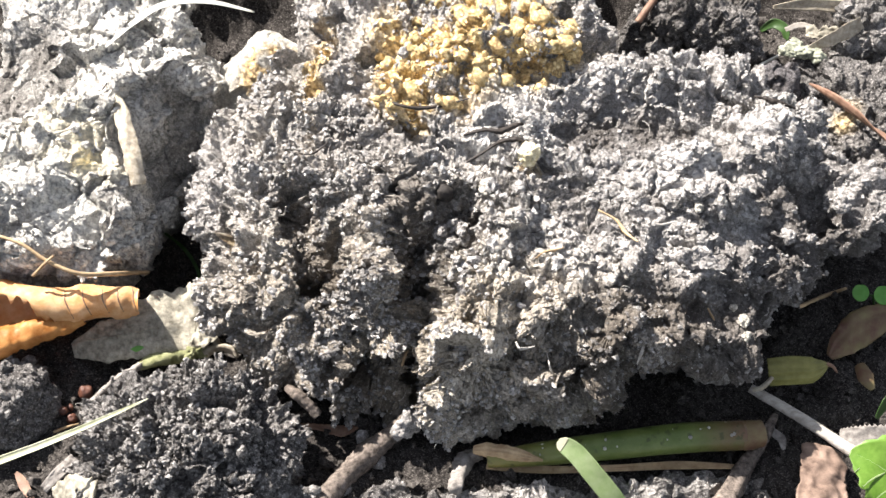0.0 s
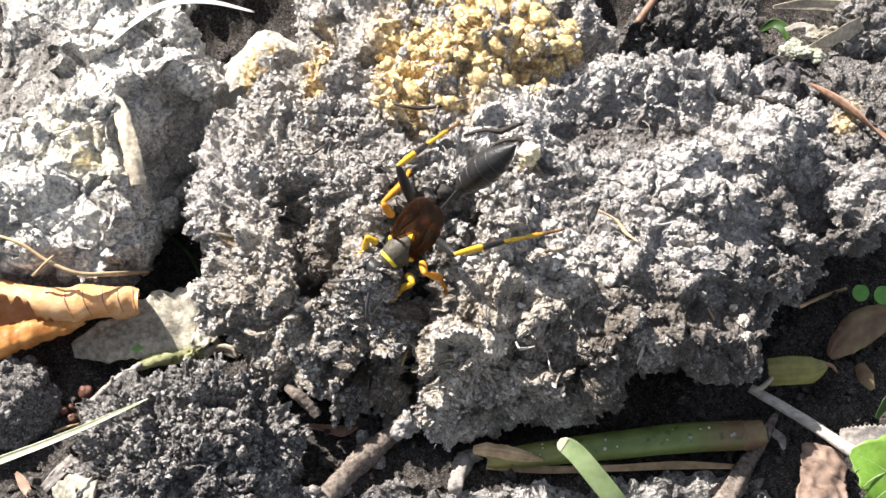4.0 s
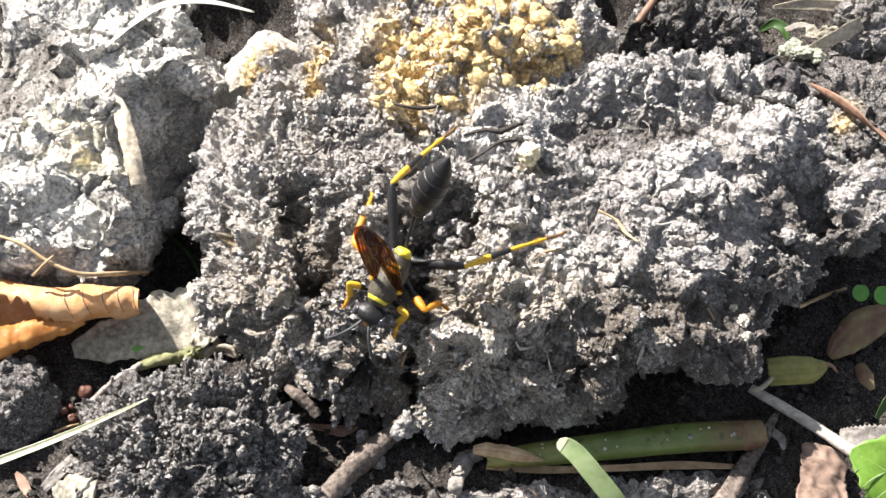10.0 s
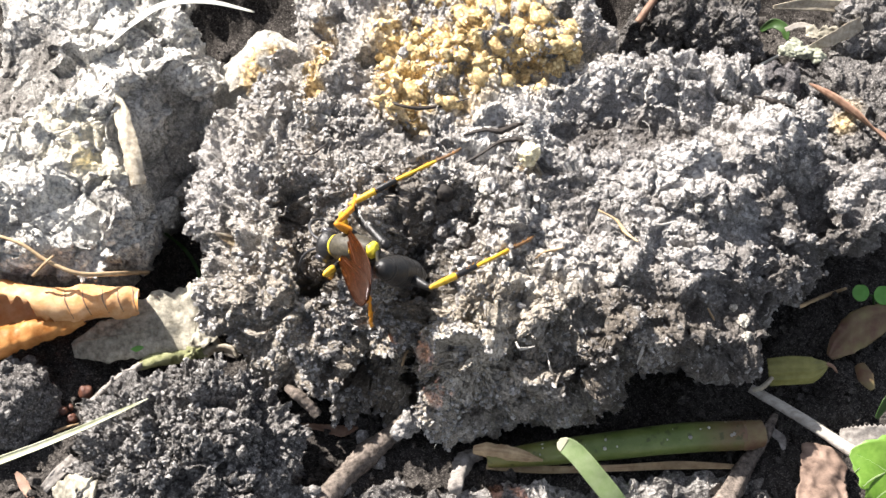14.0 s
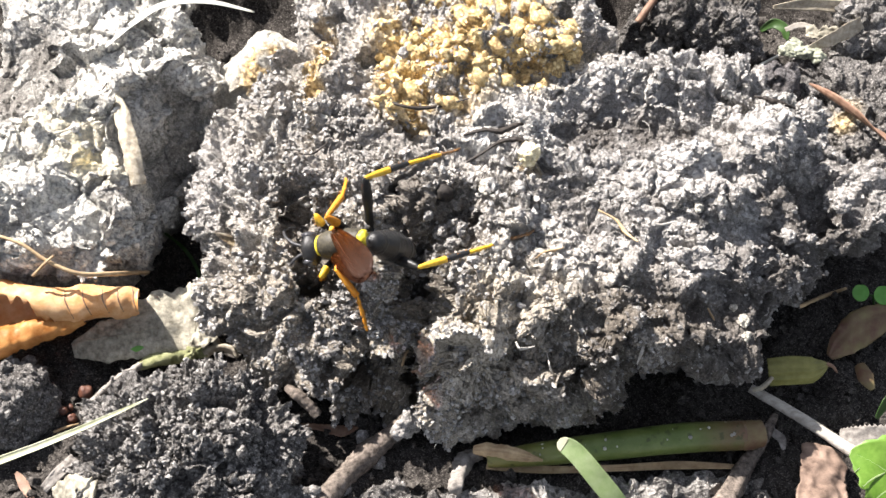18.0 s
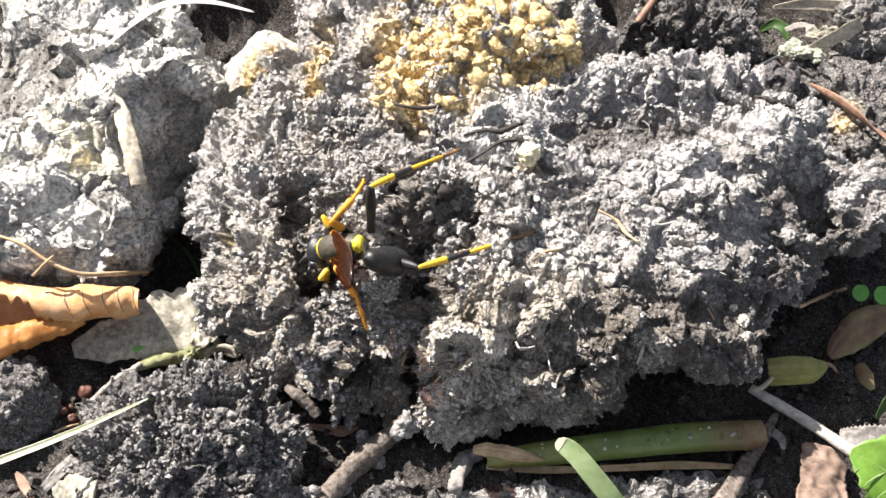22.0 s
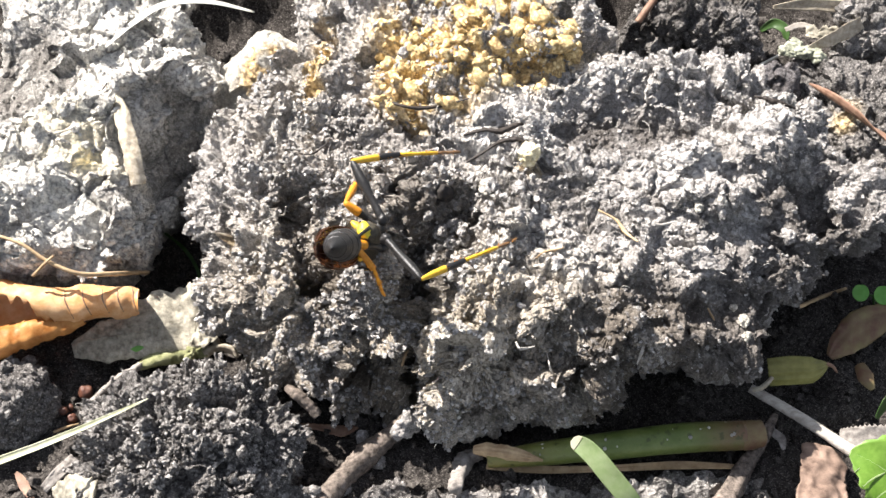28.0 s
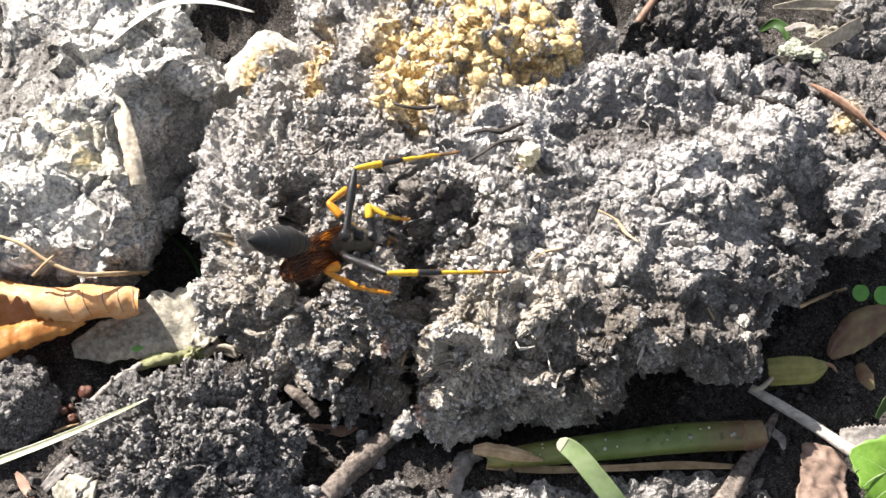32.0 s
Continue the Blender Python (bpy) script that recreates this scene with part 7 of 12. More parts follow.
    walk(d["wing", "left"], [(0, at(0.9, 1.5, 1.2, -179.6, -8.3, 177.3)), (0.3, at(0.9, 1.5, 1.2, -179.6, -8.3, 177.3)), (0.5, at(0.9, 1.5, 1.2, -179.6, -8.3, 177.3)), (0.6, at(0.9, 1.5, 1.2, -178.1, -29.7, 176.1)), (0.7, at(0.9, 1.5, 1.2, -178.8, 14.9, -175.4)), (0.8, at(0.9, 1.5, 1.2, -179.2, -6.1, 172.5)), (0.9, at(0.9, 1.5, 1.2, 179.1, 6.9, 172.2)), (1, at(0.9, 1.5, 1.2, -179.9, 0.6, -172.3)), (1.1, at(0.9, 1.5, 1.2, -179.9, 5, -178.7)), (1.2, at(0.9, 1.5, 1.2, 179.4, -2.6, -167.8)), (1.3, at(0.9, 1.5, 1.2, -179.7, 2.8, -173.6)), (1.4, at(0.9, 1.5, 1.2, -179.3, 4.4, -171.6)), (1.5, at(0.9, 1.5, 1.2, -178.9, 5.6, -168.9)), (1.6, at(0.9, 1.5, 1.2, -174.2, 14.5, -157.8)), (1.8, at(0.9, 1.5, 1.2, 159.1, -50.7, -153.8)), (2, at(0.9, 1.5, 1.2, -160.4, -69.4, 159.1)), (2.5, at(0.9, 1.5, 1.2, -177.8, -45.7, 176.9)), (3, at(0.9, 1.5, 1.2, 179.1, -70.3, -179)), (3.5, at(0.9, 1.5, 1.2, 176.1, -69.5, -175.8)), (4.5, at(0.9, 1.5, 1.2, -175, -72.1, 174.7)), (5.5, at(0.9, 1.5, 1.2, -178, -20.3, 174.4)), (5.8, at(0.9, 1.5, 1.2, -178.7, -30.5, 177.5)), (6, at(0.9, 1.5, 1.2, 179.5, -9.1, -177)), (6.2, at(0.9, 1.5, 1.2, -177.7, -21.9, 173.9)), (6.5, at(0.9, 1.5, 1.2, -174.1, -53.5, 172.7)), (7, at(0.9, 1.5, 1.2, -175, -69, 174.7)), (7.5, at(0.9, 1.5, 1.2, -168.8, -42.5, 163.7)), (8, at(0.9, 1.5, 1.2, -162.4, -44.5, 155.7)), (8.5, at(0.9, 1.5, 1.2, -175.3, -47.7, 173.6)), (9, at(0.9, 1.5, 1.2, 167, -72.4, -166.4)), (9.5, at(0.9, 1.5, 1.2, 158.8, -72, -157.8)), (10, at(0.9, 1.5, 1.2, 132.7, -68.7, -130.7)), (10.5, at(0.9, 1.5, 1.2, 175.8, -48.1, -174.4)), (11, at(0.9, 1.5, 1.2, 169.7, -44.1, -165.4)), (11.5, at(0.9, 1.5, 1.2, 167.6, -57.1, -165.3)), (12, at(0.9, 1.5, 1.2, 178, -71.6, -177.9)), (12.5, at(0.9, 1.5, 1.2, -169.1, -51.3, 166.1)), (13, at(0.9, 1.5, 1.2, -171.9, -28, 163.2)), (13.5, at(0.9, 1.5, 1.2, -170.8, -27, 160.4)), (14, at(0.9, 1.5, 1.2, -166.7, -31.4, 155.5)), (14.5, at(0.9, 1.5, 1.2, -176.3, -41.4, 174.4)), (15.5, at(0.9, 1.5, 1.2, -172, -44.7, 168.7)), (16.5, at(0.9, 1.5, 1.2, -171.3, -46.6, 168.1)), (17, at(0.9, 1.5, 1.2, -171.4, -50.3, 168.9)), (17.5, at(0.9, 1.5, 1.2, 178.9, -48.4, 155.7)), (18, at(0.9, 1.5, 1.2, 173.4, -40.8, 158.1)), (18.5, at(0.9, 1.5, 1.2, 168.6, -46.3, 152.6)), (19, at(0.9, 1.5, 1.2, 166.5, -49.8, 145.8)), (19.5, at(0.9, 1.5, 1.2, 168.2, -42.7, 153.8)), (20, at(0.9, 1.5, 1.2, 173.6, -36.3, 160.6)), (20.5, at(0.9, 1.5, 1.2, 162.2, -32.7, 158.8)), (21, at(0.9, 1.5, 1.2, 147.1, -30.3, 159.5)), (21.5, at(0.9, 1.5, 1.2, -169.9, -33.4, 162.1)), (22, at(0.9, 1.5, 1.2, -168.4, -34.5, 160.1)), (22.5, at(0.9, 1.5, 1.2, -167.6, -38.5, 160.6)), (23, at(0.9, 1.5, 1.2, -169.3, -30.8, 159.7)), (23.5, at(0.9, 1.5, 1.2, -170.5, -30.2, 161.6)), (24, at(0.9, 1.5, 1.2, -170.9, -32.6, 163.5)), (24.5, at(0.9, 1.5, 1.2, -168.1, -31, 157.7)), (25, at(0.9, 1.5, 1.2, -159, -42.4, 150.4)), (25.5, at(0.9, 1.5, 1.2, -163.9, -40.3, 155.9)), (26.5, at(0.9, 1.5, 1.2, -166.1, -38.6, 158.4)), (27.5, at(0.9, 1.5, 1.2, -170.1, -31.6, 161.6)), (28, at(0.9, 1.5, 1.2, -169.6, -26.4, 157.6)), (28.5, at(0.9, 1.5, 1.2, -177.2, -11, 165.6)), (29, at(0.9, 1.5, 1.2, -179.5, -3.6, 171.5)), (29.5, at(0.9, 1.5, 1.2, -179.4, -2.7, 167.7)), (30, at(0.9, 1.5, 1.2, -178, -5, 158.7)), (30.5, at(0.9, 1.5, 1.2, -179.9, -0.3, 163.7)), (31, at(0.9, 1.5, 1.2, 177.9, 9.1, 166.7)), (31.5, at(0.9, 1.5, 1.2, 178.4, 7, 166.8)), (32, at(0.9, 1.5, 1.2, 179, 16.6, 176.4))])
    walk(d["wing", "right"], [(0, at(0.9, -1.5, 1.2, 179.6, -8.3, -177.3)), (0.3, at(0.9, -1.5, 1.2, 179.6, -8.3, -177.3)), (0.5, at(0.9, -1.5, 1.2, 179.6, -8.3, -177.3)), (0.6, at(0.9, -1.5, 1.2, -174.1, -27.8, 167.6)), (0.7, at(0.9, -1.5, 1.2, 179.2, 16.4, 177.1)), (0.8, at(0.9, -1.5, 1.2, -178.6, -5.6, 166)), (0.9, at(0.9, -1.5, 1.2, 178.2, 6.8, 165.1)), (1, at(0.9, -1.5, 1.2, -180, 1.5, -179)), (1.1, at(0.9, -1.5, 1.2, 179.3, 6.2, 174)), (1.2, at(0.9, -1.5, 1.2, 179.7, -6, -176.7)), (1.3, at(0.9, -1.5, 1.2, 180, 1, 178)), (1.4, at(0.9, -1.5, 1.2, -179.9, 5.7, -178.6)), (1.5, at(0.9, -1.5, 1.2, -179.6, 6.7, -176.4)), (1.6, at(0.9, -1.5, 1.2, -179.1, 4.2, -168.2)), (1.8, at(0.9, -1.5, 1.2, 169.5, -53.9, -167.1)), (2, at(0.9, -1.5, 1.2, -143.9, -65.2, 141.2)), (2.5, at(0.9, -1.5, 1.2, -169.8, -44.5, 165.6)), (3, at(0.9, -1.5, 1.2, -159.5, -68.6, 158.2)), (3.5, at(0.9, -1.5, 1.2, -162.8, -68.4, 161.6)), (4.5, at(0.9, -1.5, 1.2, -152.7, -69.5, 151.2)), (5.5, at(0.9, -1.5, 1.2, -175.3, -18.9, 165.9)), (5.8, at(0.9, -1.5, 1.2, -174.2, -29.5, 168.3)), (6, at(0.9, -1.5, 1.2, -179.2, -8.7, 174.9)), (6.2, at(0.9, -1.5, 1.2, -175.6, -17.9, 166.1)), (6.5, at(0.9, -1.5, 1.2, -163.9, -51.4, 159.8)), (7, at(0.9, -1.5, 1.2, -156, -66.6, 154.1)), (7.5, at(0.9, -1.5, 1.2, -162.3, -39.8, 153.5)), (8, at(0.9, -1.5, 1.2, -156.2, -40.5, 145.8)), (8.5, at(0.9, -1.5, 1.2, -166.8, -46.2, 162)), (9, at(0.9, -1.5, 1.2, -166.9, -72.4, 166.3)), (9.5, at(0.9, -1.5, 1.2, -174.7, -73.3, 174.5)), (10, at(0.9, -1.5, 1.2, 152.4, -74.5, -151.5)), (10.5, at(0.9, -1.5, 1.2, -175, -48, 173.3)), (11, at(0.9, -1.5, 1.2, 178, -45.1, -177.2)), (11.5, at(0.9, -1.5, 1.2, -179.3, -58.1, 179.2)), (12, at(0.9, -1.5, 1.2, -158.7, -70, 157.4)), (12.5, at(0.9, -1.5, 1.2, -159.8, -48.9, 154)), (13, at(0.9, -1.5, 1.2, -168.1, -25.8, 154.1)), (13.5, at(0.9, -1.5, 1.2, -167.1, -24.6, 151.3)), (14, at(0.9, -1.5, 1.2, -162.6, -28, 146.3)), (14.5, at(0.9, -1.5, 1.2, -169.5, -39.9, 163.9)), (15.5, at(0.9, -1.5, 1.2, -164.7, -42.4, 158)), (16.5, at(0.9, -1.5, 1.2, -163.6, -44.1, 157)), (17, at(0.9, -1.5, 1.2, -162.6, -47.9, 157.1)), (17.5, at(0.9, -1.5, 1.2, 168, -43.5, 142.6)), (18, at(0.9, -1.5, 1.2, 160.9, -37, 145.8)), (18.5, at(0.9, -1.5, 1.2, 157.3, -43.4, 139.6)), (19, at(0.9, -1.5, 1.2, 157.4, -46.8, 130.9)), (19.5, at(0.9, -1.5, 1.2, 156.6, -39.6, 140.7)), (20, at(0.9, -1.5, 1.2, 160.1, -32.4, 148.7)), (20.5, at(0.9, -1.5, 1.2, 147.4, -31.2, 147.9)), (21, at(0.9, -1.5, 1.2, 130.2, -31.2, 151.1)), (21.5, at(0.9, -1.5, 1.2, -165, -31.3, 152.7)), (22, at(0.9, -1.5, 1.2, -163.3, -32.1, 150.6)), (22.5, at(0.9, -1.5, 1.2, -161.6, -36.2, 150.7)), (23, at(0.9, -1.5, 1.2, -164.7, -28.8, 150.4)), (23.5, at(0.9, -1.5, 1.2, -165.9, -28.6, 152.3)), (24, at(0.9, -1.5, 1.2, -165.9, -31.1, 154)), (24.5, at(0.9, -1.5, 1.2, -163.7, -28.5, 148.4)), (25, at(0.9, -1.5, 1.2, -153.1, -38.1, 140.6)), (25.5, at(0.9, -1.5, 1.2, -157.8, -37.1, 145.9)), (26.5, at(0.9, -1.5, 1.2, -160.1, -36.6, 148.7)), (27.5, at(0.9, -1.5, 1.2, -165.2, -31, 152.8)), (28, at(0.9, -1.5, 1.2, -165.6, -25.9, 149.5)), (28.5, at(0.9, -1.5, 1.2, -174.9, -12.2, 157.1)), (29, at(0.9, -1.5, 1.2, -178.4, -4.9, 162.3)), (29.5, at(0.9, -1.5, 1.2, -178.5, -3.9, 159.5)), (30, at(0.9, -1.5, 1.2, -178.4, -4.8, 162.1)), (30.5, at(0.9, -1.5, 1.2, -179.6, -1, 159.7)), (31, at(0.9, -1.5, 1.2, 177, 7.5, 158.3)), (31.5, at(0.9, -1.5, 1.2, 177.9, 5.4, 158.5)), (32, at(0.9, -1.5, 1.2, 176.6, 15.7, 167.6))])
    walk(d["femur", "front", "left"], [(0, at(2.2, 1, -1.7, 0, -21.7, 72.9)), (0.3, at(2.2, 1, -1.7, 0.8, -21, 70.6)), (0.5, at(2.2, 1, -1.7, 0.6, -21.2, 71.2)), (0.6, at(2.2, 1, -1.7, -0.6, -39.4, 73.7)), (0.7, at(2.2, 1, -1.7, -0.5, -39.6, 73.4)), (0.8, at(2.2, 1, -1.7, 0.6, -40.5, 71.7)), (0.9, at(2.2, 1, -1.7, -0.6, -39.5, 73.6)), (1, at(2.2, 1, -1.7, -0.8, -39.2, 74)), (1.1, at(2.2, 1, -1.7, 1.4, -41.2, 70.5)), (1.2, at(2.2, 1, -1.7, -0.8, -39.3, 73.9)), (1.3, at(2.2, 1, -1.7, -0.2, -39.8, 73.1)), (1.4, at(2.2, 1, -1.7, -1.7, -38.4, 75.3)), (1.5, at(2.2, 1, -1.7, 17.9, -48.3, 47.2)), (1.6, at(2.2, 1, -1.7, 23.3, -49, 40.1)), (1.8, at(2.2, 1, -1.7, -1, -39.1, 74.3)), (2, at(2.2, 1, -1.7, -1.3, -38.7, 74.8)), (2.5, at(2.2, 1, -1.7, -10.9, 12.9, 112.2)), (3, at(2.2, 1, -1.7, -8.1, -26.2, 89.8)), (3.5, at(2.2, 1, -1.7, -2.2, -36.3, 78.5)), (4.5, at(2.2, 1, -1.7, -2.1, -36.4, 78.3)), (5.5, at(2.2, 1, -1.7, 0.5, -39.2, 74)), (5.8, at(2.2, 1, -1.7, 2, -40.5, 71.7)), (6, at(2.2, 1, -1.7, -0.1, -38.6, 75)), (6.2, at(2.2, 1, -1.7, -0.6, -38.1, 75.8)), (6.5, at(2.2, 1, -1.7, -2.5, -36, 79)), (7, at(2.2, 1, -1.7, 4.3, -42.2, 68.3)), (7.5, at(2.2, 1, -1.7, -10.6, 3, 107.8)), (8, at(2.2, 1, -1.7, 3.2, -41.3, 70.1)), (8.5, at(2.2, 1, -1.7, -10.7, -14.1, 98.7)), (9, at(2.2, 1, -1.7, -1.1, -37.3, 77.1)), (9.5, at(2.2, 1, -1.7, 0.1, -38.5, 75.2)), (10, at(2.2, 1, -1.7, -0.3, -38.1, 75.8)), (10.5, at(2.2, 1, -1.7, -0.4, -38, 76.1)), (11, at(2.2, 1, -1.7, -0.6, -37.8, 76.3)), (11.5, at(2.2, 1, -1.7, 1.2, -39.5, 73.5)), (12, at(2.2, 1, -1.7, 0.7, -39, 74.3)), (12.5, at(2.2, 1, -1.7, 0.7, -39, 74.3)), (13, at(2.2, 1, -1.7, 1.4, -39.7, 73.2)), (13.5, at(2.2, 1, -1.7, 0.3, -38.7, 74.9)), (14, at(2.2, 1, -1.7, 2, -40.3, 72.1)), (14.5, at(2.2, 1, -1.7, 1.2, -39.5, 73.5)), (15.5, at(2.2, 1, -1.7, 17.9, -47.9, 49.6)), (16.5, at(2.2, 1, -1.7, 2.8, -40.9, 70.9)), (17, at(2.2, 1, -1.7, 2.2, -40.5, 71.8)), (17.5, at(2.2, 1, -1.7, 1.8, -40.1, 72.4)), (18, at(2.2, 1, -1.7, 1.4, -39.7, 73.1)), (18.5, at(2.2, 1, -1.7, 0.7, -39.1, 74.2)), (19, at(2.2, 1, -1.7, 1.3, -39.6, 73.3)), (19.5, at(2.2, 1, -1.7, 0.5, -38.9, 74.6)), (20, at(2.2, 1, -1.7, 1.4, -39.7, 73.1)), (20.5, at(2.2, 1, -1.7, 2.6, -40.8, 71.2)), (21, at(2.2, 1, -1.7, 14.9, -47.1, 53.6)), (21.5, at(2.2, 1, -1.7, 5.1, -42.6, 67.4)), (22, at(2.2, 1, -1.7, 2, -40.3, 72.1)), (22.5, at(2.2, 1, -1.7, 5.6, -42.9, 66.8)), (23, at(2.2, 1, -1.7, 4.5, -42.2, 68.3)), (23.5, at(2.2, 1, -1.7, 0.8, -39.2, 74.1)), (24, at(2.2, 1, -1.7, 13.7, -46.7, 55.2)), (24.5, at(2.2, 1, -1.7, 8.3, -44.4, 62.8)), (25, at(2.2, 1, -1.7, 1.6, -39.9, 72.7)), (25.5, at(2.2, 1, -1.7, 0.6, -39, 74.3)), (26.5, at(2.2, 1, -1.7, 0.1, -38.5, 75.1)), (27.5, at(2.2, 1, -1.7, -2.7, -35.4, 79.8)), (28, at(2.2, 1, -1.7, -1.8, -36.5, 78.3)), (28.5, at(2.2, 1, -1.7, -4.7, -32.6, 83.3)), (29, at(2.2, 1, -1.7, -6.1, -30.1, 86)), (29.5, at(2.2, 1, -1.7, -10, -19.1, 95.4)), (30, at(2.2, 1, -1.7, -8.6, -24.2, 91.5)), (30.5, at(2.2, 1, -1.7, -9.9, -19.5, 95.1)), (30.75, at(2.2, 1, -1.7, -17.4, 46.2, 68.2)), (31, at(2.2, 1, -1.7, -136.6, 55.7, -62.6)), (31.25, at(2.2, 1, -1.7, 10.3, 58.7, 89.4)), (31.5, at(2.2, 1, -1.7, 18.7, -3.4, 104.7)), (32, at(2.2, 1, -1.7, 30, 51.7, 129))])
    walk(d["tibia", "front", "left"], [(0, at(3.29, 4.55, -0.22, 0, 60.3, -131.1)), (0.3, at(3.44, 4.52, -0.27, -2.3, 59.4, -133.8)), (0.5, at(3.4, 4.53, -0.26, -1.7, 59.6, -133.1)), (0.6, at(3.07, 3.97, 0.84, 116.6, 57.5, -7.1)), (0.7, at(3.08, 3.95, 0.85, 116.8, 57.7, -6.9)), (0.8, at(3.15, 3.89, 0.9, 117.7, 58.7, -5.8)), (0.9, at(3.07, 3.96, 0.84, 116.6, 57.6, -7.1)), (1, at(3.06, 3.98, 0.83, 116.4, 57.3, -7.3)), (1.1, at(3.21, 3.84, 0.93, 118.5, 59.4, -4.9)), (1.2, at(3.06, 3.97, 0.83, 116.5, 57.4, -7.3)), (1.3, at(3.1, 3.94, 0.86, 116.9, 57.9, -6.7)), (1.4, at(3, 4.03, 0.79, 115.7, 56.5, -8.2)), (1.5, at(4.01, 2.95, 1.29, 139, 67.6, 18)), (1.6, at(4.21, 2.69, 1.32, 147.4, 68.6, 27)), (1.8, at(3.04, 3.99, 0.82, 116.3, 57.2, -7.5)), (2, at(3.02, 4.01, 0.8, 116, 56.8, -7.9)), (2.5, at(0.73, 4.61, -2.6, 114.2, 12.6, -10.8)), (3, at(2.21, 4.59, 0.06, 112.3, 44.6, -14.7)), (3.5, at(2.84, 4.16, 0.67, 115.8, 54.3, -10)), (4.5, at(2.85, 4.15, 0.68, 115.9, 54.5, -9.9)), (5.5, at(3.05, 3.98, 0.83, 118, 57.3, -7.4)), (5.8, at(3.16, 3.89, 0.9, 119.4, 58.7, -5.8)), (6, at(3.01, 4.02, 0.8, 117.5, 56.7, -8)), (6.2, at(2.97, 4.05, 0.77, 117.1, 56.2, -8.5)), (6.5, at(2.82, 4.18, 0.65, 115.6, 54, -10.3)), (7, at(3.3, 3.75, 0.99, 121.6, 60.5, -3.2)), (7.5, at(0.98, 4.8, -1.91, 114.5, 20.1, -13.5)), (8, at(3.22, 3.82, 0.94, 120.5, 59.6, -4.6)), (8.5, at(1.61, 4.83, -0.73, 112.2, 34, -15.7)), (9, at(2.91, 4.1, 0.72, 116.9, 55.3, -9.2)), (9.5, at(3, 4.03, 0.79, 117.8, 56.6, -8.1)), (10, at(2.97, 4.05, 0.77, 117.5, 56.2, -8.4)), (10.5, at(2.96, 4.06, 0.76, 117.4, 56, -8.6)), (11, at(2.95, 4.07, 0.75, 117.3, 55.8, -8.8)), (11.5, at(3.08, 3.96, 0.84, 118.7, 57.6, -7)), (12, at(3.04, 3.99, 0.82, 118.3, 57.1, -7.5)), (12.5, at(3.04, 3.99, 0.82, 118.3, 57.1, -7.5)), (13, at(3.09, 3.95, 0.85, 118.9, 57.8, -6.8)), (13.5, at(3.01, 4.02, 0.8, 118, 56.7, -7.9)), (14, at(3.14, 3.9, 0.89, 119.5, 58.4, -6.1)), (14.5, at(3.08, 3.96, 0.84, 118.7, 57.6, -7)), (15.5, at(3.94, 3.04, 1.27, 138.5, 67.1, 15.2)), (16.5, at(3.19, 3.86, 0.92, 120.2, 59.1, -5.2)), (17, at(3.15, 3.89, 0.9, 119.7, 58.6, -5.8)), (17.5, at(3.12, 3.92, 0.88, 119.3, 58.3, -6.3)), (18, at(3.09, 3.94, 0.86, 118.9, 57.9, -6.7)), (18.5, at(3.04, 3.99, 0.82, 118.3, 57.2, -7.5)), (19, at(3.08, 3.95, 0.85, 118.8, 57.7, -6.9)), (19.5, at(3.03, 4, 0.81, 118.1, 57, -7.7)), (20, at(3.09, 3.94, 0.86, 118.9, 57.8, -6.7)), (20.5, at(3.18, 3.87, 0.91, 120, 58.9, -5.4)), (21, at(3.81, 3.19, 1.23, 134.3, 66.2, 10.6)), (21.5, at(3.33, 3.72, 1.01, 122.5, 60.9, -2.5)), (22, at(3.14, 3.9, 0.89, 119.5, 58.4, -6.1)), (22.5, at(3.36, 3.69, 1.02, 123, 61.3, -2)), (23, at(3.29, 3.75, 0.99, 121.9, 60.5, -3.3)), (23.5, at(3.05, 3.98, 0.83, 118.4, 57.3, -7.4)), (24, at(3.76, 3.25, 1.21, 132.7, 65.7, 8.9)), (24.5, at(3.5, 3.54, 1.1, 126, 63, 1.4)), (25, at(3.11, 3.93, 0.87, 119.1, 58.1, -6.5)), (25.5, at(3.04, 3.99, 0.82, 118.2, 57.1, -7.5)), (26.5, at(3, 4.02, 0.79, 117.8, 56.6, -8)), (27.5, at(2.78, 4.21, 0.62, 115.6, 53.4, -10.7)), (28, at(2.85, 4.15, 0.68, 116.3, 54.5, -9.9)), (28.5, at(2.6, 4.35, 0.46, 114.3, 50.7, -12.4)), (29, at(2.44, 4.45, 0.3, 113.5, 48.3, -13.5)), (29.5, at(1.84, 4.76, -0.39, 112, 38.3, -15.6)), (30, at(2.1, 4.65, -0.06, 112.3, 42.8, -15.1)), (30.5, at(1.86, 4.75, -0.36, 112, 38.7, -15.6)), (30.75, at(2.55, 1.88, -2.68, 132.5, 16.1, 26.5)), (31, at(3.24, -1, -5.01, 133.5, -12.7, 59)), (31.25, at(2.21, 1.93, -3.23, 135.1, 7.8, 23.8)), (31.5, at(1.19, 4.86, -1.46, 123.7, 25.2, -14.7)), (32, at(0.64, 2.93, -4.84, 126.5, -10.9, 7.2))])
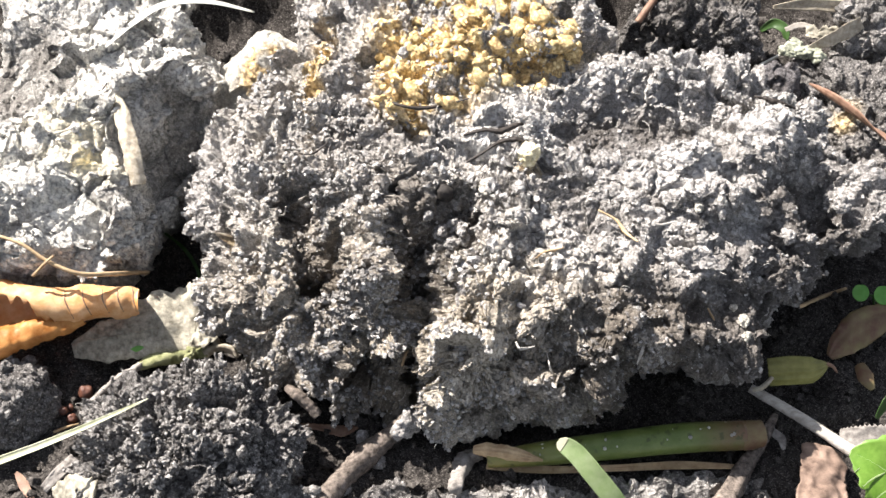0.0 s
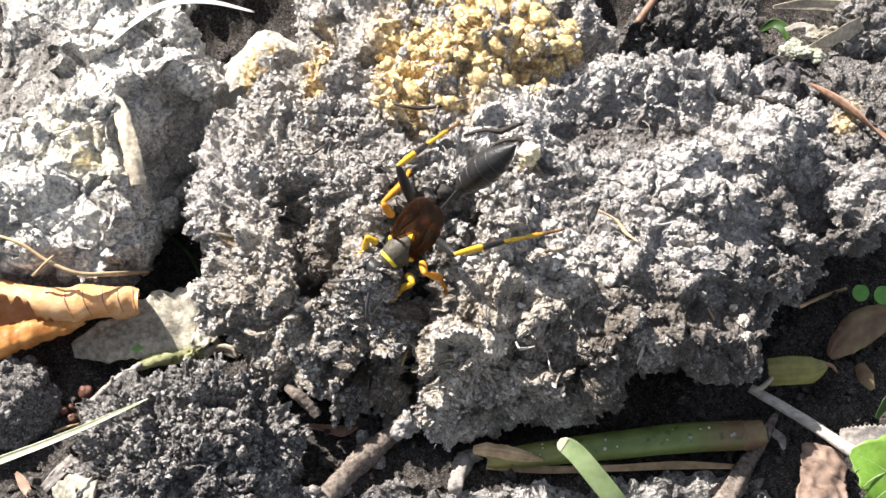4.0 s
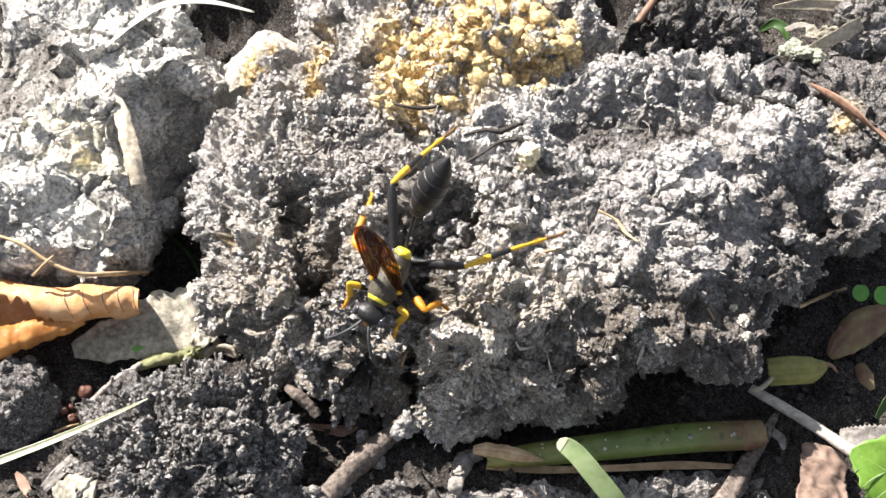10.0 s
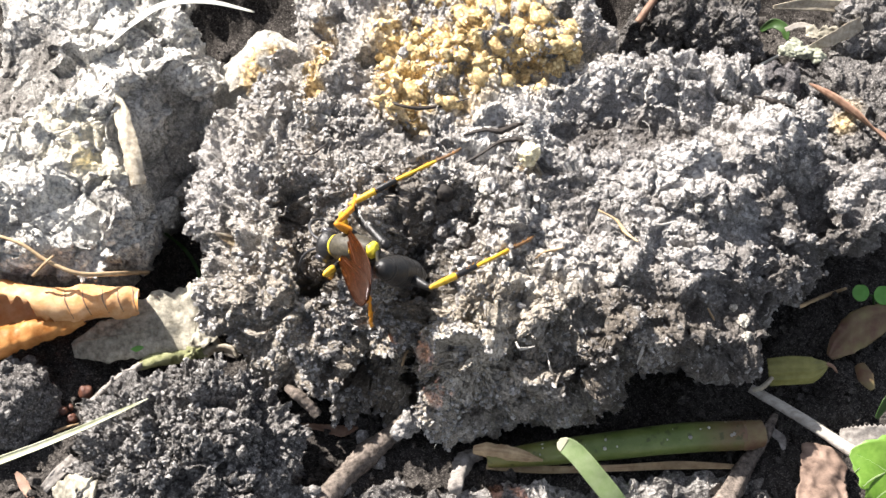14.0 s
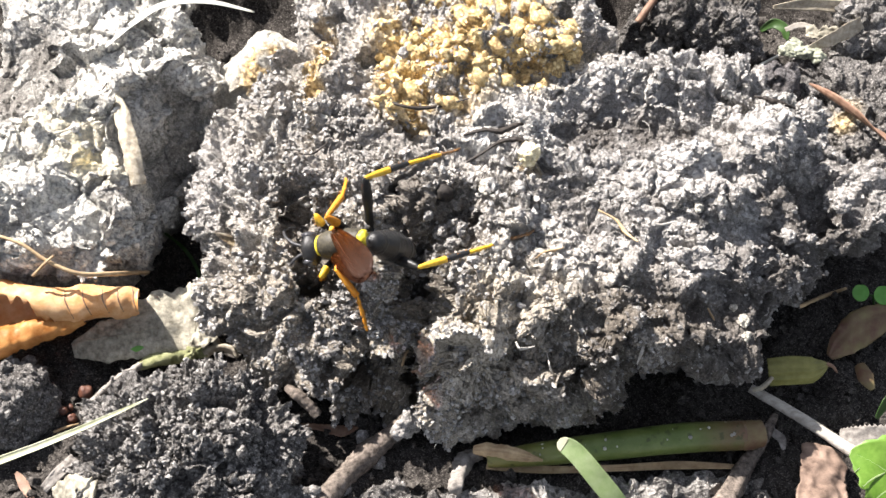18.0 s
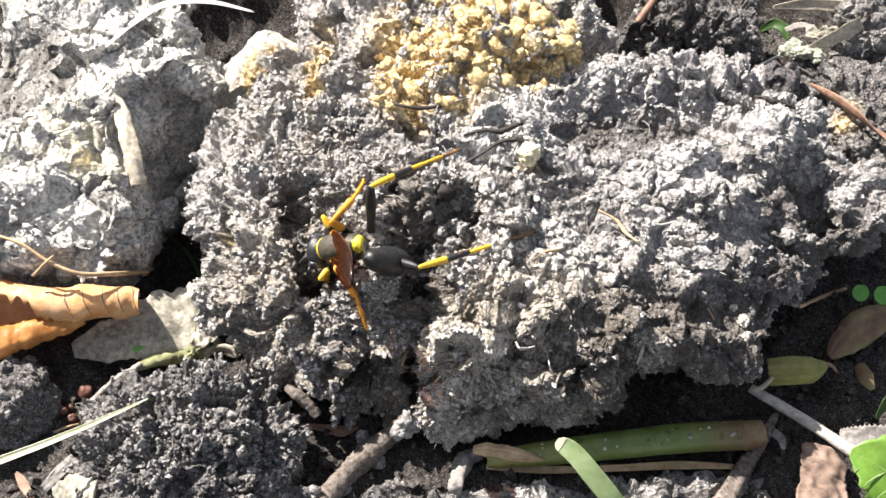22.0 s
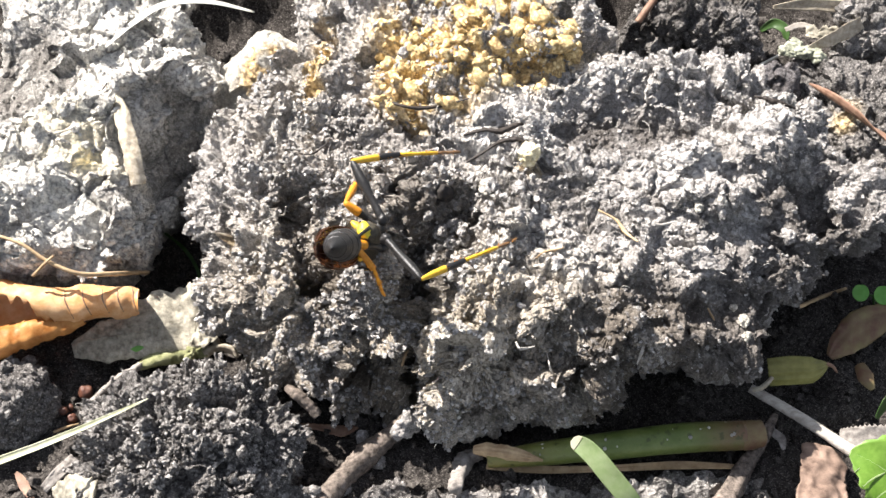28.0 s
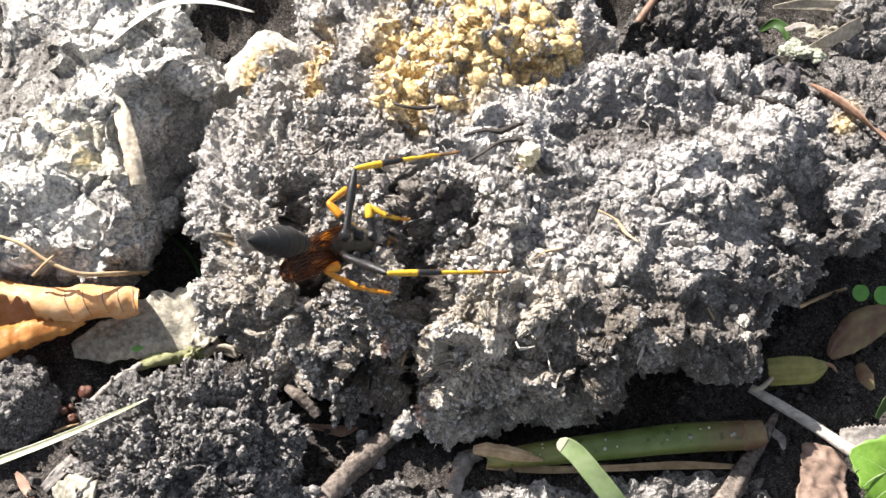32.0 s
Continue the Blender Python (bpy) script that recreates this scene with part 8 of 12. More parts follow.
    walk(d["femur", "front", "right"], [(0, at(2.2, -1, -1.7, 0, -20.5, -68.9)), (0.3, at(2.2, -1, -1.7, 1, -21.3, -71.7)), (0.5, at(2.2, -1, -1.7, 0.4, -20.8, -70.1)), (0.6, at(2.2, -1, -1.7, 2.1, -39.5, -73.4)), (0.7, at(2.2, -1, -1.7, 3.5, -38.2, -75.7)), (0.8, at(2.2, -1, -1.7, 4.1, -37.6, -76.6)), (0.9, at(2.2, -1, -1.7, 5.1, -36.4, -78.3)), (1, at(2.2, -1, -1.7, 4.8, -36.8, -77.9)), (1.1, at(2.2, -1, -1.7, 2.3, -39.4, -73.7)), (1.2, at(2.2, -1, -1.7, 1.6, -40, -72.6)), (1.3, at(2.2, -1, -1.7, 2.6, -39.1, -74.2)), (1.4, at(2.2, -1, -1.7, 3.2, -38.5, -75.2)), (1.5, at(2.2, -1, -1.7, 3.7, -38, -76)), (1.6, at(2.2, -1, -1.7, 4.3, -37.4, -77)), (1.8, at(2.2, -1, -1.7, 5.5, -35.9, -79)), (2, at(2.2, -1, -1.7, 4, -37.7, -76.5)), (2.5, at(2.2, -1, -1.7, 3.3, -38.5, -75.3)), (3, at(2.2, -1, -1.7, 0.4, -41, -70.8)), (3.5, at(2.2, -1, -1.7, 0.2, -41.1, -70.5)), (4.5, at(2.2, -1, -1.7, 3.4, -38.3, -75.5)), (5.5, at(2.2, -1, -1.7, 0.2, -41.2, -70.4)), (5.8, at(2.2, -1, -1.7, 9.6, -29.6, -86.5)), (6, at(2.2, -1, -1.7, 3.2, -38.5, -75.2)), (6.2, at(2.2, -1, -1.7, 2.4, -39.3, -73.9)), (6.5, at(2.2, -1, -1.7, 5.6, -35.8, -79.2)), (7, at(2.2, -1, -1.7, 2.7, -39, -74.4)), (7.5, at(2.2, -1, -1.7, 2.2, -39.4, -73.6)), (8, at(2.2, -1, -1.7, 2.8, -38.9, -74.5)), (8.5, at(2.2, -1, -1.7, 9.1, -30.4, -85.6)), (9, at(2.2, -1, -1.7, 5.9, -35.5, -79.7)), (9.5, at(2.2, -1, -1.7, 2.5, -39.2, -74.1)), (10, at(2.2, -1, -1.7, 3.3, -38.4, -75.4)), (10.5, at(2.2, -1, -1.7, 1.6, -40, -72.6)), (11, at(2.2, -1, -1.7, 3, -38.7, -74.9)), (11.5, at(2.2, -1, -1.7, 3.1, -38.5, -75.1)), (12, at(2.2, -1, -1.7, 1.8, -39.8, -73)), (12.5, at(2.2, -1, -1.7, 2.3, -39.4, -73.8)), (13, at(2.2, -1, -1.7, 2.6, -39.1, -74.3)), (13.5, at(2.2, -1, -1.7, 2.1, -39.6, -73.4)), (14, at(2.2, -1, -1.7, 3, -38.7, -74.9)), (14.5, at(2.2, -1, -1.7, 1.8, -39.8, -73.1)), (15.5, at(2.2, -1, -1.7, 3.9, -37.8, -76.3)), (16.5, at(2.2, -1, -1.7, 3.2, -38.5, -75.2)), (17, at(2.2, -1, -1.7, 2, -39.7, -73.2)), (17.5, at(2.2, -1, -1.7, 2.2, -39.4, -73.7)), (18, at(2.2, -1, -1.7, 1.4, -40.1, -72.4)), (18.5, at(2.2, -1, -1.7, 2.5, -39.2, -74)), (19, at(2.2, -1, -1.7, 2, -39.6, -73.3)), (19.5, at(2.2, -1, -1.7, 3.6, -38, -75.9)), (20, at(2.2, -1, -1.7, 2.9, -38.8, -74.7)), (20.5, at(2.2, -1, -1.7, 2.5, -39.1, -74.1)), (21, at(2.2, -1, -1.7, 4, -37.7, -76.5)), (21.5, at(2.2, -1, -1.7, 4.3, -37.4, -77)), (22, at(2.2, -1, -1.7, 4.1, -37.5, -76.7)), (22.5, at(2.2, -1, -1.7, 4.2, -37.5, -76.8)), (23, at(2.2, -1, -1.7, 4, -37.7, -76.5)), (23.5, at(2.2, -1, -1.7, 4.7, -36.9, -77.6)), (24, at(2.2, -1, -1.7, 4.5, -37.1, -77.4)), (24.5, at(2.2, -1, -1.7, -2.6, -43, -66.4)), (25, at(2.2, -1, -1.7, 0.8, -40.7, -71.4)), (25.5, at(2.2, -1, -1.7, 2.4, -39.3, -73.9)), (26.5, at(2.2, -1, -1.7, 4.3, -37.4, -77)), (27.5, at(2.2, -1, -1.7, 3.6, -38.1, -75.8)), (28, at(2.2, -1, -1.7, 4.5, -37.2, -77.3)), (28.5, at(2.2, -1, -1.7, 7.5, -33.2, -82.6)), (29, at(2.2, -1, -1.7, 13.4, -18.3, -95.9)), (29.5, at(2.2, -1, -1.7, 8, -32.3, -83.6)), (30, at(2.2, -1, -1.7, 12.3, -22.7, -92.7)), (30.5, at(2.2, -1, -1.7, 9.6, -29.5, -86.7)), (31, at(2.2, -1, -1.7, 14.9, 0.1, -106.5)), (31.5, at(2.2, -1, -1.7, 7.3, -33.8, -81.9)), (32, at(2.2, -1, -1.7, 12.5, -22.5, -92.8))])
    walk(d["tibia", "front", "right"], [(0, at(3.55, -4.5, -0.3, 0, 58.7, 135.7)), (0.3, at(3.37, -4.54, -0.25, -2.7, 59.8, 132.6)), (0.5, at(3.47, -4.52, -0.28, -1.1, 59.1, 134.4)), (0.6, at(3.08, -3.96, 0.85, -120.9, 57.7, 7)), (0.7, at(2.98, -4.05, 0.77, -119.7, 56.3, 8.4)), (0.8, at(2.93, -4.08, 0.74, -119.2, 55.6, 9)), (0.9, at(2.85, -4.15, 0.68, -118.4, 54.5, 9.9)), (1, at(2.87, -4.13, 0.69, -118.6, 54.8, 9.7)), (1.1, at(3.07, -3.97, 0.84, -120.8, 57.5, 7.1)), (1.2, at(3.11, -3.92, 0.87, -121.4, 58.1, 6.4)), (1.3, at(3.04, -3.99, 0.82, -120.5, 57.2, 7.5)), (1.4, at(3, -4.03, 0.79, -120, 56.6, 8.1)), (1.5, at(2.96, -4.06, 0.76, -119.6, 56.1, 8.6)), (1.6, at(2.92, -4.1, 0.73, -119.1, 55.4, 9.2)), (1.8, at(2.82, -4.18, 0.65, -118.1, 53.9, 10.3)), (2, at(2.94, -4.08, 0.74, -119.3, 55.7, 8.9)), (2.5, at(3, -4.03, 0.79, -119.9, 56.5, 8.1)), (3, at(3.19, -3.85, 0.92, -122.4, 59.2, 5.2)), (3.5, at(3.21, -3.84, 0.93, -122.7, 59.4, 4.9)), (4.5, at(2.98, -4.04, 0.78, -119.8, 56.3, 8.3)), (5.5, at(3.21, -3.84, 0.93, -122.7, 59.4, 4.9)), (5.8, at(2.41, -4.47, 0.28, -115.6, 47.8, 13.6)), (6, at(3, -4.03, 0.79, -120, 56.6, 8.1)), (6.2, at(3.06, -3.98, 0.83, -120.7, 57.4, 7.3)), (6.5, at(2.81, -4.19, 0.64, -118.1, 53.8, 10.4)), (7, at(3.04, -3.99, 0.82, -120.4, 57.1, 7.6)), (7.5, at(3.07, -3.96, 0.84, -120.8, 57.5, 7.1)), (8, at(3.03, -4, 0.81, -120.3, 57, 7.7)), (8.5, at(2.46, -4.44, 0.33, -115.8, 48.6, 13.3)), (9, at(2.78, -4.2, 0.62, -117.9, 53.5, 10.7)), (9.5, at(3.05, -3.98, 0.83, -120.6, 57.3, 7.4)), (10, at(2.99, -4.04, 0.78, -119.9, 56.4, 8.2)), (10.5, at(3.12, -3.92, 0.87, -121.4, 58.1, 6.4)), (11, at(3.01, -4.02, 0.8, -120.1, 56.7, 7.9)), (11.5, at(3, -4.02, 0.79, -120, 56.6, 8)), (12, at(3.1, -3.94, 0.86, -121.2, 57.9, 6.7)), (12.5, at(3.07, -3.97, 0.84, -120.8, 57.5, 7.2)), (13, at(3.04, -3.99, 0.82, -120.5, 57.1, 7.5)), (13.5, at(3.08, -3.96, 0.85, -121, 57.7, 6.9)), (14, at(3.01, -4.02, 0.8, -120.1, 56.7, 7.9)), (14.5, at(3.1, -3.94, 0.86, -121.2, 57.9, 6.7)), (15.5, at(2.95, -4.07, 0.75, -119.4, 55.8, 8.8)), (16.5, at(3, -4.03, 0.79, -120, 56.5, 8.1)), (17, at(3.09, -3.95, 0.85, -121.1, 57.8, 6.8)), (17.5, at(3.07, -3.97, 0.84, -120.8, 57.5, 7.1)), (18, at(3.12, -3.92, 0.88, -121.5, 58.3, 6.3)), (18.5, at(3.05, -3.98, 0.83, -120.6, 57.3, 7.4)), (19, at(3.08, -3.95, 0.85, -121, 57.7, 6.9)), (19.5, at(2.97, -4.06, 0.76, -119.6, 56.1, 8.6)), (20, at(3.02, -4.01, 0.81, -120.2, 56.9, 7.8)), (20.5, at(3.05, -3.98, 0.82, -120.6, 57.2, 7.4)), (21, at(2.94, -4.08, 0.74, -119.3, 55.7, 8.9)), (21.5, at(2.92, -4.1, 0.73, -119.1, 55.4, 9.2)), (22, at(2.93, -4.09, 0.74, -119.2, 55.6, 9)), (22.5, at(2.93, -4.09, 0.73, -119.2, 55.5, 9)), (23, at(2.94, -4.08, 0.75, -119.4, 55.7, 8.9)), (23.5, at(2.89, -4.12, 0.7, -118.8, 55, 9.5)), (24, at(2.9, -4.11, 0.71, -118.9, 55.1, 9.4)), (24.5, at(3.37, -3.68, 1.03, -125.5, 61.4, 1.7)), (25, at(3.17, -3.88, 0.91, -122.1, 58.8, 5.6)), (25.5, at(3.06, -3.97, 0.83, -120.7, 57.4, 7.3)), (26.5, at(2.92, -4.1, 0.73, -119.1, 55.4, 9.2)), (27.5, at(2.97, -4.05, 0.77, -119.7, 56.2, 8.5)), (28, at(2.9, -4.11, 0.72, -119, 55.2, 9.3)), (28.5, at(2.63, -4.32, 0.49, -116.8, 51.2, 12.1)), (29, at(1.81, -4.78, -0.44, -114.2, 37.6, 15.7)), (29.5, at(2.58, -4.36, 0.44, -116.4, 50.4, 12.5)), (30, at(2.03, -4.69, -0.15, -114.4, 41.5, 15.3)), (30.5, at(2.4, -4.48, 0.27, -115.6, 47.7, 13.7)), (31, at(1.07, -4.84, -1.71, -115.3, 22.4, 14.1)), (31.5, at(2.67, -4.29, 0.52, -116.8, 51.8, 11.7)), (32, at(2.02, -4.69, -0.17, -114.2, 41.3, 15.3))])
    walk(d["femur", "middle", "left"], [(0, at(-0.6, 1.3, -2, 0, -36.1, 74.8)), (0.3, at(-0.6, 1.3, -2, 0.9, -35.4, 73.2)), (0.5, at(-0.6, 1.3, -2, -1.3, -37.1, 77)), (0.6, at(-0.6, 1.3, -2, 6.2, -59.3, 67.1)), (0.7, at(-0.6, 1.3, -2, 7, -59.2, 66.2)), (0.8, at(-0.6, 1.3, -2, -3.5, -60.1, 78.3)), (0.9, at(-0.6, 1.3, -2, 0.5, -59.9, 73.8)), (1, at(-0.6, 1.3, -2, -33.1, -52.1, 113.7)), (1.1, at(-0.6, 1.3, -2, -50.8, -47.1, 136.8)), (1.2, at(-0.6, 1.3, -2, 2.1, -59.9, 73.6)), (1.3, at(-0.6, 1.3, -2, 5.6, -59.6, 69.5)), (1.4, at(-0.6, 1.3, -2, 3, -59.8, 72.6)), (1.5, at(-0.6, 1.3, -2, 3.2, -59.8, 72.3)), (1.6, at(-0.6, 1.3, -2, -0.2, -60, 76.3)), (1.8, at(-0.6, 1.3, -2, 12.3, -58.5, 61.7)), (2, at(-0.6, 1.3, -2, 83.6, -58.8, -18.3)), (2.5, at(-0.6, 1.3, -2, -44.9, -79.5, 112.5)), (3, at(-0.6, 1.3, -2, 13.3, -70.6, 52.7)), (3.5, at(-0.6, 1.3, -2, 6.7, -52.2, 60.1)), (4.5, at(-0.6, 1.3, -2, 3.7, -48.2, 64)), (5.5, at(-0.6, 1.3, -2, -19, -11.8, 105.8)), (5.8, at(-0.6, 1.3, -2, -26.4, -31.5, 125.6)), (6, at(-0.6, 1.3, -2, -27.2, 10.9, 129.4)), (6.2, at(-0.6, 1.3, -2, -25.8, -21.9, 116.2)), (6.5, at(-0.6, 1.3, -2, 3.8, -43.5, 64.9)), (7, at(-0.6, 1.3, -2, 3.4, -55.7, 65.4)), (7.5, at(-0.6, 1.3, -2, -24.9, -68.5, 97)), (8, at(-0.6, 1.3, -2, -40.4, -51.7, 114.7)), (8.5, at(-0.6, 1.3, -2, -29.4, -69.9, 102.2)), (9, at(-0.6, 1.3, -2, 36.7, -70.1, 32.8)), (9.5, at(-0.6, 1.3, -2, 34, -54.6, 35.8)), (10, at(-0.6, 1.3, -2, 13.9, -29, 64.9)), (10.5, at(-0.6, 1.3, -2, 10.5, -18.4, 73.4)), (11, at(-0.6, 1.3, -2, 19.9, -4.3, 28.1)), (11.5, at(-0.6, 1.3, -2, -1.4, -50.7, 69.3)), (12, at(-0.6, 1.3, -2, 1.9, 19.2, 59.3)), (12.25, at(-0.6, 1.3, -2, 1.9, -18.7, 71.7)), (12.5, at(-0.6, 1.3, -2, -11.4, -55.3, 92.6)), (13, at(-0.6, 1.3, -2, -59, -51.9, 150)), (13.5, at(-0.6, 1.3, -2, -54.1, -51.8, 143.8)), (14, at(-0.6, 1.3, -2, -47.5, -52.5, 135.4)), (14.5, at(-0.6, 1.3, -2, -18.5, -68.2, 102.6)), (15.5, at(-0.6, 1.3, -2, -19, -71, 103.1)), (16.5, at(-0.6, 1.3, -2, -19.9, -69.5, 104.1)), (17, at(-0.6, 1.3, -2, -12.1, -69.3, 95.8)), (17.5, at(-0.6, 1.3, -2, -3.4, -67.6, 86.3)), (18, at(-0.6, 1.3, -2, -5.5, -64.3, 88.6)), (18.5, at(-0.6, 1.3, -2, -21.6, -77.6, 105.6)), (19, at(-0.6, 1.3, -2, -58.5, -83.9, 142.9)), (19.5, at(-0.6, 1.3, -2, -30.4, -76.2, 114.4)), (20, at(-0.6, 1.3, -2, 2.6, -67.6, 79.9)), (20.5, at(-0.6, 1.3, -2, 20.8, -75.5, 60.7)), (21, at(-0.6, 1.3, -2, -53.8, -72.8, 137.5)), (21.5, at(-0.6, 1.3, -2, -32.5, -72.7, 115.2)), (22, at(-0.6, 1.3, -2, -37.2, -66.1, 120.2)), (22.5, at(-0.6, 1.3, -2, -21.6, -79.4, 104)), (23, at(-0.6, 1.3, -2, -36, -76.6, 118.7)), (23.5, at(-0.6, 1.3, -2, -8.5, -74.3, 90.4)), (24, at(-0.6, 1.3, -2, -40.2, -66.5, 123.8)), (24.5, at(-0.6, 1.3, -2, -41.3, -63.6, 125.1)), (25, at(-0.6, 1.3, -2, -37.7, -58.9, 120.9)), (25.5, at(-0.6, 1.3, -2, -41.4, -57, 125.3)), (26.5, at(-0.6, 1.3, -2, -31.7, -55.4, 113.7)), (27.5, at(-0.6, 1.3, -2, -83.7, -53.1, 175.6)), (28, at(-0.6, 1.3, -2, -77.9, -51.3, 168.3)), (28.5, at(-0.6, 1.3, -2, -68.3, -28.4, 153.6)), (29, at(-0.6, 1.3, -2, -66.1, -35, 149.5)), (29.5, at(-0.6, 1.3, -2, -62.6, -21.4, 142.3)), (30, at(-0.6, 1.3, -2, -59.6, -21.1, 134)), (30.5, at(-0.6, 1.3, -2, -62.9, -15.7, 144.3)), (31, at(-0.6, 1.3, -2, -66.8, -27, 155)), (31.5, at(-0.6, 1.3, -2, -63.2, -6.9, 142.9)), (32, at(-0.6, 1.3, -2, -63.8, 3.6, 161.9))])
    walk(d["tibia", "middle", "left"], [(0, at(0.56, 5.59, 1.24, 0, 66.4, -170.6)), (0.3, at(0.7, 5.59, 1.18, -0.2, 65.4, -170.9)), (0.5, at(0.39, 5.57, 1.32, 0.2, 67.6, -170.4)), (0.6, at(0.49, 3.89, 2.73, -93.3, 59.2, 89.9)), (0.7, at(0.54, 3.88, 2.72, -92.7, 59.1, 90.5)), (0.8, at(-0.04, 3.99, 2.77, -99.1, 59.7, 83.1)), (0.9, at(0.17, 3.95, 2.76, -96.7, 59.5, 85.9)), (1, at(-1.96, 4.4, 2.34, -95.1, 17.3, 88.3)), (1.1, at(-3.33, 3.86, 2.03, -80.5, 33.7, 121.1)), (1.2, at(0.18, 3.95, 2.76, -107, 59.5, 86)), (1.3, at(0.37, 3.91, 2.74, -104.9, 59.3, 88.4)), (1.4, at(0.23, 3.94, 2.75, -106.5, 59.5, 86.6)), (1.5, at(0.24, 3.94, 2.75, -106.4, 59.5, 86.7)), (1.6, at(0.05, 3.97, 2.76, -108.4, 59.6, 84.4)), (1.8, at(0.76, 3.83, 2.69, -100.9, 58.7, 93.2)), (2, at(2.11, 0.4, 2.7, -81.3, 22.9, 121.3)), (2.5, at(-0.98, 2.22, 3.41, -118.7, 57.7, 68.3)), (3, at(0.51, 2.75, 3.19, -109.3, 61.1, 79.2)), (3.5, at(1.08, 4.22, 2.35, -95.9, 70.4, 93.8)), (4.5, at(1.01, 4.6, 2.1, -89, 69.2, 101.2)), (5.5, at(-2.07, 6.48, -0.88, -173.5, 67, 12.4)), (5.8, at(-3.33, 5.11, 0.87, -147.5, 73.7, 39.9)), (6, at(-4.03, 5.47, -3.04, -88, 66.6, 102.4)), (6.2, at(-2.85, 5.88, 0.05, -88.2, 49.3, 102.2)), (6.5, at(1.09, 4.91, 1.79, -121.7, 59.1, 61.6)), (7, at(0.69, 4.12, 2.54, -88.3, 52.9, 101.4)), (7.5, at(-0.85, 3.3, 3.12, -108.4, 41.4, 74.3)), (8, at(-2.02, 4.4, 2.32, -97.4, 55.1, 88.9)), (8.5, at(-1, 3.14, 3.17, -111.9, 37.9, 69.3)), (9, at(0.98, 2.32, 3.17, -104.1, 43.3, 81.2)), (9.5, at(1.98, 3.16, 2.48, -92, 52.9, 97.3)), (10, at(1.44, 5.65, 0.67, -62.8, 72.7, 129.5)), (10.5, at(0.89, 6.3, -0.27, -68.7, 77, 123.4)), (11, at(4.24, 3.88, -1.59, -71.3, 53, 120.6)), (11.5, at(0.63, 4.56, 2.25, -93.9, 55, 92.8)), (12, at(2.05, 5.77, -3.81, -80.2, 67.8, 108.3)), (12.5, at(-0.74, 4.42, 2.52, -128.6, 55.7, 54.5)), (13, at(-3.54, 2.99, 2.33, -115.8, 58, 69.8)), (13.5, at(-3.34, 3.31, 2.32, -126.9, 49.5, 56.1)), (14, at(-2.98, 3.65, 2.37, -112.8, 53.5, 74)), (14.5, at(-1.05, 3.29, 3.11, -99.4, 49.5, 91.1)), (15.5, at(-1, 3.04, 3.2, -91.3, 41.2, 102.4)), (16.5, at(-1.07, 3.16, 3.15, -90.3, 43, 103.9)), (17, at(-0.79, 3.23, 3.15, -88.6, 38.3, 106.5)), (17.5, at(-0.47, 3.39, 3.09, -91.5, 34.7, 101.6)), (18, at(-0.54, 3.69, 2.96, -95.3, 34.2, 95)), (18.5, at(-0.92, 2.44, 3.37, -101.8, 27.9, 82.4)), (19, at(-1.07, 1.65, 3.47, -106.3, 26.6, 72.5)), (19.5, at(-1.14, 2.5, 3.34, -101.7, 27.5, 82.6)), (20, at(-0.23, 3.36, 3.09, -89.8, 25.2, 109.1)), (20.5, at(0.07, 2.5, 3.33, -96.2, 22.3, 93.2)), (21, at(-1.8, 2.4, 3.25, -106.6, 14.1, 60.8)), (21.5, at(-1.3, 2.78, 3.25, -97.8, 28.5, 84.7)), (22, at(-1.72, 3.22, 3.03, -93, 36.3, 93.5)), (22.5, at(-0.84, 2.28, 3.41, -96.9, 20.4, 85.4)), (23, at(-1.21, 2.42, 3.35, -93.3, 33.2, 93.4)), (23.5, at(-0.61, 2.78, 3.3, -95.2, 22.4, 89.2)), (24, at(-1.82, 3.12, 3.04, -100.9, 8.1, 67.9)), (24.5, at(-2, 3.3, 2.93, -94.3, 38.5, 84.2)), (25, at(-2.06, 3.74, 2.71, -96.7, 50.5, 80.7)), (25.5, at(-2.33, 3.74, 2.61, -115.7, 50.8, 56.3)), (26.5, at(-1.85, 4.16, 2.53, -136.8, 50.2, 29.1)), (27.5, at(-3.89, 1.55, 2.4, -129.3, 33.3, 40.2)), (28, at(-3.97, 2, 2.29, -133.3, 27.7, 32.5)), (28.5, at(-4.94, 3.45, 0.62, -139.7, 23.9, 17.8)), (29, at(-4.48, 3.58, 1.16, -149.3, 54.3, 3.2)), (29.5, at(-4.65, 4.43, 0.01, -144.5, 15.8, 11.1)), (30, at(-4.17, 4.99, -0.02, -144.9, 5.6, 8.9)), (30.5, at(-4.9, 4.39, -0.51, -143.8, 10, 16.7)), (31, at(-5.04, 3.37, 0.5, -138.2, 35.5, 30.7)), (31.5, at(-4.96, 4.59, -1.34, -145.4, 8.3, 12.1)), (32, at(-5.82, 3.01, -2.35, -144.7, 25.3, 14.7))])
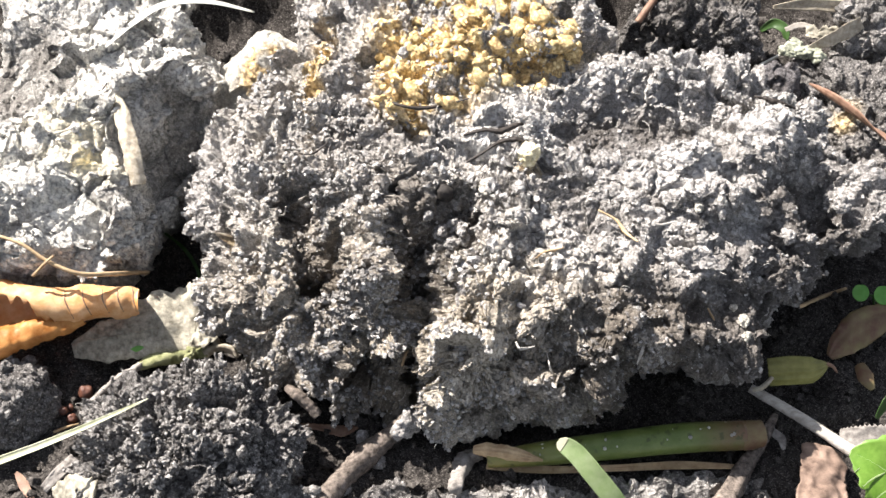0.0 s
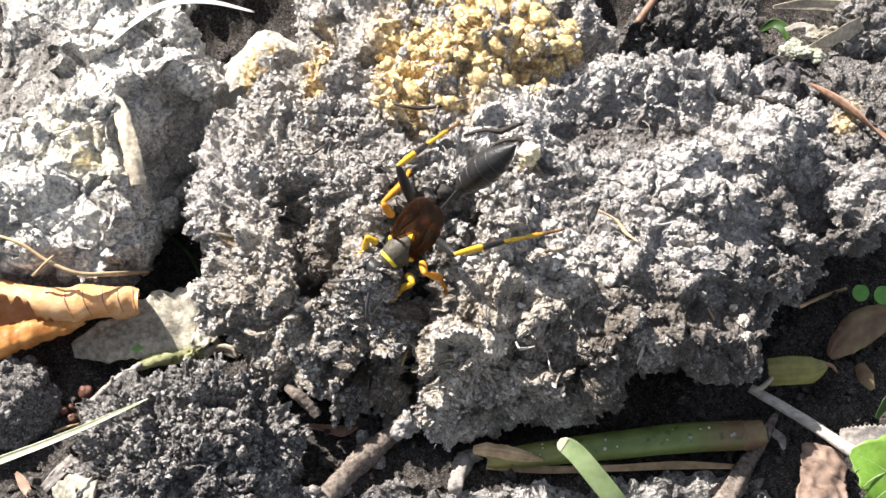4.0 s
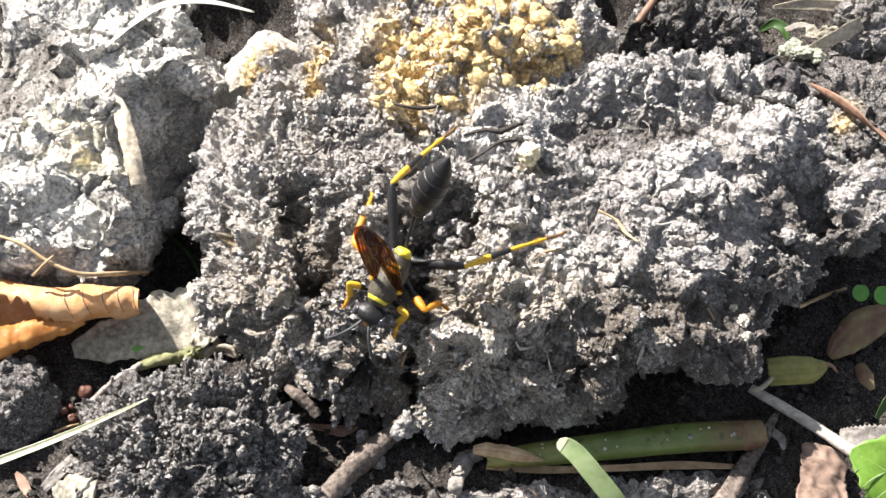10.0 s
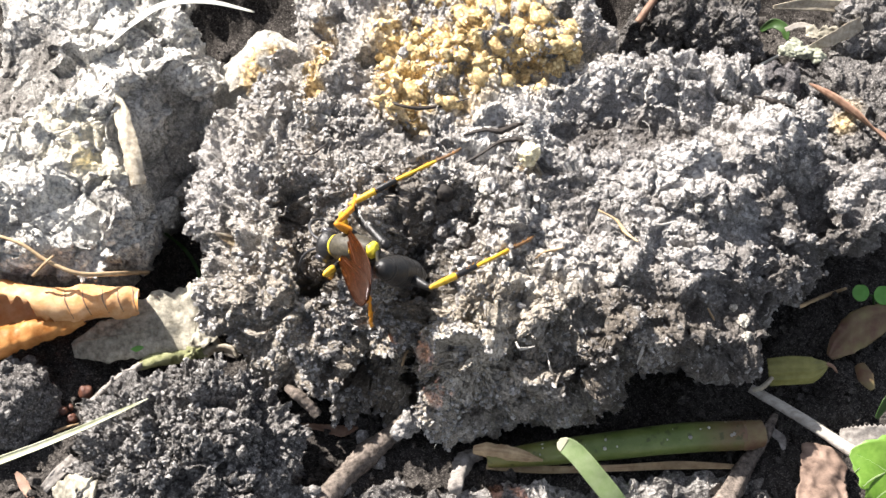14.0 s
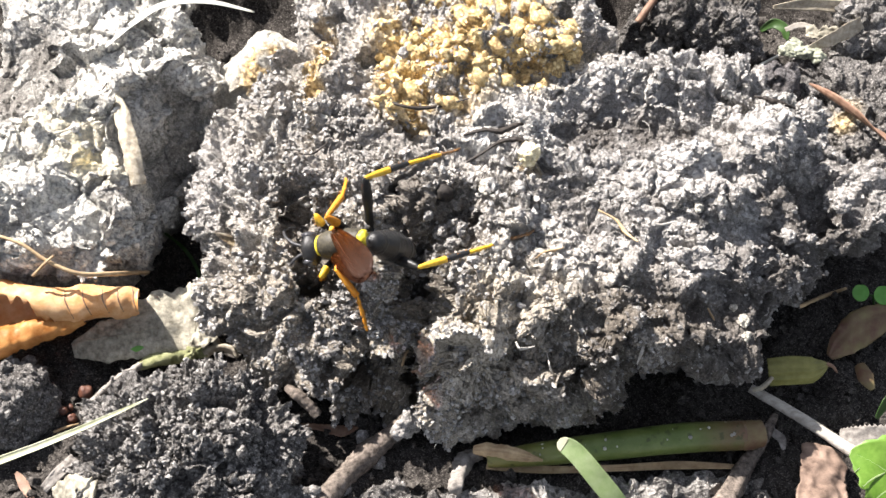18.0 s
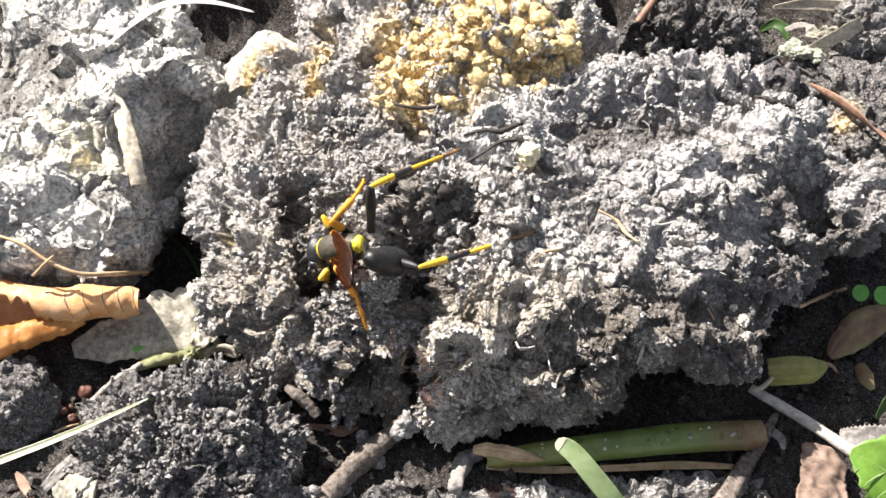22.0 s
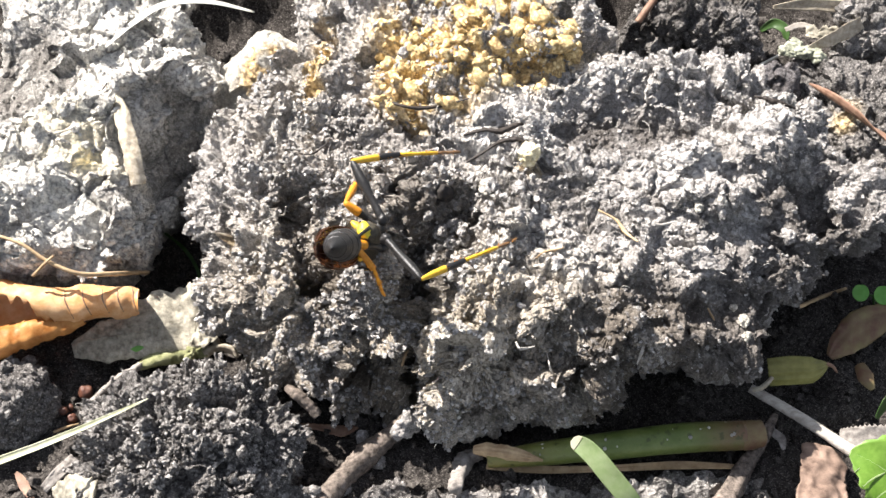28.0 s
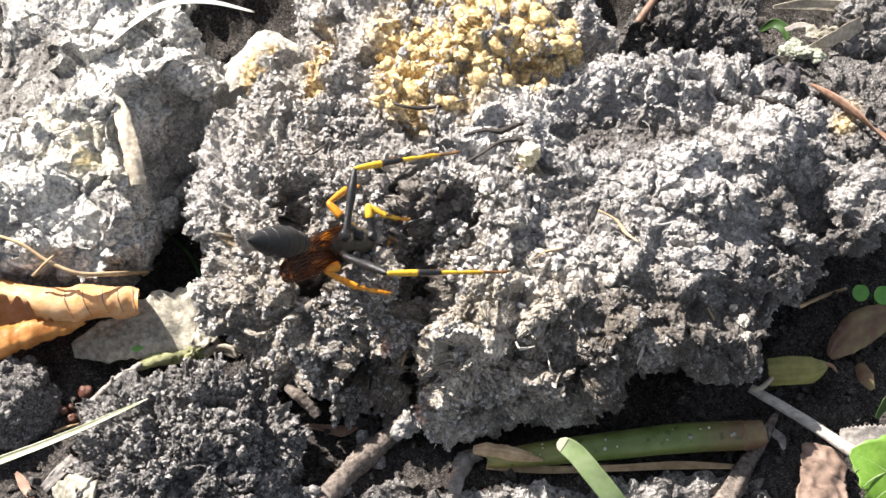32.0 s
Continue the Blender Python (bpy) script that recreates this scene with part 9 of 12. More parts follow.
    walk(d["femur", "middle", "right"], [(0, at(-0.6, -1.3, -2, 0, -37.6, -78.2)), (0.3, at(-0.6, -1.3, -2, -1.5, -36.6, -75.8)), (0.5, at(-0.6, -1.3, -2, -2.6, -35.7, -73.8)), (0.6, at(-0.6, -1.3, -2, -3, -59.9, -73.4)), (0.7, at(-0.6, -1.3, -2, -8.2, -59.3, -67.3)), (0.8, at(-0.6, -1.3, -2, -4.2, -59.8, -71.9)), (0.9, at(-0.6, -1.3, -2, -3, -59.9, -73.4)), (1, at(-0.6, -1.3, -2, 36.3, -11.5, -131.8)), (1.1, at(-0.6, -1.3, -2, -6.6, -59.4, -68.3)), (1.2, at(-0.6, -1.3, -2, -5.7, -59.5, -69.3)), (1.3, at(-0.6, -1.3, -2, -8.4, -59.2, -66.2)), (1.4, at(-0.6, -1.3, -2, -9.9, -58.9, -64.3)), (1.5, at(-0.6, -1.3, -2, -11.5, -58.6, -62.4)), (1.6, at(-0.6, -1.3, -2, -11.2, -58.7, -62.8)), (1.8, at(-0.6, -1.3, -2, -9.7, -58.9, -64.6)), (2, at(-0.6, -1.3, -2, -0.7, -59.3, -75.1)), (2.5, at(-0.6, -1.3, -2, -6.2, -58.6, -68.7)), (3, at(-0.6, -1.3, -2, -7.2, -58.5, -67.5)), (3.5, at(-0.6, -1.3, -2, 19.5, -43.4, -101.1)), (4.5, at(-0.6, -1.3, -2, 12.8, -36.4, -90.8)), (5.5, at(-0.6, -1.3, -2, 6.5, -28.7, -79.1)), (5.8, at(-0.6, -1.3, -2, 9.8, -57.3, -83.8)), (6, at(-0.6, -1.3, -2, 27.7, -60, -104.7)), (6.2, at(-0.6, -1.3, -2, 67.1, -44.4, -153)), (6.5, at(-0.6, -1.3, -2, 35.4, -23.5, -99.8)), (7, at(-0.6, -1.3, -2, 22.8, -38.2, -75.8)), (7.5, at(-0.6, -1.3, -2, 23, -77.4, -76)), (8, at(-0.6, -1.3, -2, 17.3, -75, -70.2)), (8.5, at(-0.6, -1.3, -2, 47.7, -58, -102.8)), (9, at(-0.6, -1.3, -2, 57.5, -33.7, -116.1)), (9.5, at(-0.6, -1.3, -2, 53.1, -30.1, -107.9)), (10, at(-0.6, -1.3, -2, 52.3, 11.1, -103.4)), (10.5, at(-0.6, -1.3, -2, 52.9, -63, -104.5)), (11, at(-0.6, -1.3, -2, 75.9, -61.7, -130.3)), (11.5, at(-0.6, -1.3, -2, 46.4, -10.9, -86.5)), (12, at(-0.6, -1.3, -2, 38.8, 41.5, -111.8)), (12.5, at(-0.6, -1.3, -2, 69.7, 6.1, -45.6)), (12.75, at(-0.6, -1.3, -2, 70.5, -32.2, -48.9)), (13, at(-0.6, -1.3, -2, 78.6, -70.2, -58.8)), (13.5, at(-0.6, -1.3, -2, 61.6, -68.3, -40.6)), (14, at(-0.6, -1.3, -2, 47.8, -66.8, -25.7)), (14.5, at(-0.6, -1.3, -2, 67.9, -59.7, -48.1)), (15.5, at(-0.6, -1.3, -2, 72.8, -69.5, -53.5)), (16.5, at(-0.6, -1.3, -2, 87.9, -55.5, -70.4)), (17, at(-0.6, -1.3, -2, 91.7, -60.7, -74.9)), (17.5, at(-0.6, -1.3, -2, 91.2, -67, -74.4)), (18, at(-0.6, -1.3, -2, 85.3, -71.2, -68)), (18.5, at(-0.6, -1.3, -2, 92, -58.9, -75.4)), (19, at(-0.6, -1.3, -2, 123.9, -78.2, -109)), (19.5, at(-0.6, -1.3, -2, 124.4, -75.3, -109.6)), (20, at(-0.6, -1.3, -2, 83.8, -82.9, -68.4)), (20.5, at(-0.6, -1.3, -2, 116.2, -68.8, -101.5)), (21, at(-0.6, -1.3, -2, 128.5, -47.1, -115.7)), (21.5, at(-0.6, -1.3, -2, 127.1, -68.3, -114.1)), (22, at(-0.6, -1.3, -2, 127.8, -74, -114.8)), (22.5, at(-0.6, -1.3, -2, 132.9, -62.8, -120.2)), (23, at(-0.6, -1.3, -2, 138.7, -67.9, -126.6)), (23.5, at(-0.6, -1.3, -2, 141.7, -60.8, -130)), (24, at(-0.6, -1.3, -2, 142.8, -45.8, -131.4)), (24.5, at(-0.6, -1.3, -2, 152.3, -71.3, -142.2)), (25, at(-0.6, -1.3, -2, 98.5, -60.5, -84.2)), (25.5, at(-0.6, -1.3, -2, 106.8, -55.4, -94.1)), (26.5, at(-0.6, -1.3, -2, 112.9, -55.4, -101.5)), (27.5, at(-0.6, -1.3, -2, 127.6, -53.4, -119.5)), (28, at(-0.6, -1.3, -2, 131.2, -51.3, -124)), (28.5, at(-0.6, -1.3, -2, 117.9, -47.5, -106.6)), (29, at(-0.6, -1.3, -2, 121.7, -53.9, -111.5)), (29.5, at(-0.6, -1.3, -2, 107.8, -52.5, -94.1)), (30, at(-0.6, -1.3, -2, 115.2, -49.6, -103.6)), (30.5, at(-0.6, -1.3, -2, 121.8, -51.6, -112.3)), (31, at(-0.6, -1.3, -2, 144, -37.2, -143.4)), (31.5, at(-0.6, -1.3, -2, 119.2, -54.4, -109.6)), (32, at(-0.6, -1.3, -2, 132.7, -42.4, -127.5))])
    walk(d["tibia", "middle", "right"], [(0, at(0.29, -5.56, 1.36, 0, 68.2, 170.3)), (0.3, at(0.49, -5.58, 1.28, 0.2, 66.9, 170.5)), (0.5, at(0.64, -5.59, 1.21, 0.5, 65.8, 170.8)), (0.6, at(0.19, -3.95, 2.76, 97, 59.5, -86.1)), (0.7, at(0.48, -3.89, 2.73, 93.8, 59.2, -89.8)), (0.8, at(0.26, -3.93, 2.75, 96.2, 59.5, -87)), (0.9, at(0.19, -3.95, 2.76, 97, 59.5, -86.1)), (1, at(-4.19, -5.32, -0.91, 148.8, 74.9, -31)), (1.1, at(0.44, -3.9, 2.73, 94, 59.3, -89.2)), (1.2, at(0.39, -3.91, 2.74, 94.6, 59.3, -88.6)), (1.3, at(0.54, -3.88, 2.72, 92.9, 59.1, -90.5)), (1.4, at(0.63, -3.86, 2.71, 92, 58.9, -91.6)), (1.5, at(0.72, -3.84, 2.7, 91, 58.8, -92.8)), (1.6, at(0.71, -3.84, 2.7, 91.2, 58.8, -92.5)), (1.8, at(0.62, -3.86, 2.71, 92.1, 59, -91.5)), (2, at(0.12, -4.02, 2.73, 65, 47.2, -124.9)), (2.5, at(0.44, -3.97, 2.69, 86.8, 57.1, -97.5)), (3, at(0.5, -3.95, 2.69, 29.5, 40.1, -169)), (3.5, at(-1.37, -5.22, 1.78, 29.2, 49.6, -169.5)), (4.5, at(-0.66, -5.73, 1.27, 39.3, 49, -156.2)), (5.5, at(0.32, -6.04, 0.64, 123.1, 53.6, -58.2)), (5.8, at(-0.28, -4.25, 2.63, 127.7, 37, -51.9)), (6, at(-1.3, -3.96, 2.77, 148.9, 63.7, -25.3)), (6.2, at(-4.1, -3.08, 1.84, 42.4, 59, -138.7)), (6.5, at(-1.46, -6.27, 0.19, 52.1, 72.3, -128.2)), (7, at(0.46, -5.49, 1.4, 44.1, 48.7, -137.2)), (7.5, at(-0.31, -2.46, 3.37, 92, 41.8, -73.3)), (8, at(-0.12, -2.64, 3.31, 87.1, 51, -80)), (8.5, at(-1.24, -4.14, 2.67, 77.3, 56.9, -92.1)), (9, at(-2.61, -5.41, 1.05, 31.9, 48.6, -147.4)), (9.5, at(-2.06, -5.83, 0.76, 25.8, 50.7, -155.5)), (10, at(-1.85, -6.55, -3.06, 16.7, 39.9, -168.1)), (10.5, at(-1.22, -3.72, 2.9, 76.5, 60.4, -95.3)), (11, at(-2.29, -3.29, 2.84, 105.3, 65, -63.1)), (11.5, at(-0.27, -6.69, -0.96, 46.8, 72.5, -124.9)), (12, at(-2.13, -5.13, -5.64, 43.9, 49.2, -128.2)), (12.5, at(3.23, -5.21, -2.58, 82.3, 61.6, -82.7)), (13, at(0.36, -2.89, 3.18, 119.2, 40.1, -36.8)), (13.5, at(0.94, -2.62, 3.11, 113.3, 39.4, -46.1)), (14, at(1.35, -2.24, 3.06, 107.3, 45.8, -54.9)), (14.5, at(1.25, -3.37, 2.75, 93.1, 52.6, -73.6)), (15.5, at(0.55, -2.85, 3.15, 86.1, 44.2, -82.9)), (16.5, at(0.44, -4.24, 2.53, 81.2, 47.7, -89.7)), (17, at(0.1, -3.9, 2.79, 79.4, 47.9, -92.1)), (17.5, at(-0.02, -3.37, 3.06, 82.4, 49, -88)), (18, at(0.06, -2.95, 3.21, 87.3, 49.9, -81.6)), (18.5, at(0.12, -4.05, 2.71, 76.3, 66.6, -94.4)), (19, at(-0.97, -2.36, 3.38, 56.1, 68.7, -116.2)), (19.5, at(-1.07, -2.61, 3.32, 68.9, 60, -102)), (20, at(-0.35, -1.93, 3.46, 68.5, 43.7, -102.5)), (20.5, at(-1, -3.25, 3.13, 70.5, 56.3, -100)), (21, at(-2.22, -4.67, 2.03, 94.7, 69.9, -73.1)), (21.5, at(-1.43, -3.15, 3.11, 83.7, 52.7, -85.6)), (22, at(-1.24, -2.68, 3.29, 85.6, 46.1, -83.1)), (22.5, at(-1.87, -3.47, 2.89, 76.7, 63.6, -93.7)), (23, at(-1.84, -2.96, 3.09, 90.5, 52, -77.5)), (23.5, at(-2.32, -3.36, 2.8, 92.4, 62.6, -75.3)), (24, at(-3.14, -4.18, 1.94, 117, 73.4, -48.9)), (24.5, at(-1.99, -2.38, 3.21, 101.7, 39.2, -66.5)), (25, at(-0.33, -4, 2.79, 108.9, 48.4, -56.1)), (25.5, at(-0.83, -4.42, 2.53, 110.5, 47.9, -54)), (26.5, at(-1.22, -4.36, 2.53, 114.2, 41.3, -48.8)), (27.5, at(-2.21, -4.15, 2.42, 117.8, 22.8, -42)), (28, at(-2.53, -4.15, 2.29, 117.5, 18.7, -42.9)), (28.5, at(-1.66, -4.86, 2.05, 120.2, -0.6, -26)), (29, at(-1.79, -4.31, 2.45, 118.5, -13.2, -11.9)), (29.5, at(-0.84, -4.64, 2.36, 120.7, -7.2, -24.4)), (30, at(-1.44, -4.77, 2.19, 121.1, 0, -31.1)), (30.5, at(-1.89, -4.46, 2.31, 120.9, -3.4, -24.5)), (31, at(-4.12, -3.91, 1.32, 120.6, -6.4, -20.2)), (31.5, at(-1.67, -4.31, 2.47, 121, -9.4, -23.3)), (32, at(-3.07, -4.52, 1.71, 117.6, -19.7, -9.8))])
    walk(d["femur", "hind", "left"], [(0, at(-3, 1.2, -1.9, 0, -54.4, 96.4)), (0.3, at(-3, 1.2, -1.9, 0.9, -53.4, 95.4)), (0.5, at(-3, 1.2, -1.9, 1.6, -52.4, 94.4)), (0.6, at(-3, 1.2, -1.9, 48.2, -70.8, 42.8)), (0.7, at(-3, 1.2, -1.9, 48.5, -69.9, 42.5)), (0.8, at(-3, 1.2, -1.9, 48.2, -70.9, 42.8)), (0.9, at(-3, 1.2, -1.9, 47.7, -72.6, 43.4)), (1, at(-3, 1.2, -1.9, -64.4, -55.4, 160.4)), (1.1, at(-3, 1.2, -1.9, -63.1, -58.2, 158.9)), (1.2, at(-3, 1.2, -1.9, -65.1, -52.5, 161.3)), (1.3, at(-3, 1.2, -1.9, -58.6, -33.1, 152)), (1.4, at(-3, 1.2, -1.9, -56.8, -25.8, 148.2)), (1.5, at(-3, 1.2, -1.9, -62.1, -35.1, 158.7)), (1.6, at(-3, 1.2, -1.9, -59.9, -22.3, 154)), (1.8, at(-3, 1.2, -1.9, -41.8, -44.6, 122.5)), (2, at(-3, 1.2, -1.9, -41.8, -48.2, 122.4)), (2.5, at(-3, 1.2, -1.9, -51.4, -44.3, 135.7)), (3, at(-3, 1.2, -1.9, -1.1, -64.8, 76.5)), (3.5, at(-3, 1.2, -1.9, -10.1, -58.3, 86.8)), (4.5, at(-3, 1.2, -1.9, -22.3, -60.5, 101)), (5.5, at(-3, 1.2, -1.9, -63.8, -11.8, 161.7)), (5.8, at(-3, 1.2, -1.9, -67.4, -29.3, 171.6)), (6, at(-3, 1.2, -1.9, -65.3, -11.3, 165.7)), (6.2, at(-3, 1.2, -1.9, -57.1, -19.4, 135.7)), (6.5, at(-3, 1.2, -1.9, -45.9, -40.4, 113.7)), (7, at(-3, 1.2, -1.9, -47.1, -50.9, 115.3)), (7.5, at(-3, 1.2, -1.9, -48.3, -46.9, 117)), (8, at(-3, 1.2, -1.9, -50.5, -40.3, 120.1)), (8.5, at(-3, 1.2, -1.9, -47, -49.3, 115.2)), (9, at(-3, 1.2, -1.9, -24.8, -56.1, 87.5)), (9.5, at(-3, 1.2, -1.9, -29.6, -51.4, 93.5)), (10, at(-3, 1.2, -1.9, -42, -38.2, 111)), (10.5, at(-3, 1.2, -1.9, -55.5, -4.8, 145.3)), (11, at(-3, 1.2, -1.9, -55.9, 11.7, 138.7)), (11.5, at(-3, 1.2, -1.9, -56.1, -4.9, 136.1)), (12, at(-3, 1.2, -1.9, -54.1, -23, 127.8)), (12.5, at(-3, 1.2, -1.9, -58.2, -6, 143.9)), (13, at(-3, 1.2, -1.9, -57.8, 7, 179.9)), (13.5, at(-3, 1.2, -1.9, -58.7, 5.4, 171.6)), (14, at(-3, 1.2, -1.9, -59, 0.9, 166)), (14.5, at(-3, 1.2, -1.9, -58, -19.1, 159.3)), (15.5, at(-3, 1.2, -1.9, -59.8, -22.8, 164.5)), (16.5, at(-3, 1.2, -1.9, -61.3, -22.8, 168.3)), (17, at(-3, 1.2, -1.9, -60.5, -26.5, 166.5)), (17.5, at(-3, 1.2, -1.9, -57.7, -22.2, 159.6)), (18, at(-3, 1.2, -1.9, -56.3, -13.4, 155.1)), (18.5, at(-3, 1.2, -1.9, -53.5, -20.2, 145.3)), (19, at(-3, 1.2, -1.9, -51.3, -28.5, 140.2)), (19.5, at(-3, 1.2, -1.9, -53.9, -17.7, 146.6)), (20, at(-3, 1.2, -1.9, -56.9, -11.4, 158.6)), (20.5, at(-3, 1.2, -1.9, -55.5, -6.2, 149.5)), (21, at(-3, 1.2, -1.9, -54.9, -0.9, 139.9)), (21.5, at(-3, 1.2, -1.9, -54.8, 2.1, 153.6)), (22, at(-3, 1.2, -1.9, -54.6, -0.6, 165.1)), (22.5, at(-3, 1.2, -1.9, -54.4, -0.3, 138.9)), (23, at(-3, 1.2, -1.9, -53.2, 11.2, 151.6)), (23.5, at(-3, 1.2, -1.9, -55.6, 10.5, 138.8)), (24, at(-3, 1.2, -1.9, -57.9, 4.7, 122)), (24.5, at(-3, 1.2, -1.9, -56, 1.8, 154.1)), (25, at(-3, 1.2, -1.9, -56, -14, 154.5)), (25.5, at(-3, 1.2, -1.9, -55.1, -6.4, 149)), (26.5, at(-3, 1.2, -1.9, -54.5, 1.2, 137.4)), (27.5, at(-3, 1.2, -1.9, -56.3, 19.6, 127.7)), (28, at(-3, 1.2, -1.9, -59.8, 18.8, 116.9)), (28.5, at(-3, 1.2, -1.9, -69.9, 59.7, 102.1)), (29, at(-3, 1.2, -1.9, 89, 82.5, -98.3)), (29.5, at(-3, 1.2, -1.9, -71.3, 62.5, 100.8)), (30, at(-3, 1.2, -1.9, -72, 39.5, 99.9)), (30.5, at(-3, 1.2, -1.9, -65.6, 47.2, 109.2)), (31, at(-3, 1.2, -1.9, -55.4, 51.7, 122.6)), (31.5, at(-3, 1.2, -1.9, -63.2, 56.6, 113)), (32, at(-3, 1.2, -1.9, 6.3, 83.5, -175.6))])
    walk(d["tibia", "hind", "left"], [(0, at(-3.55, 6.12, 5.01, 0, 48.7, -171.2)), (0.3, at(-3.48, 6.25, 4.92, 0.5, 48.2, -170.6)), (0.5, at(-3.4, 6.37, 4.83, 0.9, 47.7, -170)), (0.6, at(-0.95, 3.1, 6.13, -31.3, 44.1, 146.2)), (0.7, at(-0.85, 3.17, 6.08, -30.9, 43.8, 146.8)), (0.8, at(-0.96, 3.09, 6.13, -31.4, 44.1, 146.1)), (0.9, at(-1.16, 2.94, 6.21, -32.2, 44.5, 144.9)), (1, at(-7.55, 2.82, 5.1, -52.6, 41.3, 115.3)), (1.1, at(-7.17, 2.81, 5.33, -44.9, 42.1, 126.8)), (1.2, at(-7.9, 2.86, 4.85, -31.1, 47.4, 146.4)), (1.3, at(-9.28, 4.55, 2.75, -34.1, 39.6, 142.1)), (1.4, at(-9.51, 5.23, 1.8, -41.1, 30.2, 129.9)), (1.5, at(-9.48, 3.73, 2.98, -51.7, 43.6, 112.5)), (1.6, at(-10.07, 4.65, 1.33, -58.1, 48.5, 103.5)), (1.8, at(-6.25, 6.3, 4.07, -11.2, 47.8, 163.9)), (2, at(-6.04, 5.98, 4.43, 1.9, 27.8, -175)), (2.5, at(-7.35, 5.46, 4.03, 3.2, 56.7, -173.2)), (3, at(-2.16, 4.72, 5.79, -26.7, 21.2, 142.8)), (3.5, at(-2.75, 5.66, 5.33, -24.1, 28.1, 148.9)), (4.5, at(-3.8, 5.31, 5.5, -20.3, 29.3, 156.8)), (5.5, at(-10.9, 3.81, -0.17, 26, 69.6, -147.4)), (5.8, at(-10.34, 2.28, 2.25, 30.4, 56.1, -142.5)), (6, at(-11.08, 3.26, -0.24, 21.6, 47.5, -153.6)), (6.2, at(-8.74, 6.8, 0.92, -6.7, 15.8, 156.7)), (6.5, at(-5.61, 7.12, 3.61, -6.3, 47.4, 157.5)), (7, at(-5.29, 6.05, 4.7, 4.7, 27.5, 175.3)), (7.5, at(-5.64, 6.37, 4.31, 25.2, 49.3, -152.8)), (8, at(-6.25, 6.81, 3.6, 32.1, 36.4, -142.8)), (8.5, at(-5.36, 6.21, 4.55, 1.7, 54.4, 175.9)), (9, at(-2.8, 5.94, 5.16, -16, 30.4, 150.5)), (9.5, at(-3.33, 6.49, 4.75, -17.2, 29, 148)), (10, at(-5.39, 7.43, 3.36, -21.5, 33.3, 139.8)), (10.5, at(-9.96, 6.02, -1.18, -5.4, 64.4, 160.3)), (11, at(-9.25, 6.7, -3.62, -22.7, 71.5, 141.6)), (11.5, at(-9.1, 7.07, -1.17, -14.6, 48.3, 150.8)), (12, at(-7.79, 7.39, 1.42, -13.7, 24.6, 152.3)), (12.5, at(-9.83, 6.18, -1.01, 13.1, 57.7, -169.4)), (13, at(-11.44, 1.21, -2.93, 63.8, 43.4, -106.7)), (13.5, at(-11.37, 2.43, -2.7, 64.7, 54.1, -105.6)), (14, at(-11.25, 3.26, -2.03, 55.5, 46, -117.5)), (14.5, at(-10.51, 4.04, 0.89, 38.7, 41.8, -141.5)), (15.5, at(-10.55, 3.3, 1.4, 33.8, 38.5, -149.3)), (16.5, at(-10.68, 2.79, 1.39, 29.7, 37.5, -155.8)), (17, at(-10.39, 2.98, 1.9, 27, 33.5, -160.4)), (17.5, at(-10.37, 3.95, 1.32, 26.2, 38.1, -161.8)), (18, at(-10.5, 4.68, 0.07, 27.4, 45.9, -160)), (18.5, at(-9.56, 5.74, 1.04, 16.8, 45.2, -174.9)), (19, at(-8.74, 5.98, 2.16, 5.9, 43.6, 169.6)), (19.5, at(-9.76, 5.66, 0.69, 18.1, 47.7, -173.4)), (20, at(-10.76, 4.24, -0.21, 29.7, 45.1, -157.5)), (20.5, at(-10.28, 5.48, -0.98, 21.2, 59.2, -168.1)), (21, at(-9.51, 6.67, -1.77, -6.7, 73.3, 161.8)), (21.5, at(-10.61, 4.98, -2.21, 35.6, 63.1, -153.1)), (22, at(-11.22, 3.38, -1.82, 42.9, 55.3, -144.7)), (22.5, at(-9.4, 6.79, -1.85, 17.6, 61.8, -174.2)), (23, at(-10.33, 5.17, -3.55, 45.1, 65.7, -143.6)), (23.5, at(-9.28, 6.71, -3.45, 20.7, 73.2, -169.6)), (24, at(-7.49, 8.38, -2.6, -17.8, 72.1, 150.2)), (24.5, at(-10.64, 4.91, -2.17, 52.1, 57.6, -134.9)), (25, at(-10.45, 4.75, 0.16, 50.6, 44.9, -136.7)), (25.5, at(-10.24, 5.55, -0.96, 51.3, 56.5, -135.8)), (26.5, at(-9.25, 6.96, -2.07, 72.4, 69, -112.3)), (27.5, at(-7.9, 7.53, -4.76, 124.3, 62.3, -56.2)), (28, at(-6.65, 8.37, -4.64, 126.2, 60.1, -54)), (28.5, at(-3.9, 5.39, -9.24, 146.2, 35.4, -27.8)), (29, at(-3.16, 0.1, -10.33, 149.2, 26.5, -22.1)), (29.5, at(-3.74, 5.05, -9.44, 149.3, 28.4, -21.8)), (30, at(-4.13, 7.66, -7.31, 147.7, 35.7, -24.8)), (30.5, at(-4.9, 6.66, -8.13, 153.3, 31.4, -14.6)), (31, at(-5.84, 5.64, -8.57, 157.5, 36.3, -7.2)), (31.5, at(-4.83, 5.51, -9, 157.5, 26.2, -7.2)), (32, at(-3.96, 1.13, -10.34, 158.2, 25.2, -5.6))])
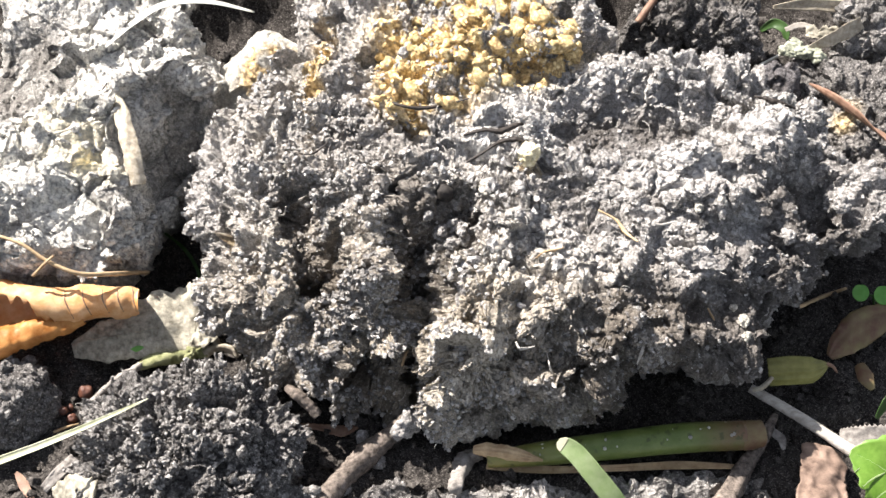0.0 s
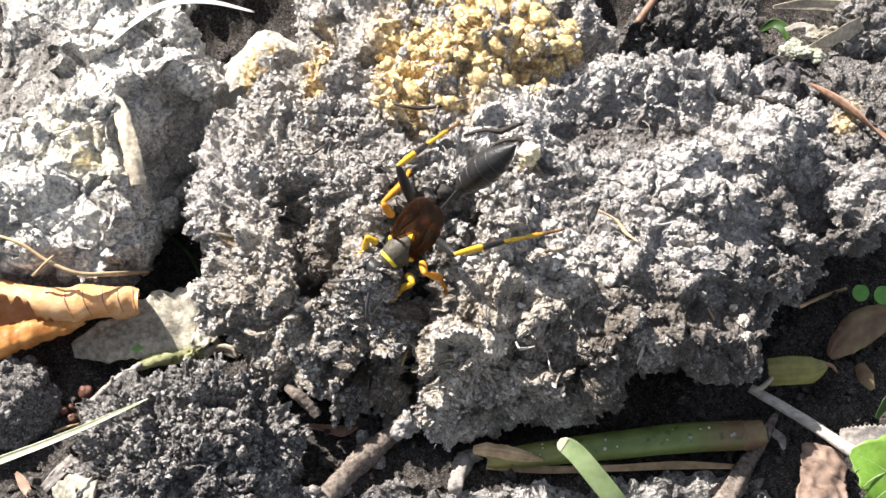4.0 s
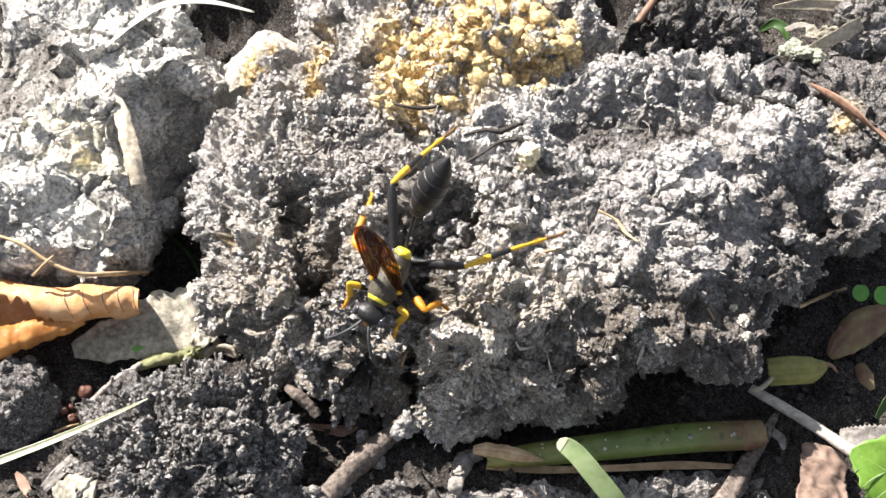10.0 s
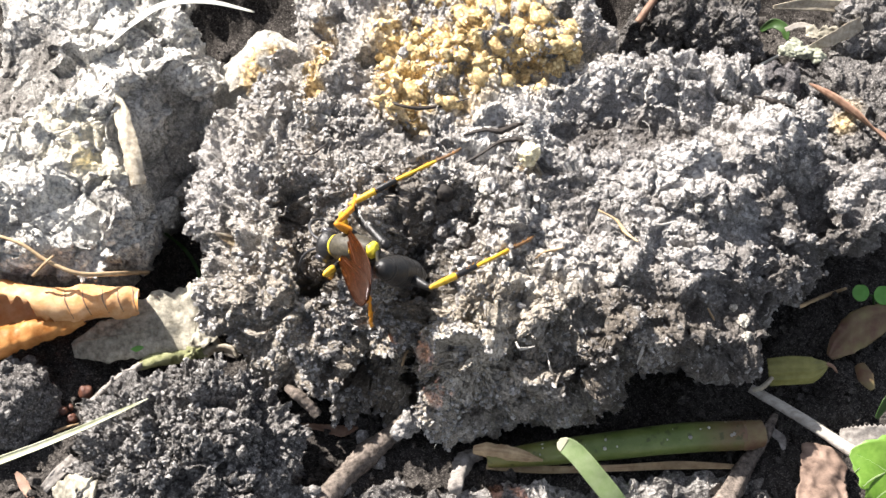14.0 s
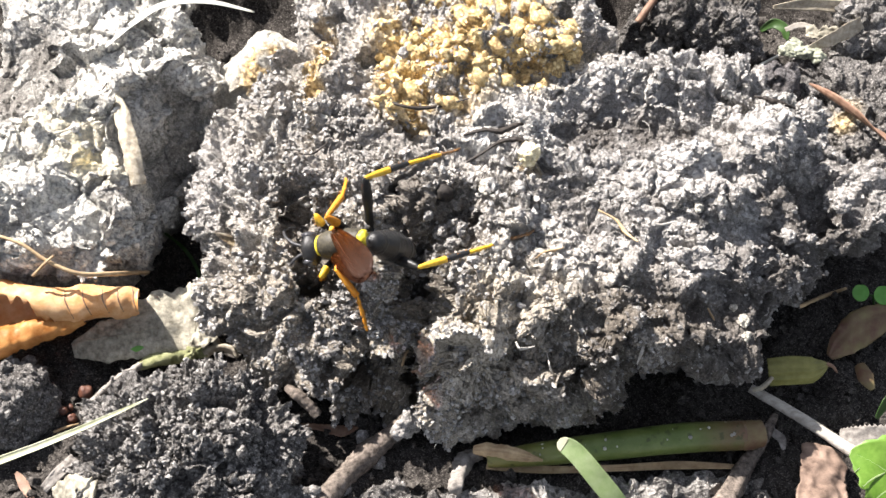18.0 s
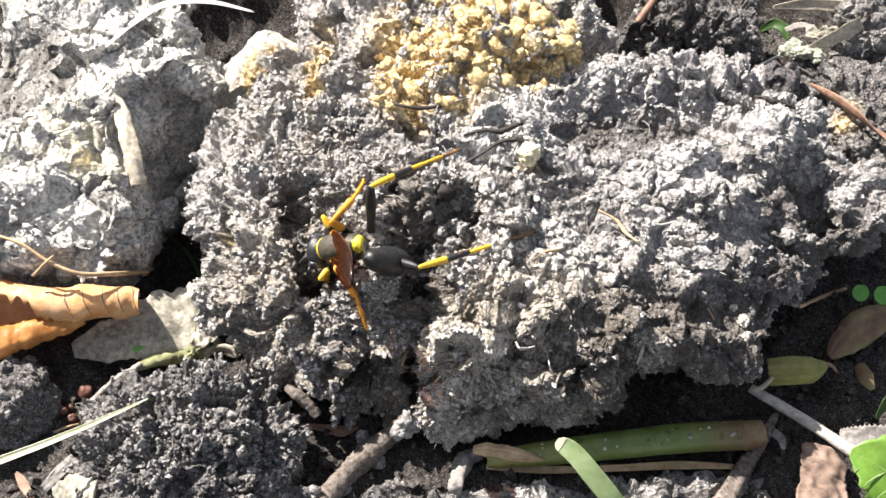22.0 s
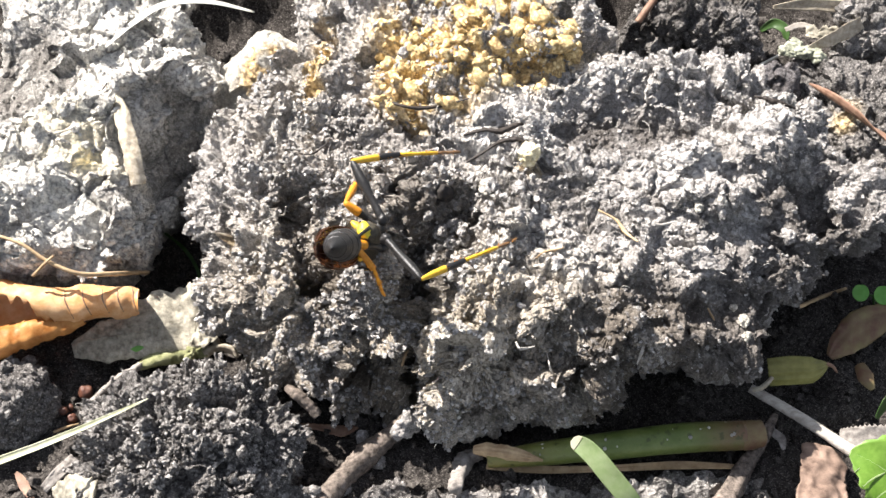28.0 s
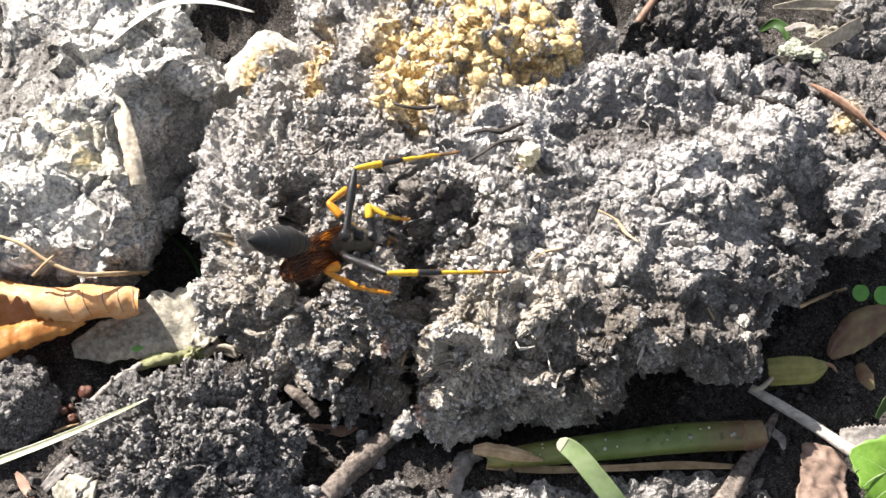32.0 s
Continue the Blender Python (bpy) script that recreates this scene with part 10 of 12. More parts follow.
    walk(d["femur", "hind", "right"], [(0, at(-3, -1.2, -1.9, 0, -55.4, -97.5)), (0.3, at(-3, -1.2, -1.9, -1.7, -53.4, -95.4)), (0.5, at(-3, -1.2, -1.9, -0.2, -55.2, -97.3)), (0.6, at(-3, -1.2, -1.9, -49.7, -73, -43.5)), (0.7, at(-3, -1.2, -1.9, -50.2, -71.5, -43)), (0.8, at(-3, -1.2, -1.9, -50.5, -70.6, -42.7)), (0.9, at(-3, -1.2, -1.9, -50, -72.2, -43.3)), (1, at(-3, -1.2, -1.9, -50.1, -71.9, -43.2)), (1.1, at(-3, -1.2, -1.9, -49.6, -73.4, -43.7)), (1.2, at(-3, -1.2, -1.9, -49.3, -74.1, -44)), (1.3, at(-3, -1.2, -1.9, -49.1, -74.7, -44.2)), (1.35, at(-3, -1.2, -1.9, 38.4, -45.3, -138)), (1.4, at(-3, -1.2, -1.9, 44.8, 0.3, -153.3)), (1.5, at(-3, -1.2, -1.9, 37.9, 43.5, -170.3)), (1.6, at(-3, -1.2, -1.9, 45.1, 57, -160.9)), (1.8, at(-3, -1.2, -1.9, 51.9, 34.9, -151.8)), (2, at(-3, -1.2, -1.9, 56.9, 18.8, -140.7)), (2.5, at(-3, -1.2, -1.9, 51.4, -33.2, -102.3)), (3, at(-3, -1.2, -1.9, 53.6, -44, -105.9)), (3.5, at(-3, -1.2, -1.9, 59.6, -36.1, -115.1)), (4.5, at(-3, -1.2, -1.9, 56.1, -41.4, -109.6)), (5.5, at(-3, -1.2, -1.9, 55.5, -20, -108.4)), (5.8, at(-3, -1.2, -1.9, 48.1, -43.1, -94.7)), (6, at(-3, -1.2, -1.9, 60.2, -31, -114.4)), (6.2, at(-3, -1.2, -1.9, 91.5, -38.4, -166.8)), (6.5, at(-3, -1.2, -1.9, 68.2, -31.3, -127.1)), (7, at(-3, -1.2, -1.9, 43.9, -54.6, -92.8)), (7.5, at(-3, -1.2, -1.9, 58.5, -68.7, -109.3)), (8, at(-3, -1.2, -1.9, 61.6, -69, -112.5)), (8.5, at(-3, -1.2, -1.9, 63.6, -57, -114.8)), (9, at(-3, -1.2, -1.9, 64.7, -46.8, -116.2)), (9.5, at(-3, -1.2, -1.9, 71.9, -39.6, -126.7)), (10, at(-3, -1.2, -1.9, 82, -10.5, -149.5)), (10.5, at(-3, -1.2, -1.9, 79.1, 2.9, -108.3)), (11, at(-3, -1.2, -1.9, 89.3, 26.5, -70.2)), (11.5, at(-3, -1.2, -1.9, 81.5, 37.5, -84.9)), (12, at(-3, -1.2, -1.9, 68.5, 35.5, -106.5)), (12.5, at(-3, -1.2, -1.9, 94.1, 20.7, -55.5)), (13, at(-3, -1.2, -1.9, 96.4, -10, -32)), (13.5, at(-3, -1.2, -1.9, 96.7, -8.2, -34)), (14, at(-3, -1.2, -1.9, 96.6, -1.7, -32.6)), (14.5, at(-3, -1.2, -1.9, 95.8, 11.5, -41.2)), (15, at(-3, -1.2, -1.9, 97.7, -19.8, -66)), (15.5, at(-3, -1.2, -1.9, 118.5, -46.1, -102.3)), (16.5, at(-3, -1.2, -1.9, 124, -43.1, -110.1)), (17, at(-3, -1.2, -1.9, 122.3, -45.8, -107.6)), (17.5, at(-3, -1.2, -1.9, 126.4, -45, -113.4)), (18, at(-3, -1.2, -1.9, 131.7, -41, -121.1)), (18.5, at(-3, -1.2, -1.9, 134.8, -38.5, -126.1)), (19, at(-3, -1.2, -1.9, 140.8, -39.7, -135.6)), (19.5, at(-3, -1.2, -1.9, 142.8, -39.9, -138.6)), (20, at(-3, -1.2, -1.9, 140.4, -46.3, -135.1)), (20.5, at(-3, -1.2, -1.9, 145.8, -30.4, -143.8)), (21, at(-3, -1.2, -1.9, 148.2, -9.1, -150.6)), (21.5, at(-3, -1.2, -1.9, 144.3, -26.7, -138.2)), (22, at(-3, -1.2, -1.9, 141.4, -35.3, -132.5)), (22.5, at(-3, -1.2, -1.9, 148.3, -21.7, -146.9)), (23, at(-3, -1.2, -1.9, 145.2, -21.7, -138.5)), (23.5, at(-3, -1.2, -1.9, 147.8, -10.5, -147.9)), (24, at(-3, -1.2, -1.9, 148.7, 0.4, -158.1)), (24.5, at(-3, -1.2, -1.9, 140, -34.9, -130.4)), (25, at(-3, -1.2, -1.9, 125.2, -43.1, -107.2)), (25.5, at(-3, -1.2, -1.9, 125.2, -32.2, -107.3)), (26.5, at(-3, -1.2, -1.9, 121.8, -22.9, -100)), (27.5, at(-3, -1.2, -1.9, 120.5, -19.5, -96.3)), (28, at(-3, -1.2, -1.9, 120.5, -20, -96.2)), (28.5, at(-3, -1.2, -1.9, 110.6, -19.6, -67.7)), (29, at(-3, -1.2, -1.9, 107.7, -28.7, -60.5)), (29.5, at(-3, -1.2, -1.9, 111.1, -19.3, -68.8)), (30, at(-3, -1.2, -1.9, 115.7, -9.2, -87.6)), (30.5, at(-3, -1.2, -1.9, 115.2, -9.6, -84.3)), (31, at(-3, -1.2, -1.9, 115.9, -7.1, -89.2)), (31.5, at(-3, -1.2, -1.9, 114.5, -7.9, -78.4)), (32, at(-3, -1.2, -1.9, 113.9, -14.8, -75.5))])
    walk(d["tibia", "hind", "right"], [(0, at(-3.63, -5.99, 5.09, 0, 49.1, 171.8)), (0.3, at(-3.47, -6.25, 4.92, -0.9, 48.2, 170.6)), (0.5, at(-3.62, -6.01, 5.08, -0.1, 49, 171.7)), (0.6, at(-1.2, -2.91, 6.23, 32.4, 44.6, -144.7)), (0.7, at(-1.03, -3.04, 6.16, 31.7, 44.2, -145.7)), (0.8, at(-0.92, -3.12, 6.12, 31.3, 44, -146.3)), (0.9, at(-1.11, -2.98, 6.19, 32.1, 44.4, -145.2)), (1, at(-1.07, -3.01, 6.18, 31.9, 44.3, -145.4)), (1.1, at(-1.24, -2.88, 6.25, 32.6, 44.7, -144.4)), (1.2, at(-1.33, -2.81, 6.28, 33, 44.8, -143.9)), (1.3, at(-1.39, -2.76, 6.3, 33.3, 44.9, -143.5)), (1.4, at(-10.59, -5.02, -1.95, -3.6, 72.7, 175)), (1.5, at(-9.08, -2.24, -7.75, 4.7, 53.8, -175.8)), (1.6, at(-7.37, -2.71, -9.03, 4.8, 65.3, -175.7)), (1.8, at(-9.14, -4.5, -6.76, 19.6, 44.7, -157.9)), (2, at(-9.22, -6.3, -4.64, 25.8, 27.7, -147.5)), (2.5, at(-4.51, -8.15, 2.76, 58.6, 64.8, -105.3)), (3, at(-4.67, -7.09, 4, -7.8, 46.1, 178.5)), (3.5, at(-5.92, -7.42, 3.1, -7.2, 48.2, 179.2)), (4.5, at(-5.14, -7.21, 3.72, 2.5, 49.6, -167.9)), (5.5, at(-5.53, -8.78, 1.01, 89, 63, -71.2)), (5.8, at(-3.51, -7.38, 3.91, 80.1, 52.9, -81.6)), (6, at(-6.01, -7.84, 2.47, 80.4, 64.1, -81.3)), (6.2, at(-9.49, -2.72, 3.38, 13, 49.6, -157.9)), (6.5, at(-7.38, -6.99, 2.52, 6.7, 71.9, -165)), (7, at(-3.24, -6.11, 5.03, 17.1, 46.4, -153.2)), (7.5, at(-4.02, -4.11, 6.02, 76.9, 51.6, -78.7)), (8, at(-4.17, -4.02, 6.03, 81, 48.8, -73.4)), (8.5, at(-4.94, -5.4, 5.23, 56.1, 65.9, -102.4)), (9, at(-5.57, -6.42, 4.29, -10, 50.4, -176.8)), (9.5, at(-6.91, -6.46, 3.51, -15.2, 47.8, 176.3)), (10, at(-10.2, -5.44, -0.34, -21.5, 43.9, 167.6)), (10.5, at(-5.66, -9.26, -2.33, -6.8, 68.9, -175.3)), (11, at(-0.42, -8.36, -5.69, -18.3, 60.7, 172.1)), (11.5, at(-2.4, -7.92, -7.08, -22.1, 34.9, 167.1)), (12, at(-4.96, -7.84, -6.83, -23.6, 9.1, 163.1)), (12.5, at(1.5, -7.75, -4.91, -12.8, 36.3, -170.1)), (13, at(4.1, -5.63, -0.42, 17.5, 31.8, -118.5)), (13.5, at(3.97, -5.91, -0.68, 14.5, 38.4, -123.8)), (14, at(4.16, -5.77, -1.65, 10.8, 31.3, -130.3)), (14.5, at(3.27, -6.69, -3.59, 2.9, 22.2, -147.6)), (15.5, at(-4.25, -6.95, 4.23, 12, 52.5, -133.1)), (16.5, at(-5.13, -7.03, 3.91, 8.4, 52.1, -137.7)), (17, at(-4.8, -6.85, 4.19, 2.7, 48.7, -145.1)), (17.5, at(-5.39, -6.72, 4.11, 1, 54, -147.3)), (18, at(-6.32, -6.69, 3.68, 4.5, 62.3, -143.2)), (18.5, at(-6.92, -6.58, 3.39, -14.6, 62.3, -164.7)), (19, at(-7.67, -5.78, 3.53, -27.6, 61, -179.4)), (19.5, at(-7.89, -5.51, 3.56, -2, 66.3, -151)), (20, at(-7.16, -5.34, 4.25, 18.4, 60.2, -128.3)), (20.5, at(-8.92, -5.53, 2.4, 22.5, 74.2, -123.9)), (21, at(-10.31, -5.32, -0.56, 119.5, 85.3, -26.2)), (21.5, at(-8.66, -6.27, 1.92, 44.2, 73.5, -102.2)), (22, at(-7.69, -6.31, 3.01, 40.8, 64.3, -105.7)), (22.5, at(-9.61, -5.52, 1.25, 21.8, 81.5, -125.4)), (23, at(-8.92, -6.43, 1.25, 64.2, 73.5, -82.2)), (23.5, at(-10.08, -5.65, -0.35, 101.1, 80.4, -44.5)), (24, at(-10.89, -4.37, -1.96, 161.8, 78.2, 17.1)), (24.5, at(-7.52, -6.5, 2.97, 54.2, 67, -92.8)), (25, at(-4.84, -7.12, 3.91, 34.8, 61.4, -114.2)), (25.5, at(-5.14, -8.07, 2.63, 31.6, 70.7, -117.7)), (26.5, at(-4.36, -8.91, 1.41, 46.7, 79.9, -102.2)), (27.5, at(-3.87, -9.16, 0.94, 109, 71.6, -38.4)), (28, at(-3.87, -9.14, 1.01, 113.9, 70.3, -33.2)), (28.5, at(0.04, -8.61, 0.95, 123.4, 44.8, -22.2)), (29, at(0.67, -7.69, 2.18, 124.8, 26.8, -19.8)), (29.5, at(-0.1, -8.68, 0.91, 125.6, 36, -18.3)), (30, at(-2.64, -9.58, -0.54, 128.6, 40.2, -13.4)), (30.5, at(-2.17, -9.54, -0.48, 130.1, 34.2, -10.9)), (31, at(-2.89, -9.63, -0.85, 131.5, 29, -8.3)), (31.5, at(-1.31, -9.45, -0.74, 130.1, 23.6, -11.5)), (32, at(-0.94, -9.16, 0.27, 130, 13.2, -11.8))])
    walk(v["body"], [(0, at(175, 40, 5, -26.6, 0, 180)), (5.3, at(175, 40, 5, -26.6, 0, 180)), (5.6, at(90.19, 11.02, 40, -36.4, 43.5, 135.5)), (5.8, at(61.41, 10.51, 31.73, -33.5, 26.9, 161.9)), (5.9, at(51.47, 11.58, 25.78, -29.9, 18.7, 175.6)), (6, at(50.05, 10.73, 23.59, -31.2, 21.7, 169.3)), (6.1, at(47.22, 8.28, 24.5, -34, 33.9, -178.4)), (6.2, at(44.23, 3.63, 22.99, -28.5, 38.1, -155.1)), (6.3, at(42.55, -1.76, 23.57, -26.4, 41, -147.4)), (6.4, at(41.12, -4.82, 24.55, -33.5, 47.7, -158.5)), (6.5, at(39.19, -2.65, 25.61, -31.5, 24.8, 176.6)), (6.6, at(33.93, -5.77, 25.17, -29.6, 30.4, -165.3)), (6.7, at(27.44, -12.14, 23.93, -22.1, 32.9, -141)), (6.8, at(27.39, -14.62, 21.74, -23.3, 48.4, -140.9)), (6.9, at(31.21, -18.45, 17.5, -35.5, 49.1, -117.2)), (7, at(32.87, -20.41, 16.66, -26.4, 49.2, -102.6)), (7.1, at(38.3, -23.56, 10.31, -39.7, 50.1, -123.7)), (7.3, at(40.2, -27.85, 9.09, 0.6, 49.7, -81)), (7.5, at(42.02, -30.42, 8.08, 2.3, 49, -78.6)), (7.7, at(43.99, -35.18, 8.27, 9.3, 58.1, -69)), (7.8, at(47.27, -36.15, 8.18, 6.8, 54, -72.3)), (7.9, at(46.71, -42.52, 7.23, 0.3, 56.8, -89.4)), (8, at(44.75, -46.23, 7.23, -13.8, 55.6, -117.2)), (8.2, at(41.36, -47.22, 9.26, -18.8, 55.8, -127.3)), (8.35, at(37.86, -47.46, 14, -28.6, 42.5, -159)), (8.5, at(12.35, -38.98, 26, -32.6, 40.4, -176.8)), (8.65, at(-20.13, -53.17, 34, -31.2, 34.3, 179.9)), (8.9, at(-70.6, -73.84, 45, -29.6, 29.9, -177.4)), (9.6, at(-150, -60, 5, -26.1, 0, -168.7)), (32, at(-150, -60, 5, -26.1, 0, -168.7))])
    walk(v["head"], [(0, at(3.75, 0, 0.1, 0, -12, 6)), (32, at(3.75, 0, 0.1, 0, -12, 6))])
    walk(v["petiole"], [(0, at(-3.75, 0, 0.1, 0, -8.7, 180)), (5.3, at(-3.75, 0, 0.1, 0, -8.7, 180)), (5.6, at(-3.75, 0, 0.1, 0, -8.7, 180)), (5.8, at(-3.75, 0, 0.1, 0, -8.7, 180)), (5.9, at(-3.75, 0, 0.1, 0, -8.7, 180)), (6, at(-3.75, 0, 0.1, -1.3, 43.5, 176)), (6.1, at(-3.75, 0, 0.1, 11.4, 64.5, -168.6)), (6.2, at(-3.75, 0, 0.1, 0, 55.7, 178.3)), (6.3, at(-3.75, 0, 0.1, -1.9, 56, 176)), (6.4, at(-3.75, 0, 0.1, -7.7, 74.3, 169.8)), (6.5, at(-3.75, 0, 0.1, 16.8, 54.5, -163.6)), (6.6, at(-3.75, 0, 0.1, 8.1, 54.6, -174.2)), (6.7, at(-3.75, 0, 0.1, -2.5, 54.6, 172.7)), (6.8, at(-3.75, 0, 0.1, -1.4, 56.5, 174)), (6.85, at(-3.75, 0, 0.1, 7.3, 19.6, -172.6)), (6.9, at(-3.75, 0, 0.1, 7.4, -18, -164.9)), (7, at(-3.75, 0, 0.1, 8.5, 12.4, 173.1)), (7.1, at(-3.75, 0, 0.1, 3.6, -29.7, -157.4)), (7.3, at(-3.75, 0, 0.1, 12.1, -31.3, -173.8)), (7.5, at(-3.75, 0, 0.1, 12.3, -35.2, -174.3)), (7.7, at(-3.75, 0, 0.1, 12.4, -30.2, -174.5)), (7.8, at(-3.75, 0, 0.1, 13.4, -30.6, -176.5)), (7.9, at(-3.75, 0, 0.1, 14.6, -8.7, 180)), (8, at(-3.75, 0, 0.1, 14.6, -8.7, 180)), (8.2, at(-3.75, 0, 0.1, 14.6, -8.7, 180)), (8.35, at(-3.75, 0, 0.1, 14.6, -8.7, 180)), (8.5, at(-3.75, 0, 0.1, 14.6, -8.7, 180)), (8.65, at(-3.75, 0, 0.1, 14.6, -8.7, 180)), (8.9, at(-3.75, 0, 0.1, 14.6, -8.7, 180)), (9.6, at(-3.75, 0, 0.1, 14.6, -8.7, 180)), (32, at(-3.75, 0, 0.1, 14.6, -8.7, 180))])
    walk(v["gaster"], [(0, at(-9.6, 0, 1, 0, 4.2, -180)), (5.3, at(-9.6, 0, 1, 0, 4.2, -180)), (5.6, at(-9.6, 0, 1, 0, 4.2, -180)), (5.8, at(-9.6, 0, 1, 0, 4.2, -180)), (5.9, at(-9.6, 0, 1, 0, 4.2, -180)), (6, at(-8.09, 0.31, -4.03, -7.9, 32, 155.6)), (6.1, at(-6.29, -0.51, -5.31, 6.7, 47.2, 178.1)), (6.2, at(-7.13, 0.1, -4.86, 2.7, 41.6, 172.5)), (6.3, at(-7.1, 0.23, -4.87, 8.8, 35.4, -177.8)), (6.4, at(-5.34, 0.29, -5.68, 8.1, 50, -178.9)), (6.5, at(-7.1, -0.98, -4.78, 22.3, 41.3, -159.1)), (6.6, at(-7.21, -0.35, -4.79, 9.2, 42.3, -178.7)), (6.7, at(-7.2, 0.44, -4.79, 3.1, 38, 171.9)), (6.8, at(-7.04, 0.34, -4.9, 5.6, 46.8, 175.6)), (6.9, at(-9.26, -1.49, 1.95, 15.3, -7.6, -158.9)), (7, at(-9.57, 0.71, -1.19, 14.2, -21.2, -154.3)), (7.1, at(-8.56, -2.01, 3.07, 10.2, -12.6, -140.6)), (7.3, at(-8.85, -0.55, 3.22, 21.7, -37, -167)), (7.5, at(-8.63, -0.49, 3.56, 27.1, -40.9, -175.7)), (7.7, at(-8.91, -0.49, 3.12, 30.7, -21.2, 177.6)), (7.8, at(-8.9, -0.32, 3.16, 27, -29.3, -173.8)), (7.9, at(-9.6, 0, 1, 28.4, 4.2, -180)), (8, at(-9.6, 0, 1, 28.4, 4.2, -180)), (8.2, at(-9.6, 0, 1, 28.4, 4.2, -180)), (8.35, at(-9.6, 0, 1, 28.4, 4.2, -180)), (8.5, at(-9.6, 0, 1, 28.4, 4.2, -180)), (8.65, at(-9.6, 0, 1, 28.4, 4.2, -180)), (8.9, at(-9.6, 0, 1, 28.4, 4.2, -180)), (9.6, at(-9.6, 0, 1, 28.4, 4.2, -180)), (32, at(-9.6, 0, 1, 28.4, 4.2, -180))])
    walk(v["wing", "left"], [(0, at(0.9, 1.5, 1.2, -179.6, -8.3, 177.3)), (5.3, at(0.9, 1.5, 1.2, -179.6, -8.3, 177.3)), (5.6, at(0.9, 1.5, 1.2, -179.6, -8.3, 177.3)), (5.8, at(0.9, 1.5, 1.2, -179.6, -8.3, 177.3)), (5.9, at(0.9, 1.5, 1.2, -179.6, -8.3, 177.3)), (6, at(0.9, 1.5, 1.2, -179.6, -12.1, 178.3)), (6.1, at(0.9, 1.5, 1.2, -177.3, -33.1, 175)), (6.2, at(0.9, 1.5, 1.2, 178.7, -22.8, -176.7)), (6.3, at(0.9, 1.5, 1.2, 179.6, -3.3, -173.4)), (6.4, at(0.9, 1.5, 1.2, -179.4, 15.6, -177.7)), (6.5, at(0.9, 1.5, 1.2, 179.4, -5.2, -172.9)), (6.6, at(0.9, 1.5, 1.2, 179.8, -6.9, -177.9)), (6.7, at(0.9, 1.5, 1.2, 179.8, 3.4, 177.1)), (6.8, at(0.9, 1.5, 1.2, -179.1, 13.8, -176.3)), (6.9, at(0.9, 1.5, 1.2, 172.4, -23.8, -161.6)), (7, at(0.9, 1.5, 1.2, 174.9, -29.9, -169.9)), (7.1, at(0.9, 1.5, 1.2, 162.1, -31, -147.9)), (7.3, at(0.9, 1.5, 1.2, 170.8, -39.7, -165.7)), (7.5, at(0.9, 1.5, 1.2, 166.4, -35.4, -157.4)), (7.7, at(0.9, 1.5, 1.2, -179.8, 3.8, -176.8)), (7.8, at(0.9, 1.5, 1.2, -179.9, 9, -179.2)), (7.9, at(0.9, 1.5, 1.2, -179.6, -8.3, 177.3)), (8, at(0.9, 1.5, 1.2, -179.6, -8.3, 177.3)), (8.2, at(0.9, 1.5, 1.2, -179.6, -8.3, 177.3)), (8.35, at(0.9, 1.5, 1.2, -179.6, -8.3, 177.3)), (8.5, at(0.9, 1.5, 1.2, -179.6, -8.3, 177.3)), (8.65, at(0.9, 1.5, 1.2, -179.6, -8.3, 177.3)), (8.9, at(0.9, 1.5, 1.2, -179.6, -8.3, 177.3)), (9.6, at(0.9, 1.5, 1.2, -179.6, -8.3, 177.3)), (32, at(0.9, 1.5, 1.2, -179.6, -8.3, 177.3))])
